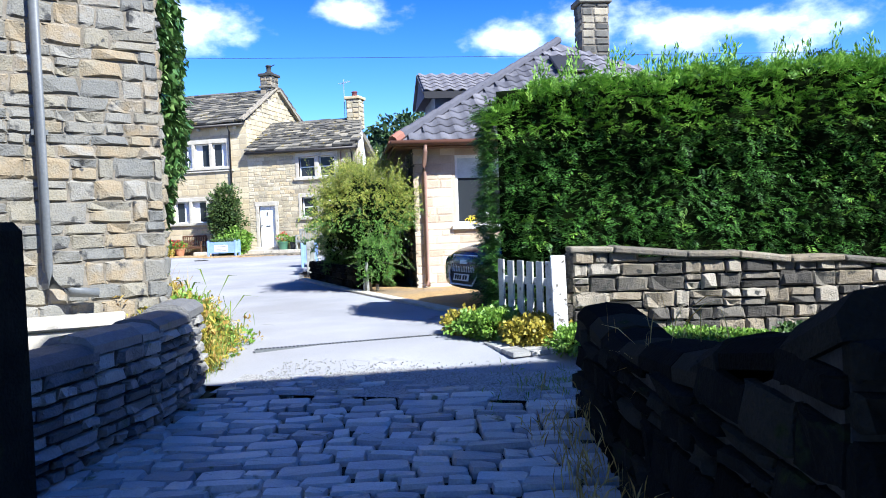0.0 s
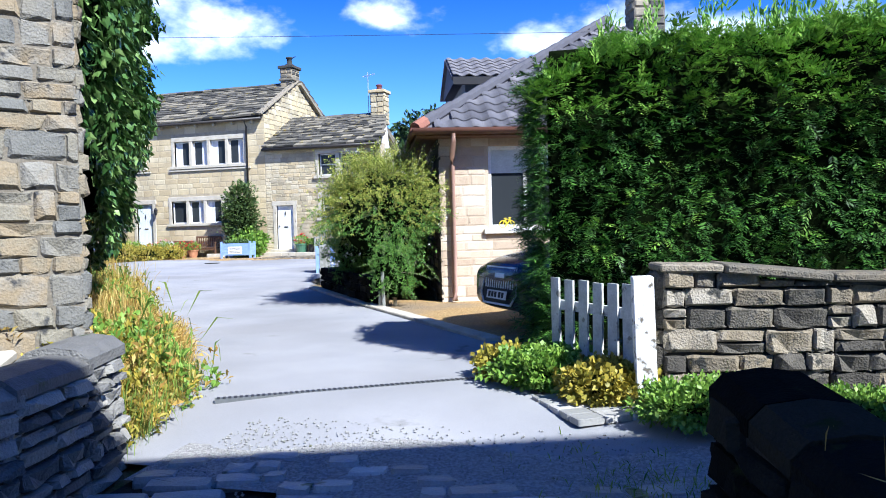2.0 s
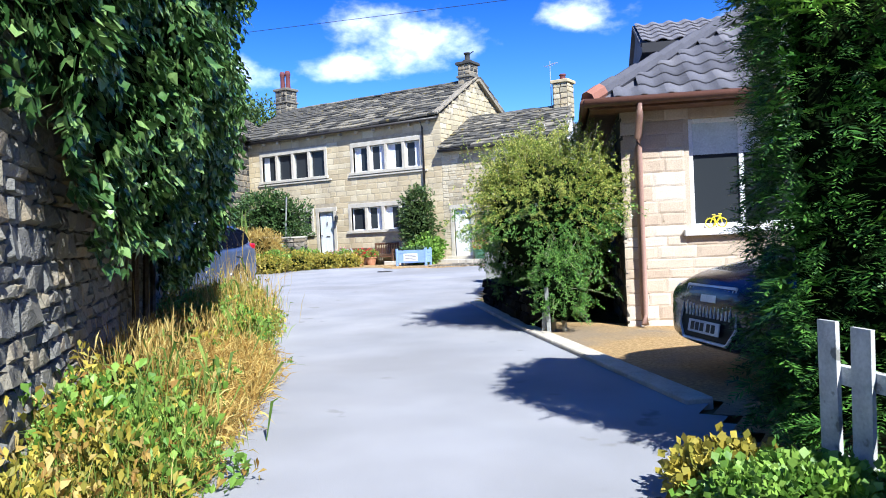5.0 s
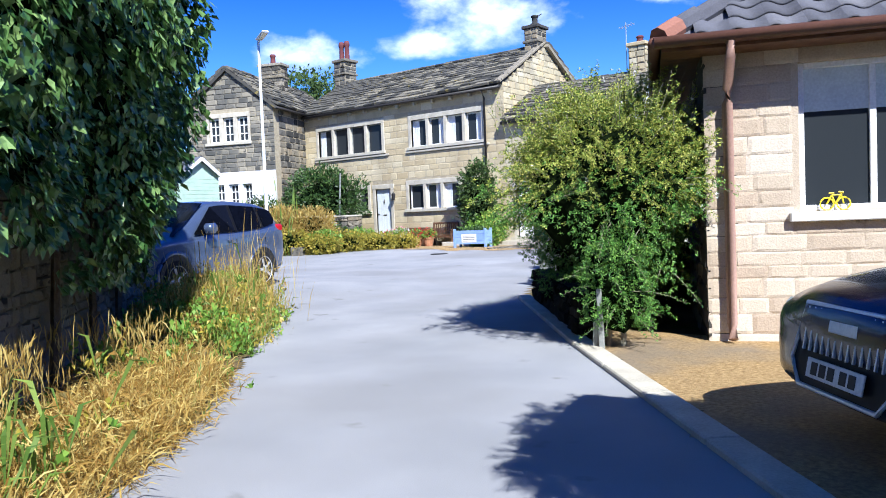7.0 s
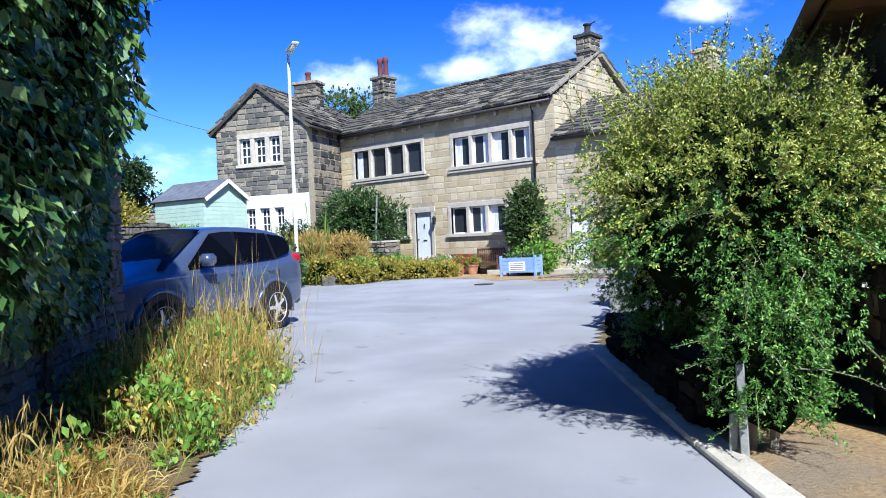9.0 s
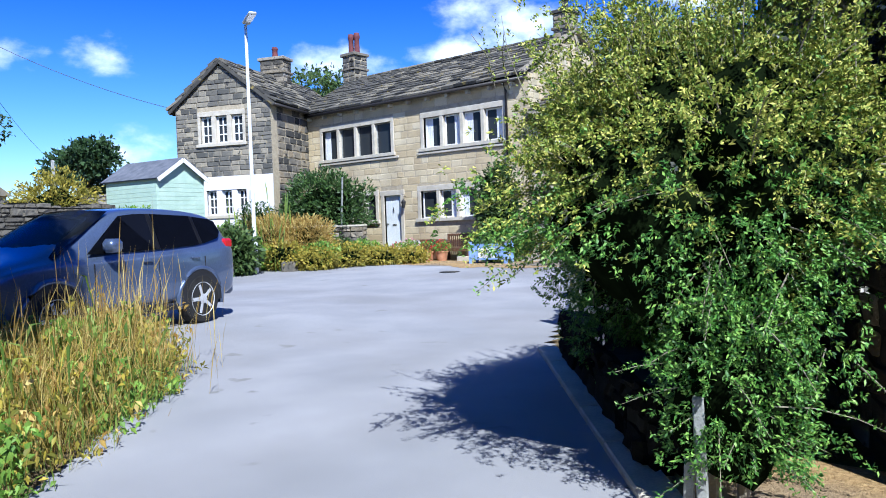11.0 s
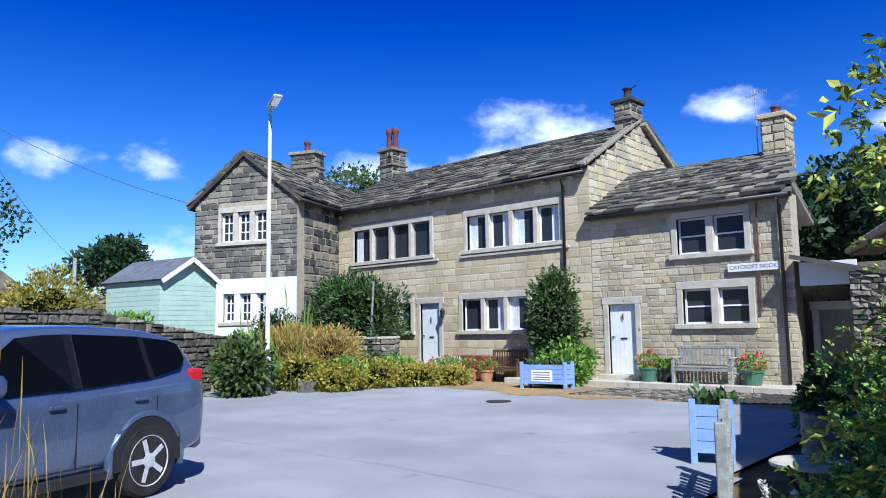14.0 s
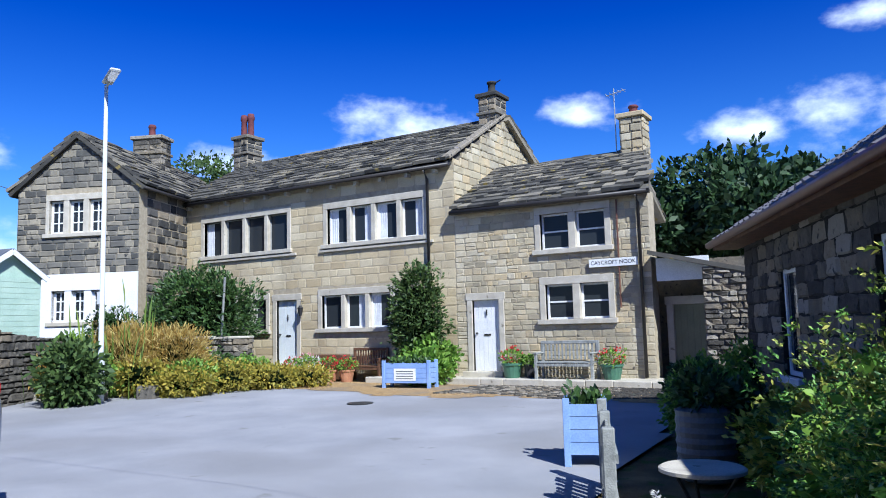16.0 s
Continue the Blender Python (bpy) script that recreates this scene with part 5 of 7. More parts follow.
tube(bm, [(GL + 0.28, -0.15, 6.34), (GL + 0.28, 3.2, 6.34)], 0.06, 8)
part("gutter", bm, M_GUTTER, gable_house, smooth=True)
chimney(gable_house, GL / 2 + 0.2, 4.0, 7.4, 9.15, 1.15, 0.7, M_WALLSTONE, [(0.0, 0)], "chimney", pot_h=0.5)

# terrace, step and cobbled apron in front of the cottages
terrace = sheet("terrace", -19.2, -9.4, 31.0, 32.7, 0.2, M_DRESSED, 0.14, "worn stone flags along the cottage fronts", "pavement", keep=lambda x, y: y > 31.5)
tk = thing("terrace_kerb", None, "long worn stone kerb edging the terrace", "kerb", kind="structure")
x = -19.2
while x < -9.4:
    w_ = rng.uniform(0.6, 1.1)
    part("kerb_stone", boxes((x, min(x + w_ - 0.01, -9.4), 31.42, 31.62, -0.1, 0.30 + rng.uniform(-0.01, 0.01)), bevel=0.015), M_DRESSED, tk)
    x += w_
sheet("apron", -21.6, -9.6, 27.8, 31.5, 0.2, M_GRAVEL, 0.006, "brown earthy cobbled apron before the terrace", "pavement", keep=lambda x, y: y > 28.75 + 0.3 * math.sin(x * 0.9) + 0.15 * math.sin(x * 3.1) - 0.02 * (x + 15))

# ---- outhouse at the end of the row ----
out_ = thing("outhouse", Matrix.Translation((-11.3, 32.95, 0)), "stone outhouse with a white fascia and an olive plank door", "outhouse")
w = part("wall_side", boxes((1.25, 2.75, -0.9, -0.5, -0.3, 2.85)), M_MORTAR, out_)
w2 = courses(1.5, 2.85, (0.08, 0.15), (0.16, 0.42), 0.014, z0=-0.1, deep=0.07, proud=0.02, top=lambda x: 2.85 - 0.25 * x)
lay(w, "stone", stones(M_WALLSTONE), [Matrix.Translation((1.25, -0.9, 0)) @ q for q in w2], 260)
part("wall_rear", boxes((-1.0, 2.75, 1.2, 1.5, -0.3, 3.2), (2.45, 2.75, -0.5, 1.2, -0.3, 2.4)), M_WALLSTONE, out_)
part("fascia", boxes((0.08, 1.3, -0.42, -0.36, 2.6, 3.15)), M_WHITE, out_)
r_ = part("roof", boxes((0, 2.95, -0.95, 1.6, 0, 0.1)), M_SLATE, out_)
r_.matrix_basis = pose(0.02, 0, 3.22, 0, 14, 0)
plank_door(out_, 0.2, 1.12, 0.22, 2.05, M_OLIVEDOOR, "olive plank door in the shade", knocker=False).matrix_basis = Matrix.Translation((0, 0.5, 0))

# ---- the bungalow ----
bung = thing("bungalow", frame_at((-3.72, 15.67), (-2.79, 16.04), 0), "buff stone bungalow with a grey tiled hipped roof", "bungalow")
BL, BD, BH = 9.0, 12.5, 2.86
BOPEN = [(0.88, 2.75, 1.2, 2.66)]
w = part("wall_front", wall_body(bmesh.new(), BL, BH, 0.3, BOPEN, -0.4), M_BUNG, bung)
lay(w, "brick", stones(M_BUNG, 0.35), courses(4.4, BH, (0.12, 0.2), (0.26, 0.6), 0.004, [(0.82, 2.81, 1.1, 2.66)], z0=-0.2, deep=0.037, proud=0.003), 300)
SOPEN = [(1.9, 2.7, 0.9, 2.3), (5.2, 6.4, 0.9, 2.4), (7.9, 8.8, 0.2, 2.3)]
# Side wall in darker stone and joints, in place of its shade.
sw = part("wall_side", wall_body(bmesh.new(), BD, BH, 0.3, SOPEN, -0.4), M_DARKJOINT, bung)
sw.matrix_basis = Matrix.Translation((0, BD, 0)) @ Matrix.Rotation(-math.pi / 2, 4, "Z")
part("wall_back", boxes((BL - 0.3, BL, 0.3, BD, -0.4, BH), (0.3, BL - 0.3, BD - 0.3, BD, -0.4, BH)), M_BUNG, bung)
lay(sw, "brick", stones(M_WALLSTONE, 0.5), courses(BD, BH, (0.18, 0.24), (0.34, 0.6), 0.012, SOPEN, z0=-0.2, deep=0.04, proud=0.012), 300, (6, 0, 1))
part("room", boxes((0.31, BL - 0.31, 2.2, 2.3, -0.3, 2.8)), M_TRIM, bung, "dark room within")


def upvc(parent, x0, x1, z0, z1, split, name="window", blind=0.0):
    bm = bmesh.new()
    t = 0.06
    for d in ((x0, x0 + t, z0, z1), (x1 - t, x1, z0, z1), (x0 + t, x1 - t, z0, z0 + t), (x0 + t, x1 - t, z1 - t, z1)):
        box(bm, d[0], d[1], 0.06, 0.13, d[2], d[3], bevel=0.006)
    for s in split:
        box(bm, s - t / 2, s + t / 2, 0.06, 0.13, z0 + t, z1 - t, bevel=0.006)
    win = part(name, bm, M_WHITE, parent)
    cuts = [x0, *split, x1]
    for a, b in zip(cuts, cuts[1:]):
        part("pane", boxes((a + t * 0.6, b - t * 0.6, 0.09, 0.1, z0 + t, z1 - t)), M_GLASS, win)
    part("sill", boxes((x0 - 0.1, x1 + 0.1, -0.09, 0.12, z0 - 0.1, z0 - 0.003), bevel=0.01), M_WHITE if name == "window" else M_DRESSED, win)
    if blind:
        part("blind", boxes((x0 + t, x1 - t, 0.082, 0.088, z1 - t - blind, z1 - t)), M_BLIND, win, "pale roller blind half down")
    return win


upvc(bung, *BOPEN[0], [1.55], blind=0.42)
for o in SOPEN:
    q = upvc(bung, *o, [])
    q.matrix_basis = sw.matrix_basis.copy()
# bicycle ornament on the window ledge
orn = thing("bicycle_ornament", bung.matrix_basis @ Matrix.Translation((1.2, 0.035, 1.2)), "small yellow bicycle ornament on the sill", "ornament")
for x in (-0.075, 0.075):
    bm = bmesh.new()
    tube(bm, [(x + 0.06 * math.cos(a * math.tau / 16), 0, 0.065 + 0.06 * math.sin(a * math.tau / 16)) for a in range(17)], 0.009, 5)
    part("wheel", bm, M_YELLOW, orn)
bm = bmesh.new()
for a, b in (((-0.075, 0.065), (-0.03, 0.15)), ((-0.03, 0.15), (0.05, 0.15)), ((0.05, 0.15), (0, 0.065)), ((0, 0.065), (-0.03, 0.15)), ((0.075, 0.065), (0.05, 0.17)), ((0.03, 0.18), (0.075, 0.175)), ((-0.055, 0.17), (-0.01, 0.17))):
    tube(bm, [(a[0], 0, a[1]), (b[0], 0, b[1])], 0.008, 5)
part("bicycle_frame", bm, M_YELLOW, orn)

OV, BR = 0.42, 6.05
half = BL / 2
hip = math.atan2(BR - 2.9, half + OV)
bm = bmesh.new()
e = [(-OV, -OV, 2.9), (BL + OV, -OV, 2.9), (BL + OV, BD + OV, 2.9), (-OV, BD + OV, 2.9), (half, half, BR), (half, BD - half, BR)]
vs = [bm.verts.new(p) for p in e]
for q in ((0, 1, 4), (1, 2, 5, 4), (2, 3, 5), (3, 0, 4, 5), (3, 2, 1, 0)):
    bm.faces.new([vs[i] for i in q])
roof = part("roof", bm, M_TILE, bung)
tb = bmesh.new()
n = 8
prof = [(-0.165 + 0.33 * i / n, 0.028 * math.sin(i / n * math.tau + 0.6)) for i in range(n + 1)]
a = [tb.verts.new((x, -0.19, z + 0.03)) for x, z in prof]
b = [tb.verts.new((x, 0.19, z)) for x, z in prof]
c = [tb.verts.new((x, -0.19, z + 0.012)) for x, z in prof]
for i in range(n):
    tb.faces.new((a[i], a[i + 1], b[i + 1], b[i]))
    tb.faces.new((c[i], c[i + 1], a[i + 1], a[i]))
tile = mesh_of("roof_tile", tb, M_TILE, True)
SL = math.hypot(half + OV, BR - 2.9)
front_m = slope_frame(-OV, -OV, 2.91, hip)
side_m = Matrix.Translation((-OV, BD + OV, 2.91)) @ Matrix.Rotation(-math.pi / 2, 4, "Z") @ Matrix.Rotation(hip, 4, "X")
pl = []
for m, ln in ((front_m, BL + 2 * OV), (side_m, BD + 2 * OV)):
    y = 0.17
    while y < SL - 0.1:
        inset = y / SL * (half + OV)
        x = 0.16
        while x < ln:
            if inset + 0.1 < x < ln - inset - 0.1:
                pl.append(m @ Matrix.Translation((x, y, 0.02)))
            x += 0.33
        y += 0.34
lay(roof, "roof_tile", [tile], pl, 300, (1.0, 1.0, 3))
bm = bmesh.new()
for k in range(15):
    p0 = Vector(e[0]).lerp(Vector(e[4]), k / 15)
    p1 = Vector(e[0]).lerp(Vector(e[4]), (k + 1.1) / 15)
    tube(bm, [p0 + Vector((0, 0, 0.03)), p1 + Vector((0, 0, 0.06))], 0.11, 8)
part("hip_tiles", bm, M_TILE, bung)
bm = bmesh.new()
p0 = Vector(e[0])
tube(bm, [p0 + Vector((0.0, 0.0, 0.03)), p0.lerp(Vector(e[4]), 0.035) + Vector((0, 0, 0.05))], 0.115, 8)
part("hip_end_tile", bm, M_REDTILE, bung)
part("soffit", boxes((-OV + 0.02, BL + OV - 0.02, -OV + 0.02, -0.01, 2.80, 2.87), (-OV + 0.02, -0.01, 0, BD + OV - 0.02, 2.80, 2.87)), M_BROWNWOOD, bung)
bm = bmesh.new()
tube(bm, [(-OV - 0.05, -OV - 0.05, 2.88), (BL + OV, -OV - 0.05, 2.88)], 0.06, 8)
tube(bm, [(-OV - 0.05, -OV - 0.05, 2.88), (-OV - 0.05, BD + OV, 2.88)], 0.06, 8)
part("gutter", bm, M_BROWNPIPE, bung, smooth=True)
bm = bmesh.new()
tube(bm, [(0.22, -OV - 0.05, 2.84), (0.22, -OV - 0.03, 2.70), (0.22, -0.12, 2.45), (0.22, -0.08, 2.3), (0.22, -0.08, 0.1), (0.22, -0.16, -0.05)], 0.05, 8)
part("downpipe", bm, M_PINKPIPE, bung, smooth=True)
part("skylight", boxes((-0.4, 0.4, -0.5, 0.5, 0.05, 0.12), bevel=0.02), M_IRON, bung).matrix_basis = front_m @ Matrix.Translation((half + 0.2, 3.9, 0.05))
# dormer
dm = part("dormer", boxes((0.9, 4.2, 4.2, 6.8, 3.4, 4.85)), M_DORMER, bung)
dm.matrix_basis = Matrix.Translation((0.2, 0.6, -0.1))
for s in (-1, 1):
    r_ = part("dormer_roof", boxes((0.55, 4.4, 0, 1.72, 0, 0.08)), M_TILE, dm)
    r_.matrix_basis = (Matrix.Translation((0, 5.5 - 1.55, 4.82)) @ Matrix.Rotation(0.45, 4, "X")) if s < 0 else (Matrix.Translation((4.95, 5.5 + 1.55, 4.82)) @ Matrix.Rotation(math.pi, 4, "Z") @ Matrix.Rotation(0.45, 4, "X"))
    lay(r_, "roof_tile", [tile], [Matrix.Translation((0.75 + 0.33 * i, 0.17 + 0.34 * k, 0.10)) for i in range(11) for k in range(5)], 0, (0, 0, 0))
bm = bmesh.new()
vs = [bm.verts.new(p) for p in ((0.62, 4.05, 4.78), (0.62, 6.95, 4.78), (0.62, 5.5, 5.46))]
bm.faces.new(vs)
bmesh.ops.solidify(bm, geom=bm.faces[:], thickness=0.05)
part("barge_board", bm, M_DORMER, dm)
part("fascia", boxes((0.58, 4.3, 3.88, 3.95, 4.7, 4.88)), M_TRIM, dm)
chimney(bung, 5.5, 4.54, 4.6, 7.2, 0.75, 0.6, M_GABLE, [(0, 0)], "chimney", bands=False, pot_h=0.3)
# kerb between road and drive
kb = thing("drive_kerb", None, "pale concrete edging between lane and drive", "kerb", kind="structure")
for (xa, ya), (xb, yb) in zip(KERB[1:3], KERB[2:4]):
    L = math.hypot(xb - xa, yb - ya)
    n = int(L / 0.9)
    for i in range(n):
        q = part("kerb_stone", boxes((0.005, L / n - 0.005, -0.11, 0.11, -0.15, 0.045), bevel=0.012), M_DRESSED, kb)
        q.matrix_basis = frame_at((xa + (xb - xa) * i / n, ya + (yb - ya) * i / n), (xb, yb), -0.1)


# ---- vehicles ----
def lofted_car(name, m, sections, paint, label, glass, wheel_x, wheel_r, track, rim_spokes=6):
    """A car pointing along +x. sections: (x, half width low, half width belt, half width roof, floor z, belt z, roof z)."""
    ob = thing(name, m, label, "car")
    bm = bmesh.new()
    rings = []
    for x, wl_, wb, wr, zf, zb, zr in sections:
        prof = [(wl_ * 0.9, zf), (wl_, zf + 0.12), (wb * 1.0, (zf + zb) * 0.55), (wb * 0.985, zb - 0.04), (wb * 0.955, zb), (wr * 1.04, zr - 0.07), (wr * 0.93, zr - 0.015), (0.0, zr + 0.012)]
        ring = [(x, y, z) for y, z in prof] + [(x, -y, z) for y, z in prof[-2::-1]]
        rings.append([bm.verts.new(p) for p in ring])
    for r0, r1 in zip(rings, rings[1:]):
        for i in range(len(r0) - 1):
            bm.faces.new((r0[i], r0[i + 1], r1[i + 1], r1[i]))
        bm.faces.new((r0[-1], r0[0], r1[0], r1[-1]))
    bm.faces.new(rings[0])
    bm.faces.new(rings[-1][::-1])
    bmesh.ops.recalc_face_normals(bm, faces=bm.faces[:])
    body = part("body", bm, paint, ob, smooth=True)
    sub = body.modifiers.new("round", "SUBSURF")
    sub.levels = sub.render_levels = 2
    for wx in wheel_x:
        for s in (-1, 1):
            y = s * track
            bm = bmesh.new()
            arch = [(wx + (wheel_r + 0.10) * math.cos(a), y * 1.045, wheel_r + (wheel_r + 0.10) * math.sin(a)) for a in [math.pi * k / 14 for k in range(-1, 16)]]
            tube(bm, arch, 0.045, 6)
            part("wheel_arch", bm, M_TRIM if paint is M_NAVY else paint, ob, smooth=True)
            # Black half disc on the body side draws the arch gap's shade.
            rim_ = [((wheel_r + 0.07) * math.cos(a), (wheel_r + 0.07) * math.sin(a)) for a in [math.pi * (k - 0.6) / 14 for k in range(0, 16)]]
            wl2 = part("wheel_well", prism(bmesh.new(), rim_, -0.03, 0.03), M_TRIM, ob)
            wl2.matrix_basis = Matrix.Translation((wx, s * (track + 0.048), wheel_r)) @ Matrix.Rotation(math.pi / 2, 4, "X")
            bm = bmesh.new()
            w_ = 0.11
            lathe(bm, [(wheel_r * 0.66, -w_), (wheel_r * 0.93, -w_), (wheel_r, -w_ * 0.7), (wheel_r, w_ * 0.7), (wheel_r * 0.93, w_), (wheel_r * 0.66, w_)], 32)
            wh = part("wheel", bm, M_TYRE, ob, "black tyre on an alloy rim", smooth=False)
            wh.matrix_basis = Matrix.Translation((wx, y * 0.97, wheel_r)) @ Matrix.Rotation(-s * math.pi / 2, 4, "X")
            bm = bmesh.new()
            lathe(bm, [(wheel_r * 0.58, 0.06), (wheel_r * 0.67, 0.115), (wheel_r * 0.69, 0.118), (wheel_r * 0.69, 0.05)], 32)
            for k in range(rim_spokes * 1):
                a = k * math.tau / rim_spokes
                box(bm, wheel_r * 0.08, wheel_r * 0.62, -0.035, 0.035, 0.085, 0.112, Matrix.Rotation(a, 4, "Z"), bevel=0.01)
            lathe(bm, [(wheel_r * 0.2, 0.08), (wheel_r * 0.2, 0.118), (wheel_r * 0.1, 0.124)], 16)
            part("rim", bm, M_ALLOY, wh)
            bm = bmesh.new()
            lathe(bm, [(wheel_r * 0.6, 0.03), (wheel_r * 0.6, 0.05)], 24)
            part("brake_disc", bm, M_TRIM, wh)
    for nm, outline, yb, mat in glass:
        for s in (-1, 1):
            bm = bmesh.new()
            vs = [bm.verts.new((x, s * yy, z)) for x, yy, z in outline]
            bm.faces.new(vs if s > 0 else vs[::-1])
            bmesh.ops.solidify(bm, geom=bm.faces[:], thickness=-0.008)
            part(nm, bm, mat, ob)
    return ob


SUVM = Matrix.Translation((-13.95, 17.32, 0.03)) @ Matrix.Rotation(radians(-72.5), 4, "Z") @ Matrix.Translation((0.6, 0, 0))
secs = [(-1.53, 0.64, 0.66, 0.46, 0.50, 0.98, 1.10), (-1.49, 0.82, 0.85, 0.58, 0.38, 1.10, 1.30), (-1.36, 0.87, 0.89, 0.62, 0.33, 1.15, 1.52), (-1.12, 0.89, 0.905, 0.645, 0.31, 1.15, 1.66), (-0.5, 0.90, 0.91, 0.67, 0.30, 1.12, 1.73), (0.3, 0.90, 0.91, 0.675, 0.30, 1.09, 1.75), (0.85, 0.90, 0.91, 0.66, 0.30, 1.07, 1.70), (1.35, 0.895, 0.905, 0.64, 0.30, 1.06, 1.43), (1.95, 0.89, 0.90, 0.67, 0.30, 1.05, 1.12), (2.5, 0.875, 0.88, 0.67, 0.30, 0.97, 1.05), (2.78, 0.80, 0.80, 0.58, 0.32, 0.82, 0.92), (2.88, 0.70, 0.68, 0.48, 0.38, 0.70, 0.80)]
yb, yr = 0.895, 0.705
sideglass = [
    ("front_side_window", [(1.45, yb - 0.015, 1.12), (0.28, yb, 1.14), (0.28, yr, 1.64), (0.50, yr, 1.635), (0.76, yr, 1.61)], 0, M_CARGLASS),
    ("rear_side_window", [(0.19, yb, 1.14), (-0.62, yb - 0.01, 1.18), (-0.60, yr, 1.61), (0.19, yr, 1.64)], 0, M_CARGLASS),
    ("quarter_window", [(-0.69, yb - 0.01, 1.19), (-1.06, yb - 0.03, 1.26), (-1.17, yb - 0.08, 1.36), (-1.14, 0.735, 1.52), (-1.02, yr, 1.565), (-0.67, yr, 1.60)], 0, M_CARGLASS),
    ("door_pillar", [(0.278, yb - 0.004, 1.14), (0.192, yb - 0.004, 1.14), (0.192, yr - 0.004, 1.64), (0.278, yr - 0.004, 1.64)], 0, M_TRIM),
    ("rear_pillar", [(-0.622, yb - 0.014, 1.18), (-0.688, yb - 0.014, 1.19), (-0.668, yr - 0.004, 1.60), (-0.602, yr - 0.004, 1.61)], 0, M_TRIM),
]
suv = lofted_car("suv", SUVM, secs, M_SUV, "slate-blue metallic five-door SUV parked by the wall", sideglass, (-0.6, 1.96), 0.365, 0.845, 5)
bm = bmesh.new()
rows_ = []
for k in range(5):
    v_ = k / 4
    rows_.append([bm.verts.new((1.93 - 1.0 * v_ - 0.07 * u * u, u * (0.79 - 0.16 * v_), 1.135 + 0.575 * v_ - 0.035 * u * u)) for u in (-1, -0.66, -0.33, 0, 0.33, 0.66, 1)])
for r0, r1 in zip(rows_, rows_[1:]):
    for i in range(6):
        bm.faces.new((r0[i], r0[i + 1], r1[i + 1], r1[i]))
bmesh.ops.solidify(bm, geom=bm.faces[:], thickness=0.012)
part("windscreen", bm, M_WINDSCREEN, suv, smooth=True)
for s in (-1, 1):
    bm = boxes((1.05, 1.28, s * 0.92 if s > 0 else -1.12, 1.12 if s > 0 else -0.92, 1.13, 1.31), bevel=0.05)
    part("door_mirror", bm, M_SUV, suv, smooth=True)
    bm = bmesh.new()
    box(bm, -1.44, -1.22, (0.76 if s > 0 else -0.862), (0.862 if s > 0 else -0.76), 1.09, 1.25, bevel=0.035)
    part("tail_light", bm, M_REDLAMP, suv, "red tail light")
    for x in (0.38, -0.58):
        bm = boxes((x, x + 0.17, (0.905 if s > 0 else -0.935), (0.935 if s > 0 else -0.905), 0.97, 1.005), bevel=0.01)
        part("door_handle", bm, M_SUV, suv)
    for x in (0.24, 1.35, -0.72):
        part("door_seam", boxes((x, x + 0.008, (0.893 if s > 0 else -0.909), (0.909 if s > 0 else -0.893), 0.42, 1.0)), M_TRIM, suv)
    part("side_skirt", boxes((-0.2, 1.55, (0.86 if s > 0 else -0.905), (0.905 if s > 0 else -0.86), 0.26, 0.36), bevel=0.02), M_TRIM, suv)
    part("headlight", boxes((2.45, 2.77, (0.60 if s > 0 else -0.83), (0.83 if s > 0 else -0.60), 0.70, 0.88), bevel=0.04), M_LENS, suv)
bm = boxes((-1.54, -1.40, -0.78, 0.78, 0.36, 0.66), bevel=0.05)
part("rear_bumper", bm, M_SUV, suv, smooth=True)

NAVYM = pose(-0.20, 13.82, -0.09, 0, 0, -140)
secs2 = [(-2.1, 0.72, 0.74, 0.5, 0.4, 0.95, 1.2), (-1.9, 0.88, 0.88, 0.6, 0.3, 0.97, 1.48), (-0.6, 0.91, 0.915, 0.64, 0.26, 0.96, 1.58), (0.3, 0.91, 0.915, 0.64, 0.26, 0.95, 1.56), (1.0, 0.91, 0.91, 0.62, 0.26, 0.95, 1.22), (1.35, 0.91, 0.91, 0.68, 0.26, 0.95, 1.03), (1.9, 0.89, 0.895, 0.66, 0.24, 0.88, 0.97), (2.2, 0.84, 0.84, 0.6, 0.24, 0.78, 0.88), (2.3, 0.74, 0.72, 0.52, 0.28, 0.66, 0.76)]
navy = lofted_car("hatchback_car", NAVYM, secs2, M_NAVY, "dark navy car parked nose-out on the gravel drive", [("side_window", [(0.75, 0.9, 1.0), (-0.9, 0.9, 1.02), (-0.9, 0.72, 1.48), (0.15, 0.72, 1.47)], 0, M_CARGLASS)], (-1.35, 1.3), 0.345, 0.83, 5)
nose = Matrix.Translation((2.335, 0, 0.34)) @ Matrix.Rotation(-0.2, 4, "Y")
gp = [(-0.36, 0.0), (0.36, 0.0), (0.47, 0.14), (0.40, 0.47), (-0.40, 0.47), (-0.47, 0.14)]
bm = bmesh.new()
bm.faces.new([bm.verts.new(nose @ Vector((0.0, y, z))) for y, z in gp])
bmesh.ops.solidify(bm, geom=bm.faces[:], thickness=0.06)
bmesh.ops.recalc_face_normals(bm, faces=bm.faces[:])
gr = part("grille", bm, M_TRIM, navy)
bm = bmesh.new()
tube(bm, [nose @ Vector((0.005, y, z)) for y, z in gp + gp[:1]], 0.014, 6)
part("grille_surround", bm, M_ALLOY, gr, "thin silver grille surround")
for i in range(13):
    y = -0.36 + 0.06 * i
    part("grille_bar", boxes((0.002, 0.016, y - 0.006, y + 0.006, 0.2, 0.45)), M_ALLOY, gr).matrix_basis = nose
pt = part("number_plate", boxes((0.02, 0.032, -0.26, 0.26, 0.06, 0.17), bevel=0.003), M_PLATE, navy, "pale number plate")
pt.matrix_basis = nose
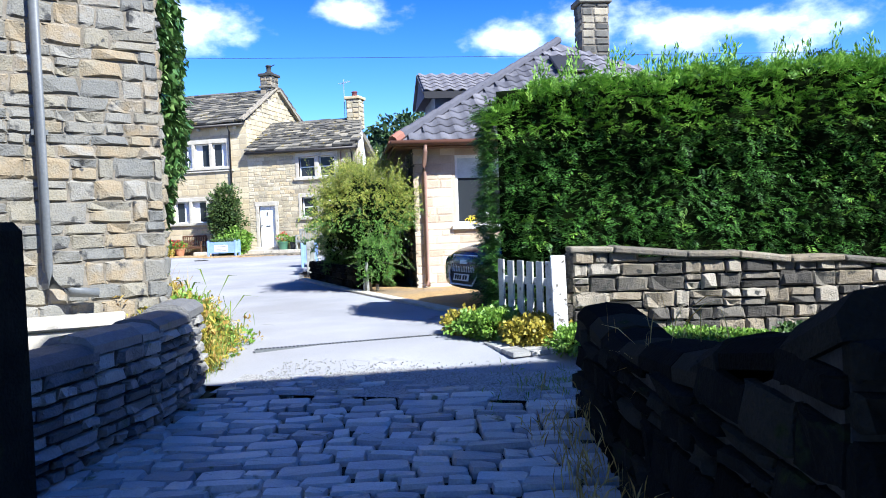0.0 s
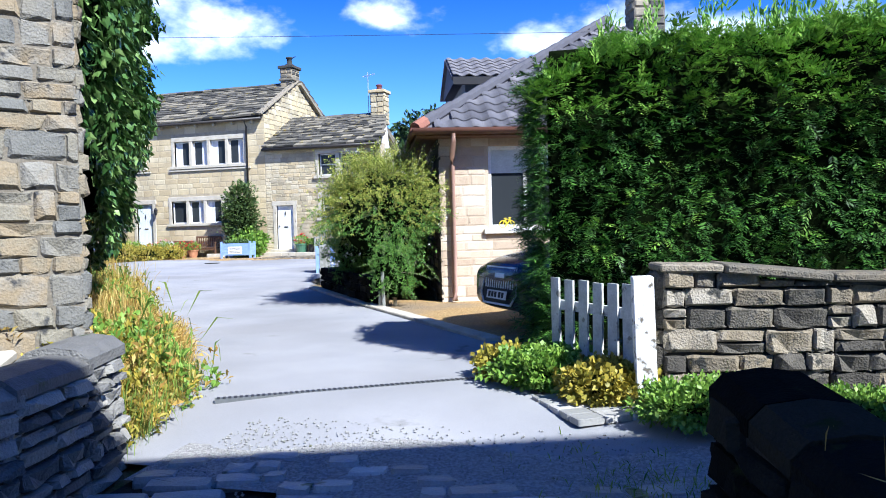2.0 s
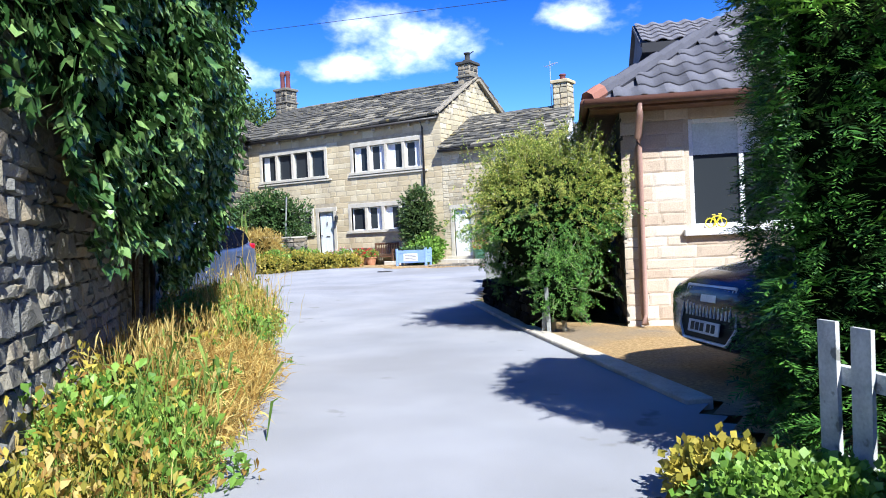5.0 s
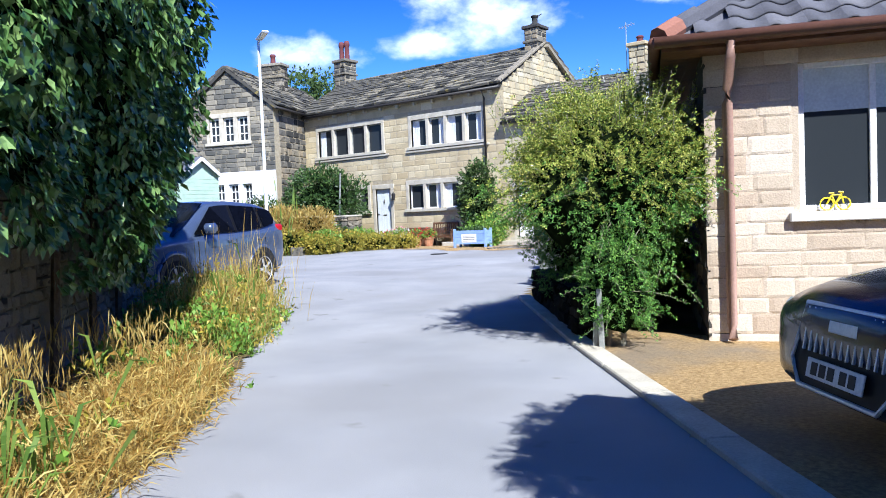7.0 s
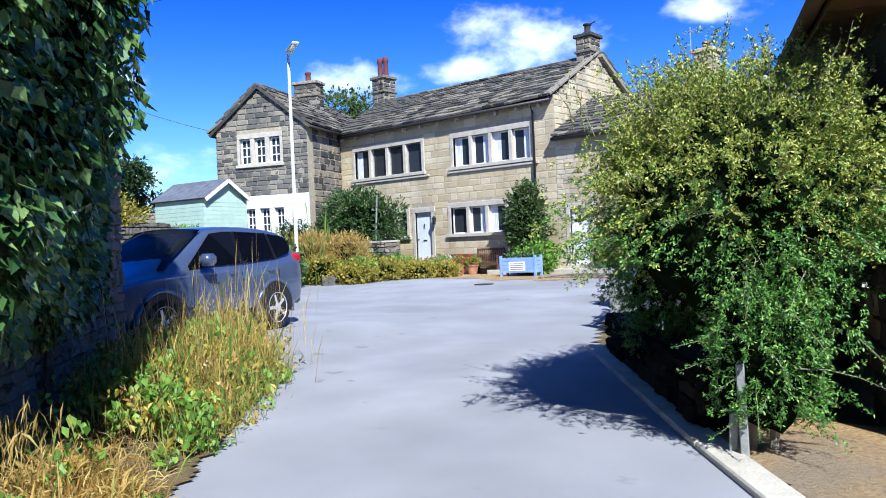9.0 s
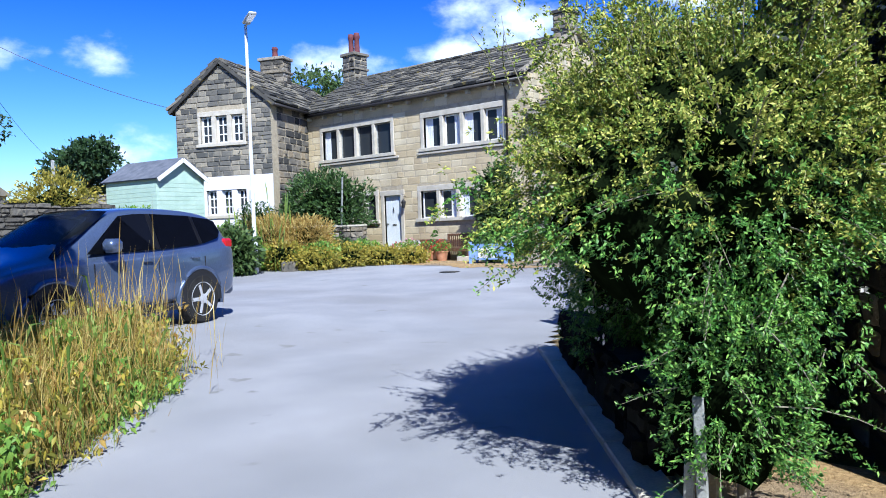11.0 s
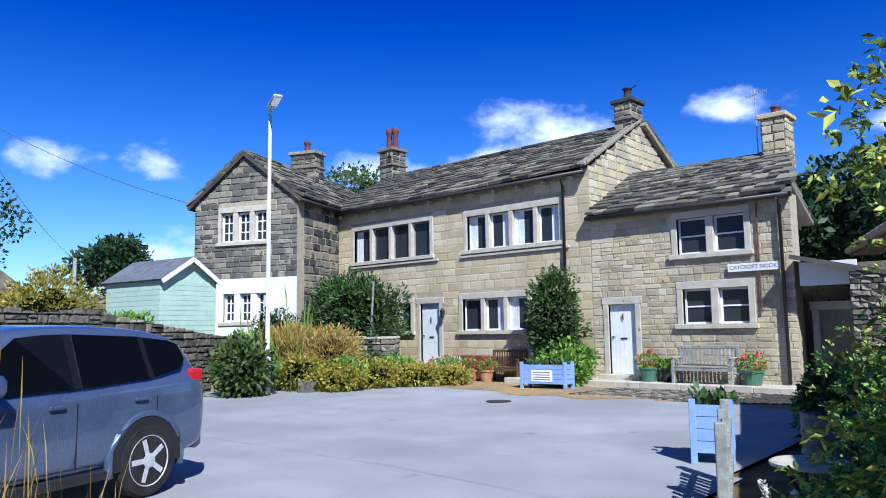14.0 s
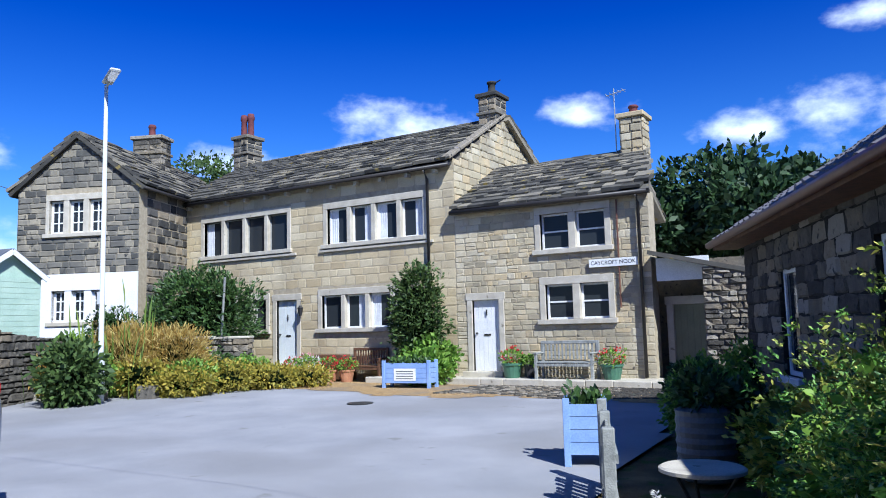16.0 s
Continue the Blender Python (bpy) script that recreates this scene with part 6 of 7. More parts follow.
for y0, y1 in ((-0.21, -0.15), (-0.13, -0.07), (-0.05, 0.01), (0.06, 0.12), (0.14, 0.20)):
    part("plate_mark", boxes((0.0325, 0.035, y0, y1, 0.08, 0.15)), M_INK, pt)
bd = part("badge", boxes((0.012, 0.026, -0.13, 0.13, 0.33, 0.40), bevel=0.006), M_ALLOY, navy, "plain chrome badge")
bd.matrix_basis = nose
for s in (-1, 1):
    bm = boxes((1.88, 2.19, (0.50 if s > 0 else -0.80), (0.80 if s > 0 else -0.50), 0.69, 0.79), bevel=0.03)
    part("headlight", bm, M_LENS, navy, "clear headlight")
    bm = bmesh.new()
    bmesh.ops.create_cone(bm, cap_ends=True, segments=16, radius1=0.06, radius2=0.06, depth=0.05)
    fl_ = part("fog_lamp", bm, M_LENS, navy)
    fl_.matrix_basis = Matrix.Translation((2.2, s * 0.58, 0.42)) @ Matrix.Rotation(math.pi / 2, 4, "Y")
    part("air_intake", boxes((2.12, 2.21, (0.48 if s > 0 else -0.70), (0.70 if s > 0 else -0.48), 0.33, 0.5), bevel=0.03), M_TRIM, navy)

# ---- shed, lamp and poles ----
SW = 2.65
shed = thing("garden_shed", frame_at((-28.4, 23.8), (-25.77, 24.15), 0.9), "sage-green boarded shed with a felt roof", "shed")
part("body", boxes((0.0, SW, 0.02, 1.9, 0, 2.35)), M_SAGE, shed)
bm = bmesh.new()
vs = [bm.verts.new(p) for p in ((SW, 0.02, 2.35), (SW, 1.9, 2.35), (SW, 0.96, 2.98), (0.0, 0.02, 2.35), (0.0, 1.9, 2.35), (0.0, 0.96, 2.98))]
for q in ((0, 1, 2), (5, 4, 3), (0, 2, 5, 3), (2, 1, 4, 5)):
    bm.faces.new([vs[i] for i in q])
part("gable", bm, M_SAGE, shed)
for i in range(16):
    z = 0.02 + i * 0.145
    part("board", boxes((-0.01, SW + 0.01, -0.012, 0.02, z, z + 0.138)), M_SAGE, shed)
    q = part("board", boxes((SW, SW + 0.025, 0.0, 1.92, z, z + 0.138)), M_SAGE, shed)
for s in (-1, 1):
    r_ = part("roof_sheet", boxes((-0.15, SW + 0.2, 0, 1.27, 0, 0.05)), M_FELT, shed)
    ang = math.atan2(0.63, 0.94)
    r_.matrix_basis = (Matrix.Translation((0, -0.1, 2.30)) @ Matrix.Rotation(ang, 4, "X")) if s < 0 else (Matrix.Translation((SW + 0.05, 2.02, 2.30)) @ Matrix.Rotation(math.pi, 4, "Z") @ Matrix.Rotation(ang, 4, "X"))
    b_ = part("barge_board", boxes((SW + 0.17, SW + 0.21, 0, 1.26, -0.1, 0.03)) if s < 0 else boxes((-0.16, -0.12, 0, 1.26, -0.1, 0.03)), M_WHITE, shed)
    b_.matrix_basis = r_.matrix_basis.copy()

lamp = thing("street_lamp", pose(-22.75, 25.68, 0.0), "pale grey street lamp with a flat lantern head", "street lamp")
bm = bmesh.new()
lathe(bm, [(0.09, 0), (0.09, 1.2), (0.062, 1.25), (0.045, 7.85)], 12)
part("pole", bm, M_LAMPGREY, lamp, smooth=True)
bm = bmesh.new()
tube(bm, [(0, 0, 7.8), (0.12, -0.02, 7.88)], 0.03, 6)
part("bracket", bm, M_LAMPGREY, lamp)
bm = boxes((0.05, 0.85, -0.13, 0.13, 0, 0.09), bevel=0.035)
hd = part("lantern", bm, M_LAMPGREY, lamp)
hd.matrix_basis = pose(0.0, 0, 7.84, 0, -10, -20)
part("lens", boxes((0.3, 0.8, -0.1, 0.1, -0.012, -0.002)), M_LENS, lamp).matrix_basis = hd.matrix_basis.copy()
part("number_plate", boxes((-0.06, 0.06, -0.1, -0.09, 2.4, 2.7)), M_PLATE, lamp)


def pole(x, y, h, name="telegraph_pole", arms=True):
    ob = thing(name, pose(x, y, 0.3), "weathered wooden pole carrying wires", "pole")
    bm = bmesh.new()
    lathe(bm, [(0.16, -0.6), (0.15, 1), (0.1, h)], 10)
    part("shaft", bm, M_GREYWOOD, ob, smooth=True)
    if arms:
        part("cross_arm", boxes((-0.5, 0.5, -0.06, 0.06, h - 0.7, h - 0.58)), M_GREYWOOD, ob)
        for x_ in (-0.4, 0.4):
            bm = bmesh.new()
            lathe(bm, [(0.04, h - 0.58), (0.05, h - 0.5), (0.03, h - 0.42)], 8, (x_, 0, 0))
            part("insulator", bm, M_WHITE, ob)
    return ob


pole(-37.4, 22.2, 10.3)
pole(-51.5, 31.9, 6.0, arms=False)


def wire(name, pts, r=0.012):
    bm = bmesh.new()
    a, b = Vector(pts[0]), Vector(pts[1])
    sagv = pts[2]
    tube(bm, [a.lerp(b, k / 16) - Vector((0, 0, sagv * 4 * (k / 16) * (1 - k / 16))) for k in range(17)], r, 5)
    return solid(name, bm, M_IRON, "thin black overhead cable", "cable")


wire("cable", [(-37.4, 22.2, 10.2), (-31.0, 29.0, 6.4), 0.4])
wire("cable", [(-51.5, 31.9, 6.2), (-37.4, 22.2, 9.9), 0.5])
wire("cable", [(-16.0, 17.1, 6.05), (8.0, 18.3, 4.35), 0.06], 0.005)

# ---- the house behind the start, which shades the cobbles ----
bh = thing("lane_house", Matrix.Translation((1.72, -8.84, -0.6)), "plain dark stone house closing the lane behind", "house")
part("wall", boxes((0, 17.0, 0, 11.3, 0, 7.5)), M_COTTAGE, bh)
bm = bmesh.new()
vs = [bm.verts.new(p) for p in ((-0.2, -0.2, 7.5), (17.2, -0.2, 7.5), (17.2, 11.4, 7.5), (-0.2, 11.4, 7.5), (8.5, -0.2, 10.9), (8.5, 11.4, 10.9))]
for q in ((3, 2, 1, 0), (0, 1, 4), (2, 3, 5), (1, 2, 5, 4), (3, 0, 4, 5)):
    bm.faces.new([vs[i] for i in q])
part("roof", bm, M_SLATE, bh)


# ---- the big flowering shrub by the bungalow ----
rose = thing("rambling_shrub", Matrix.Translation((-4.52, 15.0, -0.1)), "big untidy yellow-green shrub with arching sprays", "shrub")
CROWNS = [((-0.16, 0.38, 1.62), (1.1, 0.95, 0.98)), ((-0.62, 1.32, 1.55), (0.97, 0.98, 1.02)), ((-1.27, 2.3, 1.05), (0.82, 0.92, 0.85)), ((-0.32, 0.85, 1.95), (0.98, 0.95, 0.72)), ((0.12, -0.08, 0.6), (0.36, 0.3, 0.62))]
allp, alln = [], []
for k, (c, r_) in enumerate(CROWNS):
    core("inner_foliage", c, r_, rose, 0.7 if k < 4 else 0.72, seed=k)
    p, nn = blob_points(6200 if k < 4 else 1100, c, r_, 60 + k, 0.34, 0.72)
    allp.append(p)
    alln.append(nn)
allp, alln = np.concatenate(allp), np.concatenate(alln)
near_post = ((np.hypot(allp[:, 0] - 0.1, allp[:, 1] + 0.05) < 0.6) & (allp[:, 0] > -0.22)) | (allp[:, 1] > 1.5)
# Low leaves thinned so the black shells show as shade beneath.
keep = (allp[:, 2] > 0.25) & ((allp[:, 2] > 1.25) | near_post | (np.random.default_rng(9).random(len(allp)) < 0.03))
allp, alln = allp[keep], alln[keep]
g = np.random.default_rng(5)
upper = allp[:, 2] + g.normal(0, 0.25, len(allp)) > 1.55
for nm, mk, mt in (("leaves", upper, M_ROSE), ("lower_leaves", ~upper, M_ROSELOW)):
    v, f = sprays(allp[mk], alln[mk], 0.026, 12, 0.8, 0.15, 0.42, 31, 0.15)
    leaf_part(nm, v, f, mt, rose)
# arching canes with small leaves along them
bm = bmesh.new()
cane_p, cane_n = {0: [], 1: []}, {0: [], 1: []}
for i in range(2700):
    j = g.integers(0, len(allp))
    p, nn = Vector(allp[j]), Vector(alln[j])
    if p.z < 1.3 and g.random() < 0.92 and not (p.x > -0.05 and p.y < 0.3 or p.y > 1.5):
        continue
    high = p.z > 1.75
    d = (nn + Vector((g.normal(0, 0.35), g.normal(0, 0.35), 0.55 if high else 0.05))).normalized()
    L = g.uniform(0.08, 0.30) * (1.0 if high else 1.1)
    fall = Vector((0, 0, -L * (0.15 if p.z > 2.2 else 0.5)))
    root = p - d * 0.2
    tip = p + d * L
    if (p.y < 1.4 and tip.x < -1.25) or (p.y < 2.0 and tip.x < -1.5) or tip.x < -2.0:
        continue
    pts_ = [root + d * (L + 0.2) * t_ + fall * t_ * t_ for t_ in (0, 0.35, 0.7, 1.0)]
    if i % 2 == 0:
        tube(bm, pts_, 0.004, 4, 0.35)
    which = 0 if p.z + g.normal(0, 0.2) > 1.55 else 1
    for t_ in np.linspace(0.25, 1, 13):
        cane_p[which].append(tuple(root + d * (L + 0.2) * t_ + fall * t_ * t_))
        cane_n[which].append((d.x * 0.6, d.y * 0.6, d.z * 0.6))
for i in range(60):
    x, y = g.uniform(-1.3, 0.6), g.uniform(-0.2, 1.9)
    h = g.uniform(0.25, 0.6)
    lean = Vector((g.normal(0, 0.16), g.normal(0, 0.16), h))
    root = Vector((x, y, 2.25))
    tube(bm, [root, root + lean * 0.55, root + lean + Vector((g.normal(0, 0.06), 0, 0))], 0.004, 4, 0.4)
    for t_ in np.linspace(0.15, 1, 9):
        cane_p[0].append(tuple(root + lean * t_))
        cane_n[0].append((0, 0, 0.6))
for a in ((0.0, 0.0, 1.1), (0.12, 0.08, 1.3), (-0.6, 1.3, 1.4), (-1.2, 2.3, 1.3)):
    tube(bm, [(a[0], a[1], -0.1), (a[0] + 0.03, a[1], a[2] * 0.5), (a[0] - 0.1, a[1] + 0.1, a[2])], 0.035, 6, 0.6)
part("branch_work", bm, M_TWIG, rose, "pale bare twigs and stems", kind="stuff")
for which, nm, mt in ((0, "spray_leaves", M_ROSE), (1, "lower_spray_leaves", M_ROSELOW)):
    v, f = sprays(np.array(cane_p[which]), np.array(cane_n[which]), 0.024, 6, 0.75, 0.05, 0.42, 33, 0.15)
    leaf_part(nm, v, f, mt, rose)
p, nn = blob_points(70, (-0.2, 1.0, 1.7), (1.15, 1.4, 1.1), 77, inner=0.97)
v, f = sprays(p, nn, 0.03, 6, 1.0, 0, 0.8, 3)
leaf_part("blossom", v, f, M_BLOSSOM, rose, "small white flowers")
# short weathered posts and a low wall under the shrub
for k, (x, y, h) in enumerate(((-4.56, 14.78, 0.5), (-4.47, 14.74, 0.62))):
    solid("marker_post", boxes((-0.026, 0.026, -0.026, 0.026, -0.1, h), bevel=0.006), M_GREYWOOD, "short weathered wooden post at the kerb", "post", "posts under the shrub", m=pose(x, y, -0.1, 2, 3 - 4 * k, 15))
rubble_wall("shrub_wall", (-4.75, 15.45), (-7.1, 18.55), 0.5, 0.3, M_MOSSY_SHADE, "low stone wall under the shrub, the shrub's shade in its colour", (0.12, 0.2), (0.2, 0.45), z=-0.1, both=True)


# ---- verge of weeds and dry grass ----
def tufts(name, label, spots, size, mat, blades, width, seed, up=1.2, spread=0.45, category="grass", droop=0.25, jitter=0.45):
    ob = thing(name, None, label, category, kind="stuff")
    p = np.array(spots)
    nn = np.zeros_like(p)
    nn[:, 2] = 1.0
    v, f = sprays(p, nn, size, blades, spread, droop, width, seed, up, jitter)
    v[:, 2] = np.maximum(v[:, 2], -0.6)
    leaf_part("blades", v, f, mat, ob)
    return ob


def barn_line(y):
    k = (y - B1[1]) / (B2[1] - B1[1])
    return B1[0] + (B2[0] - B1[0]) * k


g = np.random.default_rng(42)
dry, green, herb, mat_ = [], [], [], []
while len(dry) < 900:
    y = g.uniform(7.0, 15.6)
    edge = verge_x(y)
    inner = barn_line(min(y, 14.2)) + 0.1 if y > 7.45 else edge - 0.9
    if edge - inner < 0.1:
        continue
    x = g.uniform(inner, edge)
    z = ground(x, y) - 0.04 + 0.22 * min(1, (edge - x) / 0.5)
    k = noise.noise(Vector((x * 0.9, y * 0.9, 0)))
    if 8.8 < y < 12.7 and g.random() < 0.97:
        mat_.append((x, y, z - 0.06))
        continue
    (dry if k > -0.15 or g.random() < 0.3 else green).append((x, y, z))
    if k <= 0.1:
        for _ in range(3):
            herb.append((x + g.normal(0, 0.12), y + g.normal(0, 0.12), z + abs(g.normal(0, 0.16)) * min(1, (edge - x) / 0.4 + 0.2)))
    if edge - x < 0.45:
        green.append((x, y, z))
gold = []
while len(gold) < 340:
    y = g.uniform(13.0, 14.9)
    edge = verge_x(y)
    x = edge - 0.5 - abs(g.normal(0.0, 0.28))
    gold.append((x, y, ground(x, y) - 0.04))
litter = []
while len(litter) < 2600:
    y = g.uniform(8.2, 12.0)
    edge = verge_x(y)
    x = edge - g.uniform(0.0, 1.1)
    if x > barn_line(y) + 0.05:
        litter.append((x, y, ground(x, y) + 0.02 + 0.1 * min(1, (edge - x) / 0.5)))
tufts("straw_litter", "flattened golden straw and dead stems on the verge", litter, 0.17, M_RUST, 9, 0.05, 46, 0.12, 1.1, "grass", 0.25)
tufts("bleached_straw", "pale bleached straw lying over the verge", litter[::3] + mat_[::2], 0.17, M_STRAW, 9, 0.035, 48, 0.1, 1.1, "grass", 0.3)
tufts("creeping_weeds", "low creeping green weeds in the straw", [q for q in mat_ if noise.noise(Vector((q[0] * 1.7, q[1] * 1.7, 4.0))) > 0.18], 0.06, M_LIME, 12, 0.5, 49, 0.7, 0.9, "weeds")
tufts("golden_grass", "tall golden grass clump at the end of the verge", gold[::2], 0.55, M_STRAW, 44, 0.008, 45, 1.2, 0.42)
tufts("sedge", "yellow-green grass among the golden clump", gold[1::2], 0.45, M_OLIVE, 40, 0.012, 47, 1.1, 0.45)
tufts("dry_grass", "tall straw-coloured dry grass on the verge", dry[::2], 0.24, M_STRAW, 16, 0.014, 1, 1.2, 0.55)
tufts("green_grass", "green grass blades along the verge", green, 0.26, M_GRASS, 9, 0.03, 2, 1.4, 0.5)
tufts("verge_weeds", "low leafy green weeds on the verge", herb, 0.075, M_LIME, 10, 0.5, 3, 0.7, 0.8, "weeds")
low_dry = [(x + g.normal(0, 0.12), y + g.normal(0, 0.12), z + abs(g.normal(0, 0.2))) for x, y, z in dry for _ in range(2)]
tufts("ochre_weeds", "ochre and rust coloured withered weeds on the verge", low_dry[::4], 0.075, M_RUST, 9, 0.35, 44, 0.7, 0.8, "weeds")
tufts("withered_weeds", "withered yellow-green weeds on the verge", low_dry[1::2] + low_dry[2::4], 0.07, M_OLIVE, 9, 0.35, 4, 0.7, 0.8, "weeds")
for k, (x, y, h) in enumerate(((-5.2, 9.45, 0.5), (-4.85, 8.9, 0.36), (-8.7, 13.2, 0.5), (-4.3, 8.1, 0.3), (-9.6, 14.3, 0.55))):
    tufts("strap_leaf_clump", "clump of long arching green strap leaves", [(x + g.normal(0, 0.12), y + g.normal(0, 0.12), -0.02) for _ in range(26)], h * 1.1, M_GRASS, 8, 0.04, 50 + k, 1.1, 0.5, "plant", 0.45)
for k, (x, y, n_) in enumerate(((-5.6, 9.75, 13), (-5.0, 9.2, 10), (-8.6, 13.3, 60), (-10.4, 15.1, 60), (-6.6, 11.0, 9), (-9.5, 14.2, 60))):
    stalks = [(x - 0.25 + g.normal(0, 0.18), y + g.normal(0, 0.22), 0.0) for _ in range(n_)]
    tufts("seeding_grass", "tall feathery seeding grass heads", stalks, 0.55 if y < 14 else 0.75, M_STRAW, 7 if n_ > 20 else 3, 0.010, 70 + k, 2.2, 0.35)
    if n_ < 20:
        heads = [(q[0] + g.normal(0, 0.08), q[1] + g.normal(0, 0.08), 0.42 + g.normal(0, 0.06)) for q in stalks for _ in range(3)]
        tufts("dead_flower_heads", "feathery brown dead flower heads on bare stalks", heads, 0.15, M_STRAW, 14, 0.06, 170 + k, 1.0, 0.45)
shrub("verge_bush", -9.9, 14.2, 0.0, 0.45, 0.45, 0.3, M_LIME, "leafy green bush beside the dry grass", leaf=0.06, count=700, seed=82)

# plants at the foot of the fence, wall and hedge
shrub("lady_mantle", -0.85, 9.2, -0.1, 0.5, 0.35, 0.15, M_LIME, "low bright green leafy plants under the fence", "plant", 0.045, 1700, 5, seed=3, width=0.8)
shrub("lady_mantle", -0.33, 8.75, -0.1, 0.35, 0.3, 0.14, M_OLIVE, "low yellow-green leafy plants by the post", "plant", 0.055, 800, 5, seed=4, width=0.7)
shrub("lady_mantle", -1.25, 9.5, -0.1, 0.3, 0.25, 0.12, M_OLIVE, "low yellowing weeds at the hedge's foot", "plant", 0.055, 500, 5, seed=5, width=0.7)
shrub("wall_weeds", 0.35, 8.2, -0.1, 0.45, 0.28, 0.14, M_LIME, "bright green weeds at the wall's foot", "weeds", 0.038, 1500, 5, seed=6, width=0.6)
shrub("wall_weeds", 1.35, 8.35, -0.15, 0.75, 0.3, 0.13, M_LIME, "bright green weeds behind the lane wall", "weeds", 0.038, 1900, 5, seed=7, width=0.6)
shrub("wall_weeds", 2.6, 8.4, -0.15, 0.7, 0.3, 0.15, M_SHRUB, "dark leafy weeds behind the lane wall", "weeds", 0.055, 900, 5, seed=8, width=0.6)
tufts("lane_grass", "dry tufts of grass at the wall's foot", [(0.15 + g.normal(0, 0.1) + 0.33 * k / 40, 6.3 - 1.6 * k / 40, -0.28) for k in range(60)], 0.2, M_STRAW, 7, 0.04, 12, 1.2, 0.6)
tufts("lane_moss", "green tufts between lane and wall", [(-0.1 + g.normal(0, 0.25), 7.2 + g.normal(0, 0.35), -0.22) for k in range(70)], 0.09, M_GRASS, 6, 0.08, 13, 1.0, 0.7)
tufts("wall_top_grass", "dry grass stems on the broken wall", [(0.9 + g.normal(0, 0.12), 5.0 + g.normal(0, 0.5), 0.42) for k in range(14)], 0.28, M_STRAW, 4, 0.02, 14, 0.6, 0.9)


# ---- garden in front of the cottages ----
BED = [(-27.2, 26.2, 0.5, M_STRAW), (-26.2, 26.2, 0.35, M_OLIVE), (-24.9, 26.0, 0.4, M_OLIVE), (-23.9, 26.3, 0.55, M_LIME), (-22.9, 26.9, 0.5, M_OLIVE), (-22.0, 27.6, 0.45, M_LIME), (-21.4, 28.4, 0.4, M_OLIVE), (-20.7, 29.2, 0.35, M_OLIVE), (-20.2, 30.0, 0.3, M_OLIVE), (-22.8, 28.4, 0.55, M_LIME), (-23.8, 27.6, 0.7, M_OLIVE), (-21.8, 29.6, 0.45, M_LIME), (-24.9, 27.3, 0.8, M_OLIVE), (-23.0, 29.4, 0.5, M_SHRUB)]
for k, (x, y, h, mt) in enumerate(BED):
    nm = {M_STRAW.name: "russet", M_OLIVE.name: "yellow-green", M_LIME.name: "bright green", M_SHRUB.name: "dark green"}[mt.name]
    shrub("bedding_plant", x, y, 0.08, 0.8, 0.62, h * 0.95, mt, nm + " mounded perennial in the cottage bed", "plant", 0.1, 420, 4, "bedding plants before the cottage", 200 + k, width=0.5)
big = shrub("rounded_evergreen", -25.0, 30.6, 0.7, 2.2, 1.1, 1.45, M_SHRUB, "big dark rounded evergreen before the cottage", "shrub", 0.16, 1700, 6, seed=301, width=0.35, up=0.5)
shrub("garden_bush", -23.15, 25.2, 0.02, 0.72, 0.6, 0.72, M_TREE, "dark leafy bush beside the lamp", "shrub", 0.2, 380, 5, seed=302, width=0.5)
shrub("garden_bush", -23.0, 28.0, 0.3, 1.0, 0.8, 0.75, M_STRAW, "russet dried flower clump in the bed", "shrub", 0.16, 900, 7, seed=303, width=0.16, up=0.9)
shrub("garden_bush", -23.9, 27.2, 0.15, 1.0, 0.7, 0.85, M_STRAW, "tall russet grasses beside the reeds", "shrub", 0.2, 900, 7, seed=313, width=0.1, up=1.4)
shrub("garden_bush", -25.6, 26.0, 0.1, 0.8, 0.6, 0.55, M_RUST, "rust-coloured low bush at the bed's edge", "shrub", 0.14, 600, 5, seed=314, width=0.3)
shrub("garden_bush", -21.9, 27.3, 0.05, 0.9, 0.6, 0.36, M_OLIVE, "golden low mound spilling to the lane", "plant", 0.1, 800, 5, seed=315, width=0.5)
shrub("garden_bush", -26.9, 27.6, 0.6, 0.6, 0.6, 0.5, M_LIME, "light green bush on the garden bank", "shrub", 0.14, 500, 5, seed=304)
shrub("white_blossom_bush", -26.4, 28.6, 0.9, 0.9, 0.7, 0.75, M_SHRUB, "bush with white blossom before the whitewashed wall", "shrub", 0.12, 450, 5, seed=305, flowers=(M_BLOSSOM, 60, 0.09))
tufts("reed_clump", "tall upright green reeds in the bed", [(-23.7 + g.normal(0, 0.18), 26.9 + g.normal(0, 0.15), 0.1) for _ in range(50)], 1.5, M_GRASS, 4, 0.03, 91, 2.6, 0.25, "plant")
# edging stones of the bed
for k, (x, y, w_) in enumerate(((-25.6, 25.55, 0.9), (-24.4, 25.75, 0.7), (-23.5, 26.0, 0.6), (-22.3, 26.7, 0.5))):
    solid("edging_stone", boxes((-w_ / 2, w_ / 2, -0.2, 0.2, -0.05, 0.32), bevel=0.05), M_WALLSTONE, "rough sandstone block edging the bed", "stone", "edging stones", m=pose(x, y, ground(x, y), 0, 0, 25))
# climbing shrub between the cottages
clim = shrub("climbing_shrub", -17.75, 31.95, 0.2, 0.78, 0.42, 1.6, M_TREE, "climbing shrub trained up the cottage wall", "shrub", 0.13, 1300, 5, seed=310)
shrub("climbing_shrub", -17.3, 31.8, 0.25, 0.8, 0.45, 0.5, M_LIME, "lush bright green plant at the wall's foot", "plant", 0.16, 420, 5, seed=311, width=0.6)
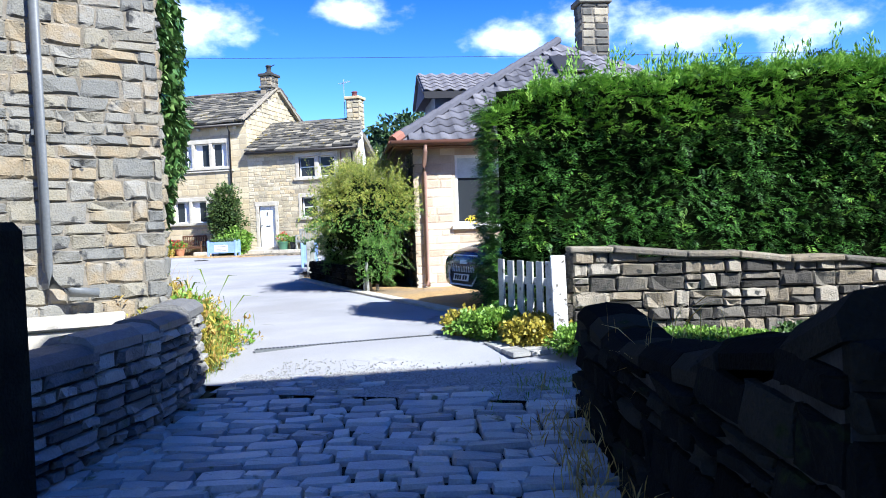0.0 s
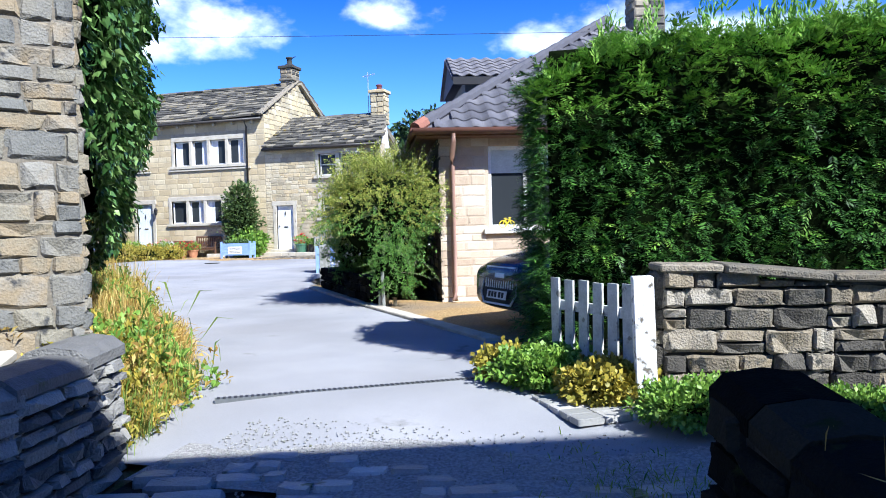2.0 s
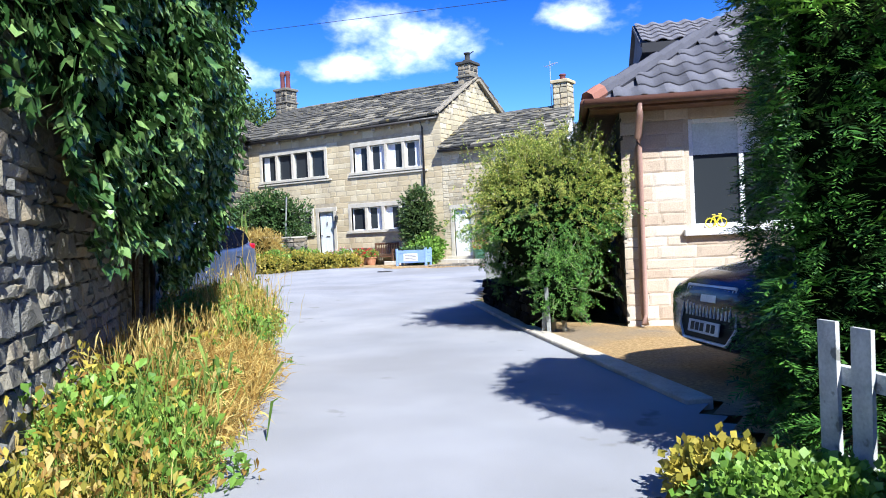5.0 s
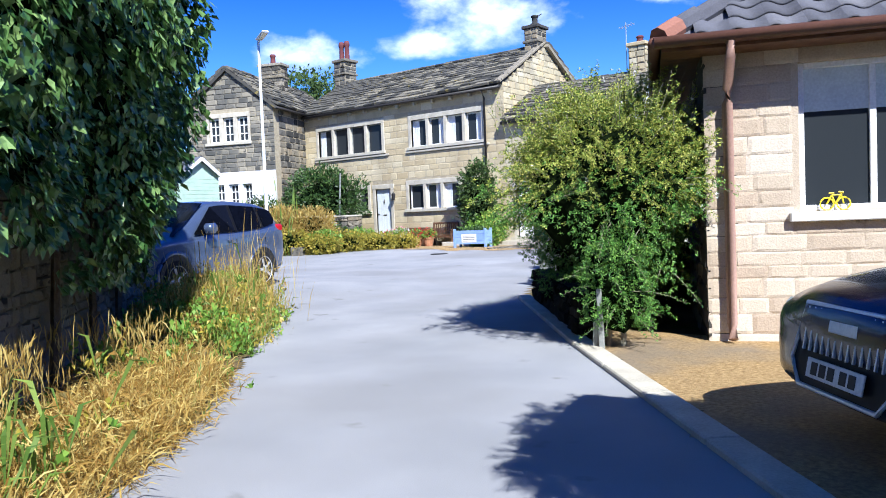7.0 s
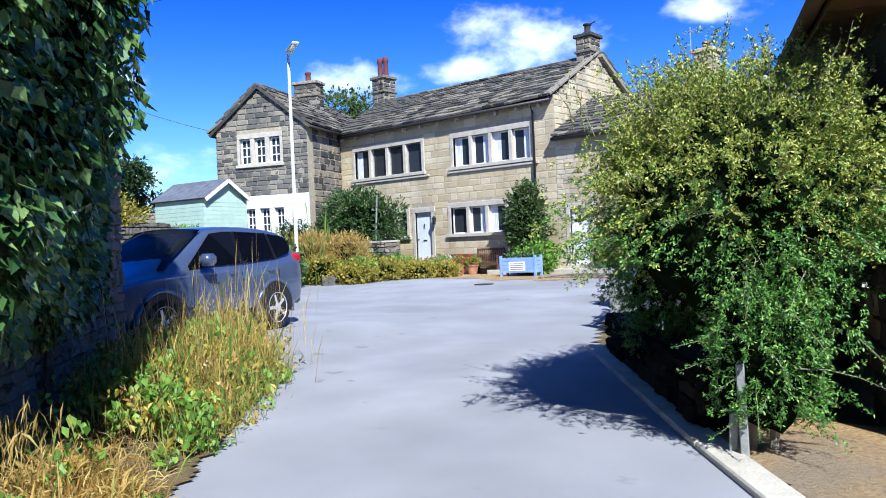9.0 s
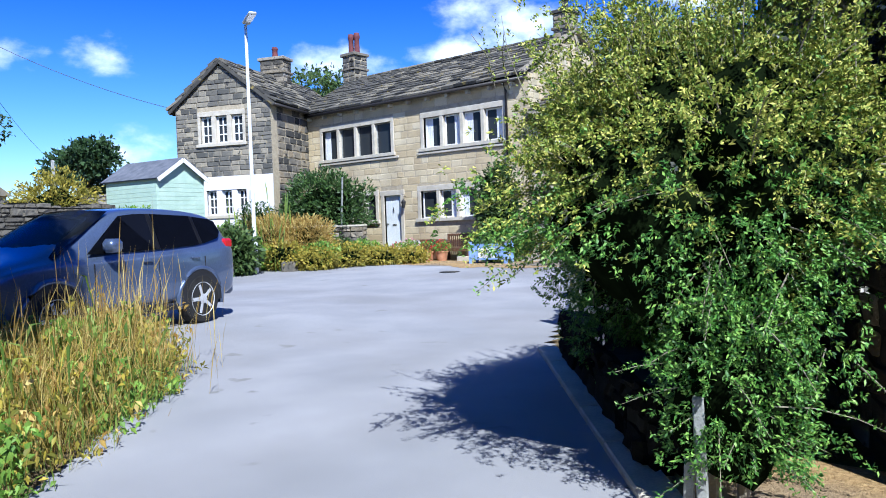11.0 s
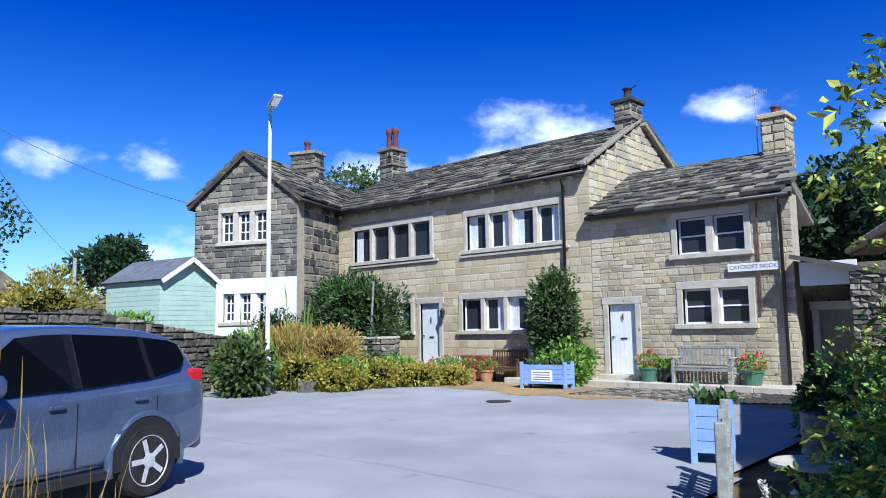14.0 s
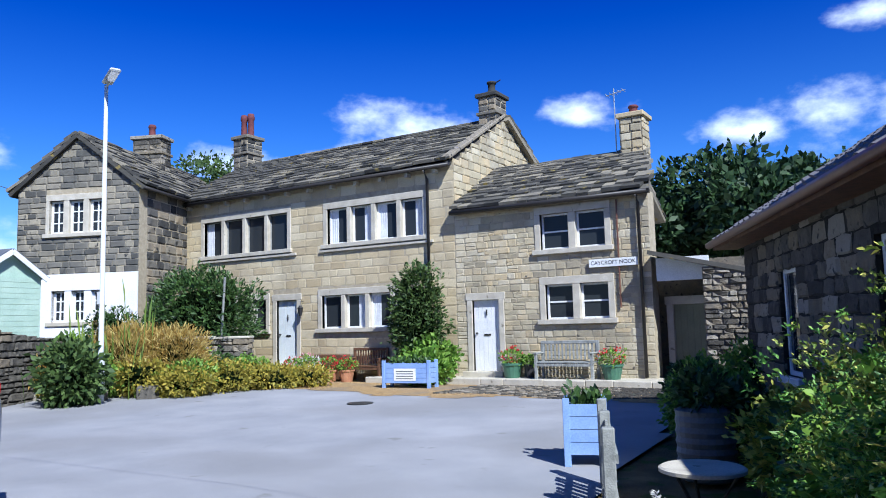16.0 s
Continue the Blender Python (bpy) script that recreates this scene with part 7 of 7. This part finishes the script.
shrub("climbing_shrub", -17.0, 31.2, 0.15, 0.5, 0.4, 0.4, M_LIME, "leafy green plant behind the blue planter", "plant", 0.16, 300, 5, seed=312, width=0.6)
sp_ = thing("garden_spade", pose(-23.6, 30.1, 0.3, 4, 9, 0), "long wooden post leaning in the garden", "post")
bm = bmesh.new()
tube(bm, [(0, 0, 0), (0, 0, 3.0)], 0.035, 6)
part("shaft", bm, M_GREYWOOD, sp_)
# low garden wall before the evergreen
rubble_wall("front_garden_wall", (-25.2, 29.0), (-22.6, 30.3), 1.35, 0.35, M_WALLSTONE, "low sandstone garden wall", (0.12, 0.2), (0.25, 0.5), z=0.1, cap=M_DRESSED, cap_len=(0.8, 1.2), cap_h=0.08, both=False)


def flower_pot(x, y, z, r, h, mat, bloom, label, seed):
    ob = thing("flower_pot", pose(x, y, z), label, "flower pot", "flower pots by the cottages")
    bm = bmesh.new()
    lathe(bm, [(r * 0.7, 0), (r * 0.95, h * 0.85), (r * 1.05, h * 0.86), (r * 1.05, h), (r * 0.9, h), (r * 0.85, h * 0.9)], 14)
    part("pot", bm, mat, ob, smooth=False)
    p, nn = blob_points(130, (0, 0, h + r * 0.5), (r * 1.1, r * 1.1, r * 0.7), seed)
    v, f = sprays(p, nn, 0.07, 4, 0.6, 0, 0.5, seed)
    leaf_part("leaves", v, f, M_LIME, ob)
    p, nn = blob_points(34, (0, 0, h + r * 0.75), (r * 1.15, r * 1.15, r * 0.7), seed + 1, inner=0.9)
    v, f = sprays(p, nn, 0.05, 5, 0.9, 0, 0.8, seed)
    leaf_part("blossom", v, f, bloom, ob)
    return ob


for k, (x, y, r, h, mt, bl_) in enumerate(((-22.3, 31.9, 0.27, 0.3, M_TERRA, M_RED), (-21.5, 31.6, 0.27, 0.4, M_TERRA, M_PINK), (-21.1, 31.3, 0.24, 0.4, M_TERRA, M_BLOSSOM), (-20.5, 31.4, 0.27, 0.35, M_TERRA, M_RED), (-20.0, 31.6, 0.23, 0.35, M_TERRA, M_RED), (-23.4, 31.4, 0.22, 0.2, M_TERRA, M_OLIVE))):
    flower_pot(x, y, ground(x, y), r, h, mt, bl_, ("terracotta pot of red geraniums", "terracotta pot of pink flowers", "terracotta pot of white flowers", "terracotta pot of red geraniums", "terracotta pot of red geraniums", "terracotta pot with a yellow plant")[k], 400 + k)
flower_pot(-15.0, 32.2, 0.28, 0.27, 0.38, M_GREENPOT, M_RED, "green glazed pot of red flowers beside the white door", 420)
flower_pot(-12.3, 32.15, 0.28, 0.27, 0.36, M_GREENPOT, M_RED, "green glazed pot of red flowers beside the bench", 421)
flower_pot(-16.9, 31.9, 0.28, 0.14, 0.2, M_TERRA, M_OLIVE, "small terracotta pot by the white door", 422)
flower_pot(-14.55, 32.3, 0.28, 0.15, 0.35, M_IRON, M_SHRUB, "dark pot behind the bench end", 423)


def bench(name, m, L, mat, label, slats=9):
    ob = thing(name, m, label, "bench")
    for x in (0.04, L - 0.04):
        for y in (0.0, 0.45):
            part("leg", boxes((x - 0.035, x + 0.035, y - 0.035, y + 0.035, 0, 0.62 if y == 0 else 0.9), bevel=0.006), mat, ob)
        part("arm_rest", boxes((x - 0.045, x + 0.045, -0.06, 0.47, 0.621, 0.66), bevel=0.01), mat, ob)
    for i in range(5):
        part("seat_slat", boxes((0.0, L, -0.03 + i * 0.1, 0.055 + i * 0.1, 0.40, 0.43)), mat, ob)
    part("top_rail", boxes((0.0, L, 0.42, 0.47, 0.86, 0.94), bevel=0.008), mat, ob)
    n = int(L / 0.1)
    for i in range(n):
        x = 0.08 + (L - 0.16) * i / (n - 1)
        part("back_slat", boxes((x - 0.022, x + 0.022, 0.435, 0.455, 0.47, 0.86)), mat, ob)
    part("front_rail", boxes((0.0, L, -0.02, 0.02, 0.32, 0.39)), mat, ob)
    return ob


bench("garden_bench", pose(-14.2, 31.85, 0.28), 1.55, M_GREYWOOD, "silvery weathered slatted wooden bench on the terrace")
bench("garden_bench", pose(-20.4, 32.0, 0.14), 1.3, M_BROWNWOOD, "dark brown slatted bench under the window")
solid("log_store", boxes((-0.55, 0.55, -0.2, 0.2, 0, 0.75), bevel=0.02), M_BROWNWOOD, "dark red-brown wooden box against the cottage", "box", m=pose(-21.1, 32.3, 0.14))


def planter(m, L, D, H, label):
    ob = thing("wooden_planter", m, label, "planter", "blue planters")
    for x in (0, L):
        for y in (0, D):
            part("leg", boxes((x - 0.04, x + 0.04, y - 0.04, y + 0.04, 0, H + 0.04), bevel=0.005), M_BLUEBOX, ob)
    for i in range(4):
        z = 0.14 + i * (H - 0.16) / 4
        h = (H - 0.16) / 4 - 0.008
        for y in (-0.012, D + 0.012):
            part("board", boxes((0.04, L - 0.04, y - 0.012, y + 0.012, z, z + h)), M_BLUEBOX, ob)
        for x in (-0.012, L + 0.012):
            part("board", boxes((x - 0.012, x + 0.012, 0.04, D - 0.04, z, z + h)), M_BLUEBOX, ob)
    part("soil", boxes((0.02, L - 0.02, 0.02, D - 0.02, H - 0.12, H - 0.06)), M_JOINT, ob)
    p = np.random.default_rng(int(L * 100)).uniform((0.05, 0.05, H - 0.06), (L - 0.05, D - 0.05, H), (60, 3))
    v, f = sprays(p, np.tile((0, 0, 1.0), (60, 1)), 0.12, 4, 0.5, 0.1, 0.5, 3)
    leaf_part("seedling_growth", v, f, M_SHRUB, ob)
    return ob


pl_ = planter(pose(-17.55, 30.05, 0.13, 0, 0, 8), 1.25, 0.45, 0.66, "powder-blue wooden planter with a white notice")
part("notice", boxes((0.3, 0.9, -0.035, -0.026, 0.2, 0.5)), M_WHITE, pl_, "white notice card")
for i in range(4):
    part("notice_line", boxes((0.36, 0.84, -0.038, -0.0355, 0.24 + 0.06 * i, 0.262 + 0.06 * i)), M_GREYPIPE, pl_)
planter(pose(-9.78, 23.08, -0.04, 0, 0, 20), 0.44, 0.44, 0.76, "tall powder-blue boarded planter at the garden corner")
bm = bmesh.new()
bmesh.ops.create_cone(bm, cap_ends=True, segments=20, radius1=0.28, radius2=0.28, depth=0.02)
solid("manhole_cover", bm, M_IRON, "round iron drain cover in the lane", "drain cover", m=pose(-16.1, 27.2, ground(-16, 27.2) + 0.008))

# dry stone walls and bank on the far side of the lane
rubble_wall("bank_wall", (-30.0, 25.6), (-25.0, 26.9), 1.75, 0.4, M_WALLSTONE, "old dry stone wall holding the garden bank", (0.1, 0.2), (0.2, 0.5), z=0.1, both=False, top=lambda x: 1.6 - 0.03 * x + 0.05 * math.sin(x * 4), gap=0.02)
rubble_wall("lane_bank_wall", (-21.2, 12.5), (-23.4, 21.5), 2.5, 0.4, M_WALLSTONE, "grey dry stone wall behind the parked car", (0.12, 0.24), (0.2, 0.55), z=-0.1, both=True, top=lambda x: 2.35 + 0.06 * math.sin(x * 3), gap=0.03)
rubble_wall("lane_bank_wall_far", (-23.4, 21.5), (-25.6, 26.2), 2.4, 0.4, M_WALLSTONE, "dry stone wall running to the gabled house", (0.12, 0.24), (0.2, 0.55), z=-0.1, both=True, top=lambda x: 2.3 - 0.12 * x, gap=0.03)
rubble_wall("field_wall", (-42.0, 24.0), (-30.5, 27.5), 3.2, 0.5, M_WALLSTONE, "far field wall of grey stone", (0.16, 0.3), (0.3, 0.8), z=0.0, both=False, gap=0.02)
bm = bmesh.new()
prism(bm, [(-60, 10), (-21.8, 12.5), (-23.8, 21.6), (-25.9, 26.4), (-31, 25.9), (-60, 24)], -0.5, 0.88)
solid("garden_bank", bm, M_EARTH, "raised garden ground behind the stone walls", "bank", kind="structure")
shrub("olive_bush", -29.6, 22.5, 0.88, 1.5, 1.3, 1.35, M_OLIVE, "rounded olive-green bush behind the shed", "shrub", 0.14, 1100, 6, seed=320, width=0.35)
shrub("golden_bush", -25.2, 17.5, 0.88, 0.9, 1.3, 0.85, M_OLIVE, "golden-leaved bush over the stone wall", "shrub", 0.16, 800, 6, seed=321, width=0.2, up=0.9)
shrub("bank_plant", -25.9, 23.2, 0.95, 0.8, 0.8, 0.65, M_LIME, "light green plants beside the shed", "plant", 0.13, 450, 5, seed=322)


# ---- right-hand garden by the shrub ----
gf = thing("garden_fence", frame_at((-9.05, 22.3), (-8.25, 20.2), -0.1), "grey-green weathered low picket fence with posts", "fence")
gfl = math.hypot(0.8, 2.1)
for x in (0.0, 1.1, 2.2):
    part("post", boxes((x - 0.05, x + 0.05, -0.05, 0.05, -0.1, 0.95), bevel=0.01), M_GREYWOOD, gf)
for z in (0.3, 0.68):
    part("rail", boxes((0, gfl, 0.03, 0.07, z, z + 0.07)), M_GREYWOOD, gf)
for i in range(14):
    q = part("picket", boxes((-0.04, 0.04, 0.0, 0.02, 0.03, 0.86 + 0.03 * math.sin(i))), M_GREYWOOD, gf)
    q.matrix_basis = pose(0.12 + i * 0.148, 0.0, 0, 0, rng.uniform(-3, 3), 0)
for k, (x, y, rr_, h_, mt, sd) in enumerate(((-6.1, 19.2, 0.55, 0.55, M_SHRUB, 501), (-5.9, 18.0, 0.5, 0.55, M_ROSE, 502), (-6.5, 21.0, 0.6, 0.5, M_LIME, 503), (-5.6, 18.9, 0.7, 0.7, M_ROSE, 504), (-6.2, 20.3, 0.7, 0.7, M_SHRUB, 505), (-7.9, 23.6, 0.55, 0.5, M_SHRUB, 506), (-5.3, 19.0, 0.7, 0.9, M_ROSE, 507), (-8.6, 25.3, 0.6, 0.55, M_LIME, 508), (-9.6, 28.9, 0.5, 0.5, M_SHRUB, 509), (-7.0, 22.2, 0.6, 0.55, M_ROSE, 510), (-8.2, 27.2, 0.6, 0.7, M_LIME, 511))):
    shrub("garden_shrub", x, y, -0.08, rr_, rr_, h_, mt, "broad-leaved shrub in the small bungalow garden", "shrub", 0.085, 900, 5, "shrubs in the bungalow garden", sd, width=0.5)
for k, (x, y, rr_, h_, mt, sd) in enumerate(((-6.2, 18.3, 0.5, 0.72, M_LIME, 521), (-6.15, 19.4, 0.6, 0.8, M_OLIVE, 522), (-6.0, 17.9, 0.45, 0.75, M_LIME, 523))):
    shrub("leafy_shrub", x, y, -0.08, rr_, rr_, h_, mt, "light yellow-green broad-leaved shrub in the garden", "shrub", 0.1, 800, 5, "light shrubs in the bungalow garden", sd, width=0.42)
for k, (x, y) in enumerate(((-7.55, 19.75), (-7.35, 19.55), (-7.2, 19.3), (-7.05, 19.45), (-6.9, 19.1), (-7.75, 19.95))):
    lav = thing("lavender_spike", pose(x, y, -0.1), "pale silvery flower spike on a grey stem", "plant", "pale flower spikes by the table")
    bm = bmesh.new()
    top = (0.08 * math.sin(k * 2.3), 0.07 * math.cos(k * 1.7), 0.52 + 0.05 * math.sin(k * 3))
    tube(bm, [(0, 0, 0), (top[0] * 0.4, top[1] * 0.4, top[2] * 0.55), top], 0.006, 5)
    part("stem", bm, M_GREYWOOD, lav)
    p = np.array([(top[0] * (0.45 + 0.55 * q), top[1] * (0.45 + 0.55 * q), top[2] * (0.55 + 0.45 * q)) for q in np.linspace(0, 1, 26)])
    v, f = sprays(p, np.tile((0, 0, 0.3), (26, 1)), 0.03, 8, 0.8, 0, 0.5, 540 + k)
    leaf_part("florets", v, f, M_BLOSSOM, lav)
tab = thing("garden_table", pose(-7.62, 20.46, -0.08), "round pale mosaic-topped garden table", "table")
bm = bmesh.new()
lathe(bm, [(0.29, 0.60), (0.32, 0.61), (0.32, 0.635), (0.30, 0.645)], 32)
part("tabletop", bm, M_DRESSED, tab)
for k in range(3):
    a = k * math.tau / 3
    bm = bmesh.new()
    tube(bm, [(0.34 * math.cos(a), 0.34 * math.sin(a), 0), (0.1 * math.cos(a), 0.1 * math.sin(a), 0.35), (0.26 * math.cos(a), 0.26 * math.sin(a), 0.6)], 0.015, 6)
    part("leg", bm, M_IRON, tab)
tub = thing("ribbed_pot", pose(-8.15, 23.0, -0.05), "big ribbed grey pot with a leafy plant", "flower pot")
bm = bmesh.new()
lathe(bm, [(0.24, 0)] + [(0.3 + 0.015 * (i % 2), 0.03 + i * 0.055) for i in range(14)] + [(0.26, 0.78)], 24)
part("pot", bm, M_GREYPIPE, tub)
p, nn = blob_points(150, (0, 0, 0.92), (0.27, 0.27, 0.2), 515)
v, f = sprays(p, nn, 0.1, 5, 0.6, 0.1, 0.5, 515)
leaf_part("leaves", v, f, M_SHRUB, tub)


# ---- trees and distance ----
def tree(name, x, y, z, h, r, mat, label, seed, leaf=0.3, n=900, squash=0.8, trunk=0.35):
    ob = thing(name, pose(x, y, z), label, "tree")
    rr = random.Random(seed)
    bm = bmesh.new()
    tube(bm, [(0, 0, -0.5), (0.1, 0, h * 0.3), (0, 0.1, h * 0.75)], h * 0.03, 8, 0.35)
    tips = []
    for i in range(7):
        a = i * 2.4 + rr.random()
        z0 = h * rr.uniform(trunk, 0.6)
        e_ = (r * 0.6 * math.cos(a), r * 0.6 * math.sin(a), z0 + h * rr.uniform(0.12, 0.3))
        tube(bm, [(0, 0, z0), (e_[0] * 0.5, e_[1] * 0.5, z0 + (e_[2] - z0) * 0.4), e_], h * 0.012, 5, 0.4)
        tips.append(e_)
    part("trunk", bm, M_BARK, ob)
    ps, ns = [], []
    for i, e_ in enumerate(tips + [(0, 0, h * 0.8)]):
        q = rr.uniform(0.42, 0.62) * r
        p, nn = blob_points(n // 8, e_, (q, q, q * squash), seed + i, 0.3, 0.5)
        ps.append(p)
        ns.append(nn)
    v, f = sprays(np.concatenate(ps), np.concatenate(ns), leaf, 5, 0.8, 0.1, 0.5, seed)
    leaf_part("crown", v, f, mat, ob)
    return ob


tree("ash_tree", -40.2, 43.5, 0, 13.0, 3.6, M_TREE, "pale leafy tree rising behind the cottage roof", 601, 0.28, 1300)
tree("dark_tree", -12.1, 42.0, 0, 7.7, 3.2, M_DARKTREE, "dark spreading tree behind the low cottage", 602, 0.32, 2600)
tree("dark_tree", -8.9, 40.5, 0, 7.1, 2.7, M_DARKTREE, "dark tree behind the bungalow roof", 603, 0.32, 2200)
tree("round_tree", -58.0, 37.0, 0.5, 8.0, 3.2, M_DARKTREE, "dark round tree beside the far pole", 604, 0.35, 1300)
tree("bare_tree", -47.0, 25.0, 0.5, 9.6, 3.0, M_DARKTREE, "half-bare tree beside the tall pole", 605, 0.25, 380)
tree("hill_tree", -70.0, 60.0, 0, 9.0, 6.0, M_TREE, "trees on the far slope", 606, 0.5, 900)
far = thing("far_house", pose(-62, 24, 0, 0, 0, 20), "far grey house among the fields", "house")
part("wall", boxes((-6, 6, 0, 6, 0, 4.4)), M_COTTAGE, far)
bm = bmesh.new()
vs = [bm.verts.new(p) for p in ((-6.3, -0.3, 4.4), (6.3, -0.3, 4.4), (6.3, 6.3, 4.4), (-6.3, 6.3, 4.4), (-6.3, 3, 6.4), (6.3, 3, 6.4))]
for q in ((3, 2, 1, 0), (0, 1, 5, 4), (2, 3, 4, 5), (0, 4, 3), (1, 2, 5)):
    bm.faces.new([vs[i] for i in q])
part("roof", bm, M_SLATE, far)
bm = bmesh.new()
n = 60
hp = [bm.verts.new((-400 + 800 * i / n, 260, -4)) for i in range(n + 1)]
hq = [bm.verts.new((-400 + 800 * i / n, 290 + 20 * noise.noise(Vector((i * 0.2, 0, 0))), 9 + 5 * noise.noise(Vector((i * 0.13, 5, 0))))) for i in range(n + 1)]
hr = [bm.verts.new((-400 + 800 * i / n, 420, -4)) for i in range(n + 1)]
for i in range(n):
    bm.faces.new((hp[i], hp[i + 1], hq[i + 1], hq[i]))
    bm.faces.new((hq[i], hq[i + 1], hr[i + 1], hr[i]))
solid("far_hill", bm, M_TREE, "low wooded hill on the horizon", "hill", kind="structure")


# ---- drain channel, setts and cobbles ----
dc = thing("drain_channel", frame_at((-3.45, 8.25), (-1.15, 9.65), -0.1), "narrow slotted iron drain across the lane", "drain")
dl = math.hypot(2.3, 1.4)
part("channel", boxes((0, dl, -0.035, 0.035, -0.05, 0.004)), M_GREYPIPE, dc)
gb = bmesh.new()
box(gb, -0.012, 0.012, -0.032, 0.032, 0.005, 0.009)
gbar = mesh_of("grate_bar", gb, M_IRON)
for i in range(int(dl / 0.045)):
    ob = new("grate_bar", gbar)
    ob.parent = dc
    ob.matrix_basis = Matrix.Translation((0.03 + i * 0.045, 0, 0))


def sett_mesh(seed, mat):
    """A worn sett: an uneven rounded outline and a slightly domed, tilted top."""
    r = random.Random(seed)
    bm = bmesh.new()
    j = lambda a: r.uniform(-a, a)
    o = [(-0.51, -0.40), (-0.46, -0.5), (0.05, -0.52), (0.46, -0.5), (0.51, -0.38), (0.51, 0.40), (0.46, 0.5), (-0.05, 0.52), (-0.46, 0.5), (-0.51, 0.38)]
    n = len(o)
    o = [(x + j(0.06), y + j(0.09)) for x, y in o]
    lo = [bm.verts.new((x, y, -1)) for x, y in o]
    mid = [bm.verts.new((x, y, 0.45 + j(0.1))) for x, y in o]
    tx, ty = j(0.25), j(0.25)
    hi = [bm.verts.new((x * 0.92, y * 0.87, 0.95 + tx * x + ty * y + j(0.06))) for x, y in o]
    c_ = bm.verts.new((j(0.12), j(0.12), 1.04 + j(0.08)))
    for a, b in ((lo, mid), (mid, hi)):
        for i in range(n):
            bm.faces.new((a[i], a[(i + 1) % n], b[(i + 1) % n], b[i]))
    for i in range(n):
        bm.faces.new((hi[i], hi[(i + 1) % n], c_))
    return mesh_of("cobble", bm, mat)


COBS = [sett_mesh(i, M_SETT) for i in range(14)]
cob = thing("cobbles", None, "dark worn stone setts laid in uneven rows", "cobbles", kind="structure")
places = []
rows_dir = Matrix.Rotation(radians(14), 4, "Z")
y = -1.5
while y < 7.9:
    h = rng.uniform(0.14, 0.2)
    x = -3.3 + rng.uniform(0, 0.2)
    while x < 1.7:
        w_ = rng.choice((0.16, 0.22, 0.28, 0.34, 0.4)) * rng.uniform(0.85, 1.15)
        yy = y + 0.10 * math.sin(x * 1.3 + y) + 0.03 * noise.noise(Vector((x, y, 0)))
        q = rows_dir @ Vector((x + w_ / 2, yy, 0))
        if -3.0 < q.x < 1.3 and q.y < 7.3 + 0.2 * math.sin(q.x * 2.5) and q.x < 0.55 - (q.y - 5.5) * 0.25 + 0.1:
            if not (q.y > 6.6 and rng.random() < (q.y - 6.6) * 0.7):
                places.append(Matrix.Translation((q.x, q.y, ground(q.x, q.y) - 0.035 + rng.uniform(-0.008, 0.008))) @ rows_dir @ Matrix.Rotation(rng.uniform(-0.15, 0.15), 4, "Z") @ Matrix.Rotation(rng.uniform(-0.03, 0.03), 4, "X") @ Matrix.Diagonal((w_ - 0.022, (h - 0.02) * rng.uniform(0.92, 1.08), 0.062, 1)))
        x += w_
    y += h
lay(cob, "cobble", COBS, places, 300, (-0.9, 5.0, 0))
# loose pebbles over the grit
g = np.random.default_rng(88)
pv, pf = [], []
while len(pf) < 8 * 2600:
    x, y = g.uniform(-2.9, 1.6), g.normal(7.35, 0.38)
    if x < verge_x(max(y, 3.1)) + 0.1 or y < 6.3 or y > 8.0:
        continue
    s_ = g.uniform(0.005, 0.013)
    k = len(pv)
    z = ground(x, y) + 0.006 + s_ * 0.3
    a = g.uniform(0, 3)
    ca, sa = math.cos(a) * s_, math.sin(a) * s_
    pv += [(x + ca, y + sa, z), (x - sa, y + ca, z), (x - ca * 1.2, y - sa * 1.2, z), (x + sa, y - ca, z), (x, y, z + s_ * 0.7), (x, y, z - s_)]
    pf += [(k + i, k + (i + 1) % 4, k + 4) for i in range(4)] + [(k + (i + 1) % 4, k + i, k + 5) for i in range(4)]
peb = thing("pebbles", None, "loose grey pebbles scattered over the lane", "gravel", kind="stuff")
leaf_part("pebble_scatter", pv, pf, M_SETT, peb)
# cobbles of the apron before the terrace
acob = [sett_mesh(30 + i, M_WALLSTONE) for i in range(4)]
ap = thing("apron_cobbles", None, "rounded brown cobbles before the terrace", "cobbles", kind="structure")
apl = []
for i in range(34):
    for k in range(14):
        x, y = -15.4 + i * 0.17 + rng.uniform(-0.03, 0.03), 29.1 + k * 0.17 + 0.25 * math.sin(i * 0.25) * (13 - k) / 13
        apl.append(Matrix.Translation((x, y, ground(x, y) - 0.02)) @ Matrix.Rotation(rng.uniform(-0.4, 0.4), 4, "Z") @ Matrix.Diagonal((rng.uniform(0.11, 0.17), rng.uniform(0.11, 0.15), 0.05, 1)))
lay(ap, "cobble", acob, apl, 300, (-14, 31, 0))
# brick-paved strip at the gate
setts = thing("gate_paving", frame_at((-0.95, 8.75), (-0.2, 9.25), -0.1), "small square paving blocks before the gate", "paving", kind="structure")
bm = boxes((-0.5, 0.5, -0.5, 0.5, -0.5, 0.5), bevel=0.06)
block = mesh_of("paving_block", bm, M_SETT)
for i in range(5):
    for k in range(5):
        ob = new("paving_block", block)
        ob.parent = setts
        ob.matrix_basis = pose(0.1 + i * 0.21, -0.75 + k * 0.16, 0.0, 0, 0, rng.uniform(-2, 2)) @ Matrix.Diagonal((0.2, 0.15, 0.05, 1))
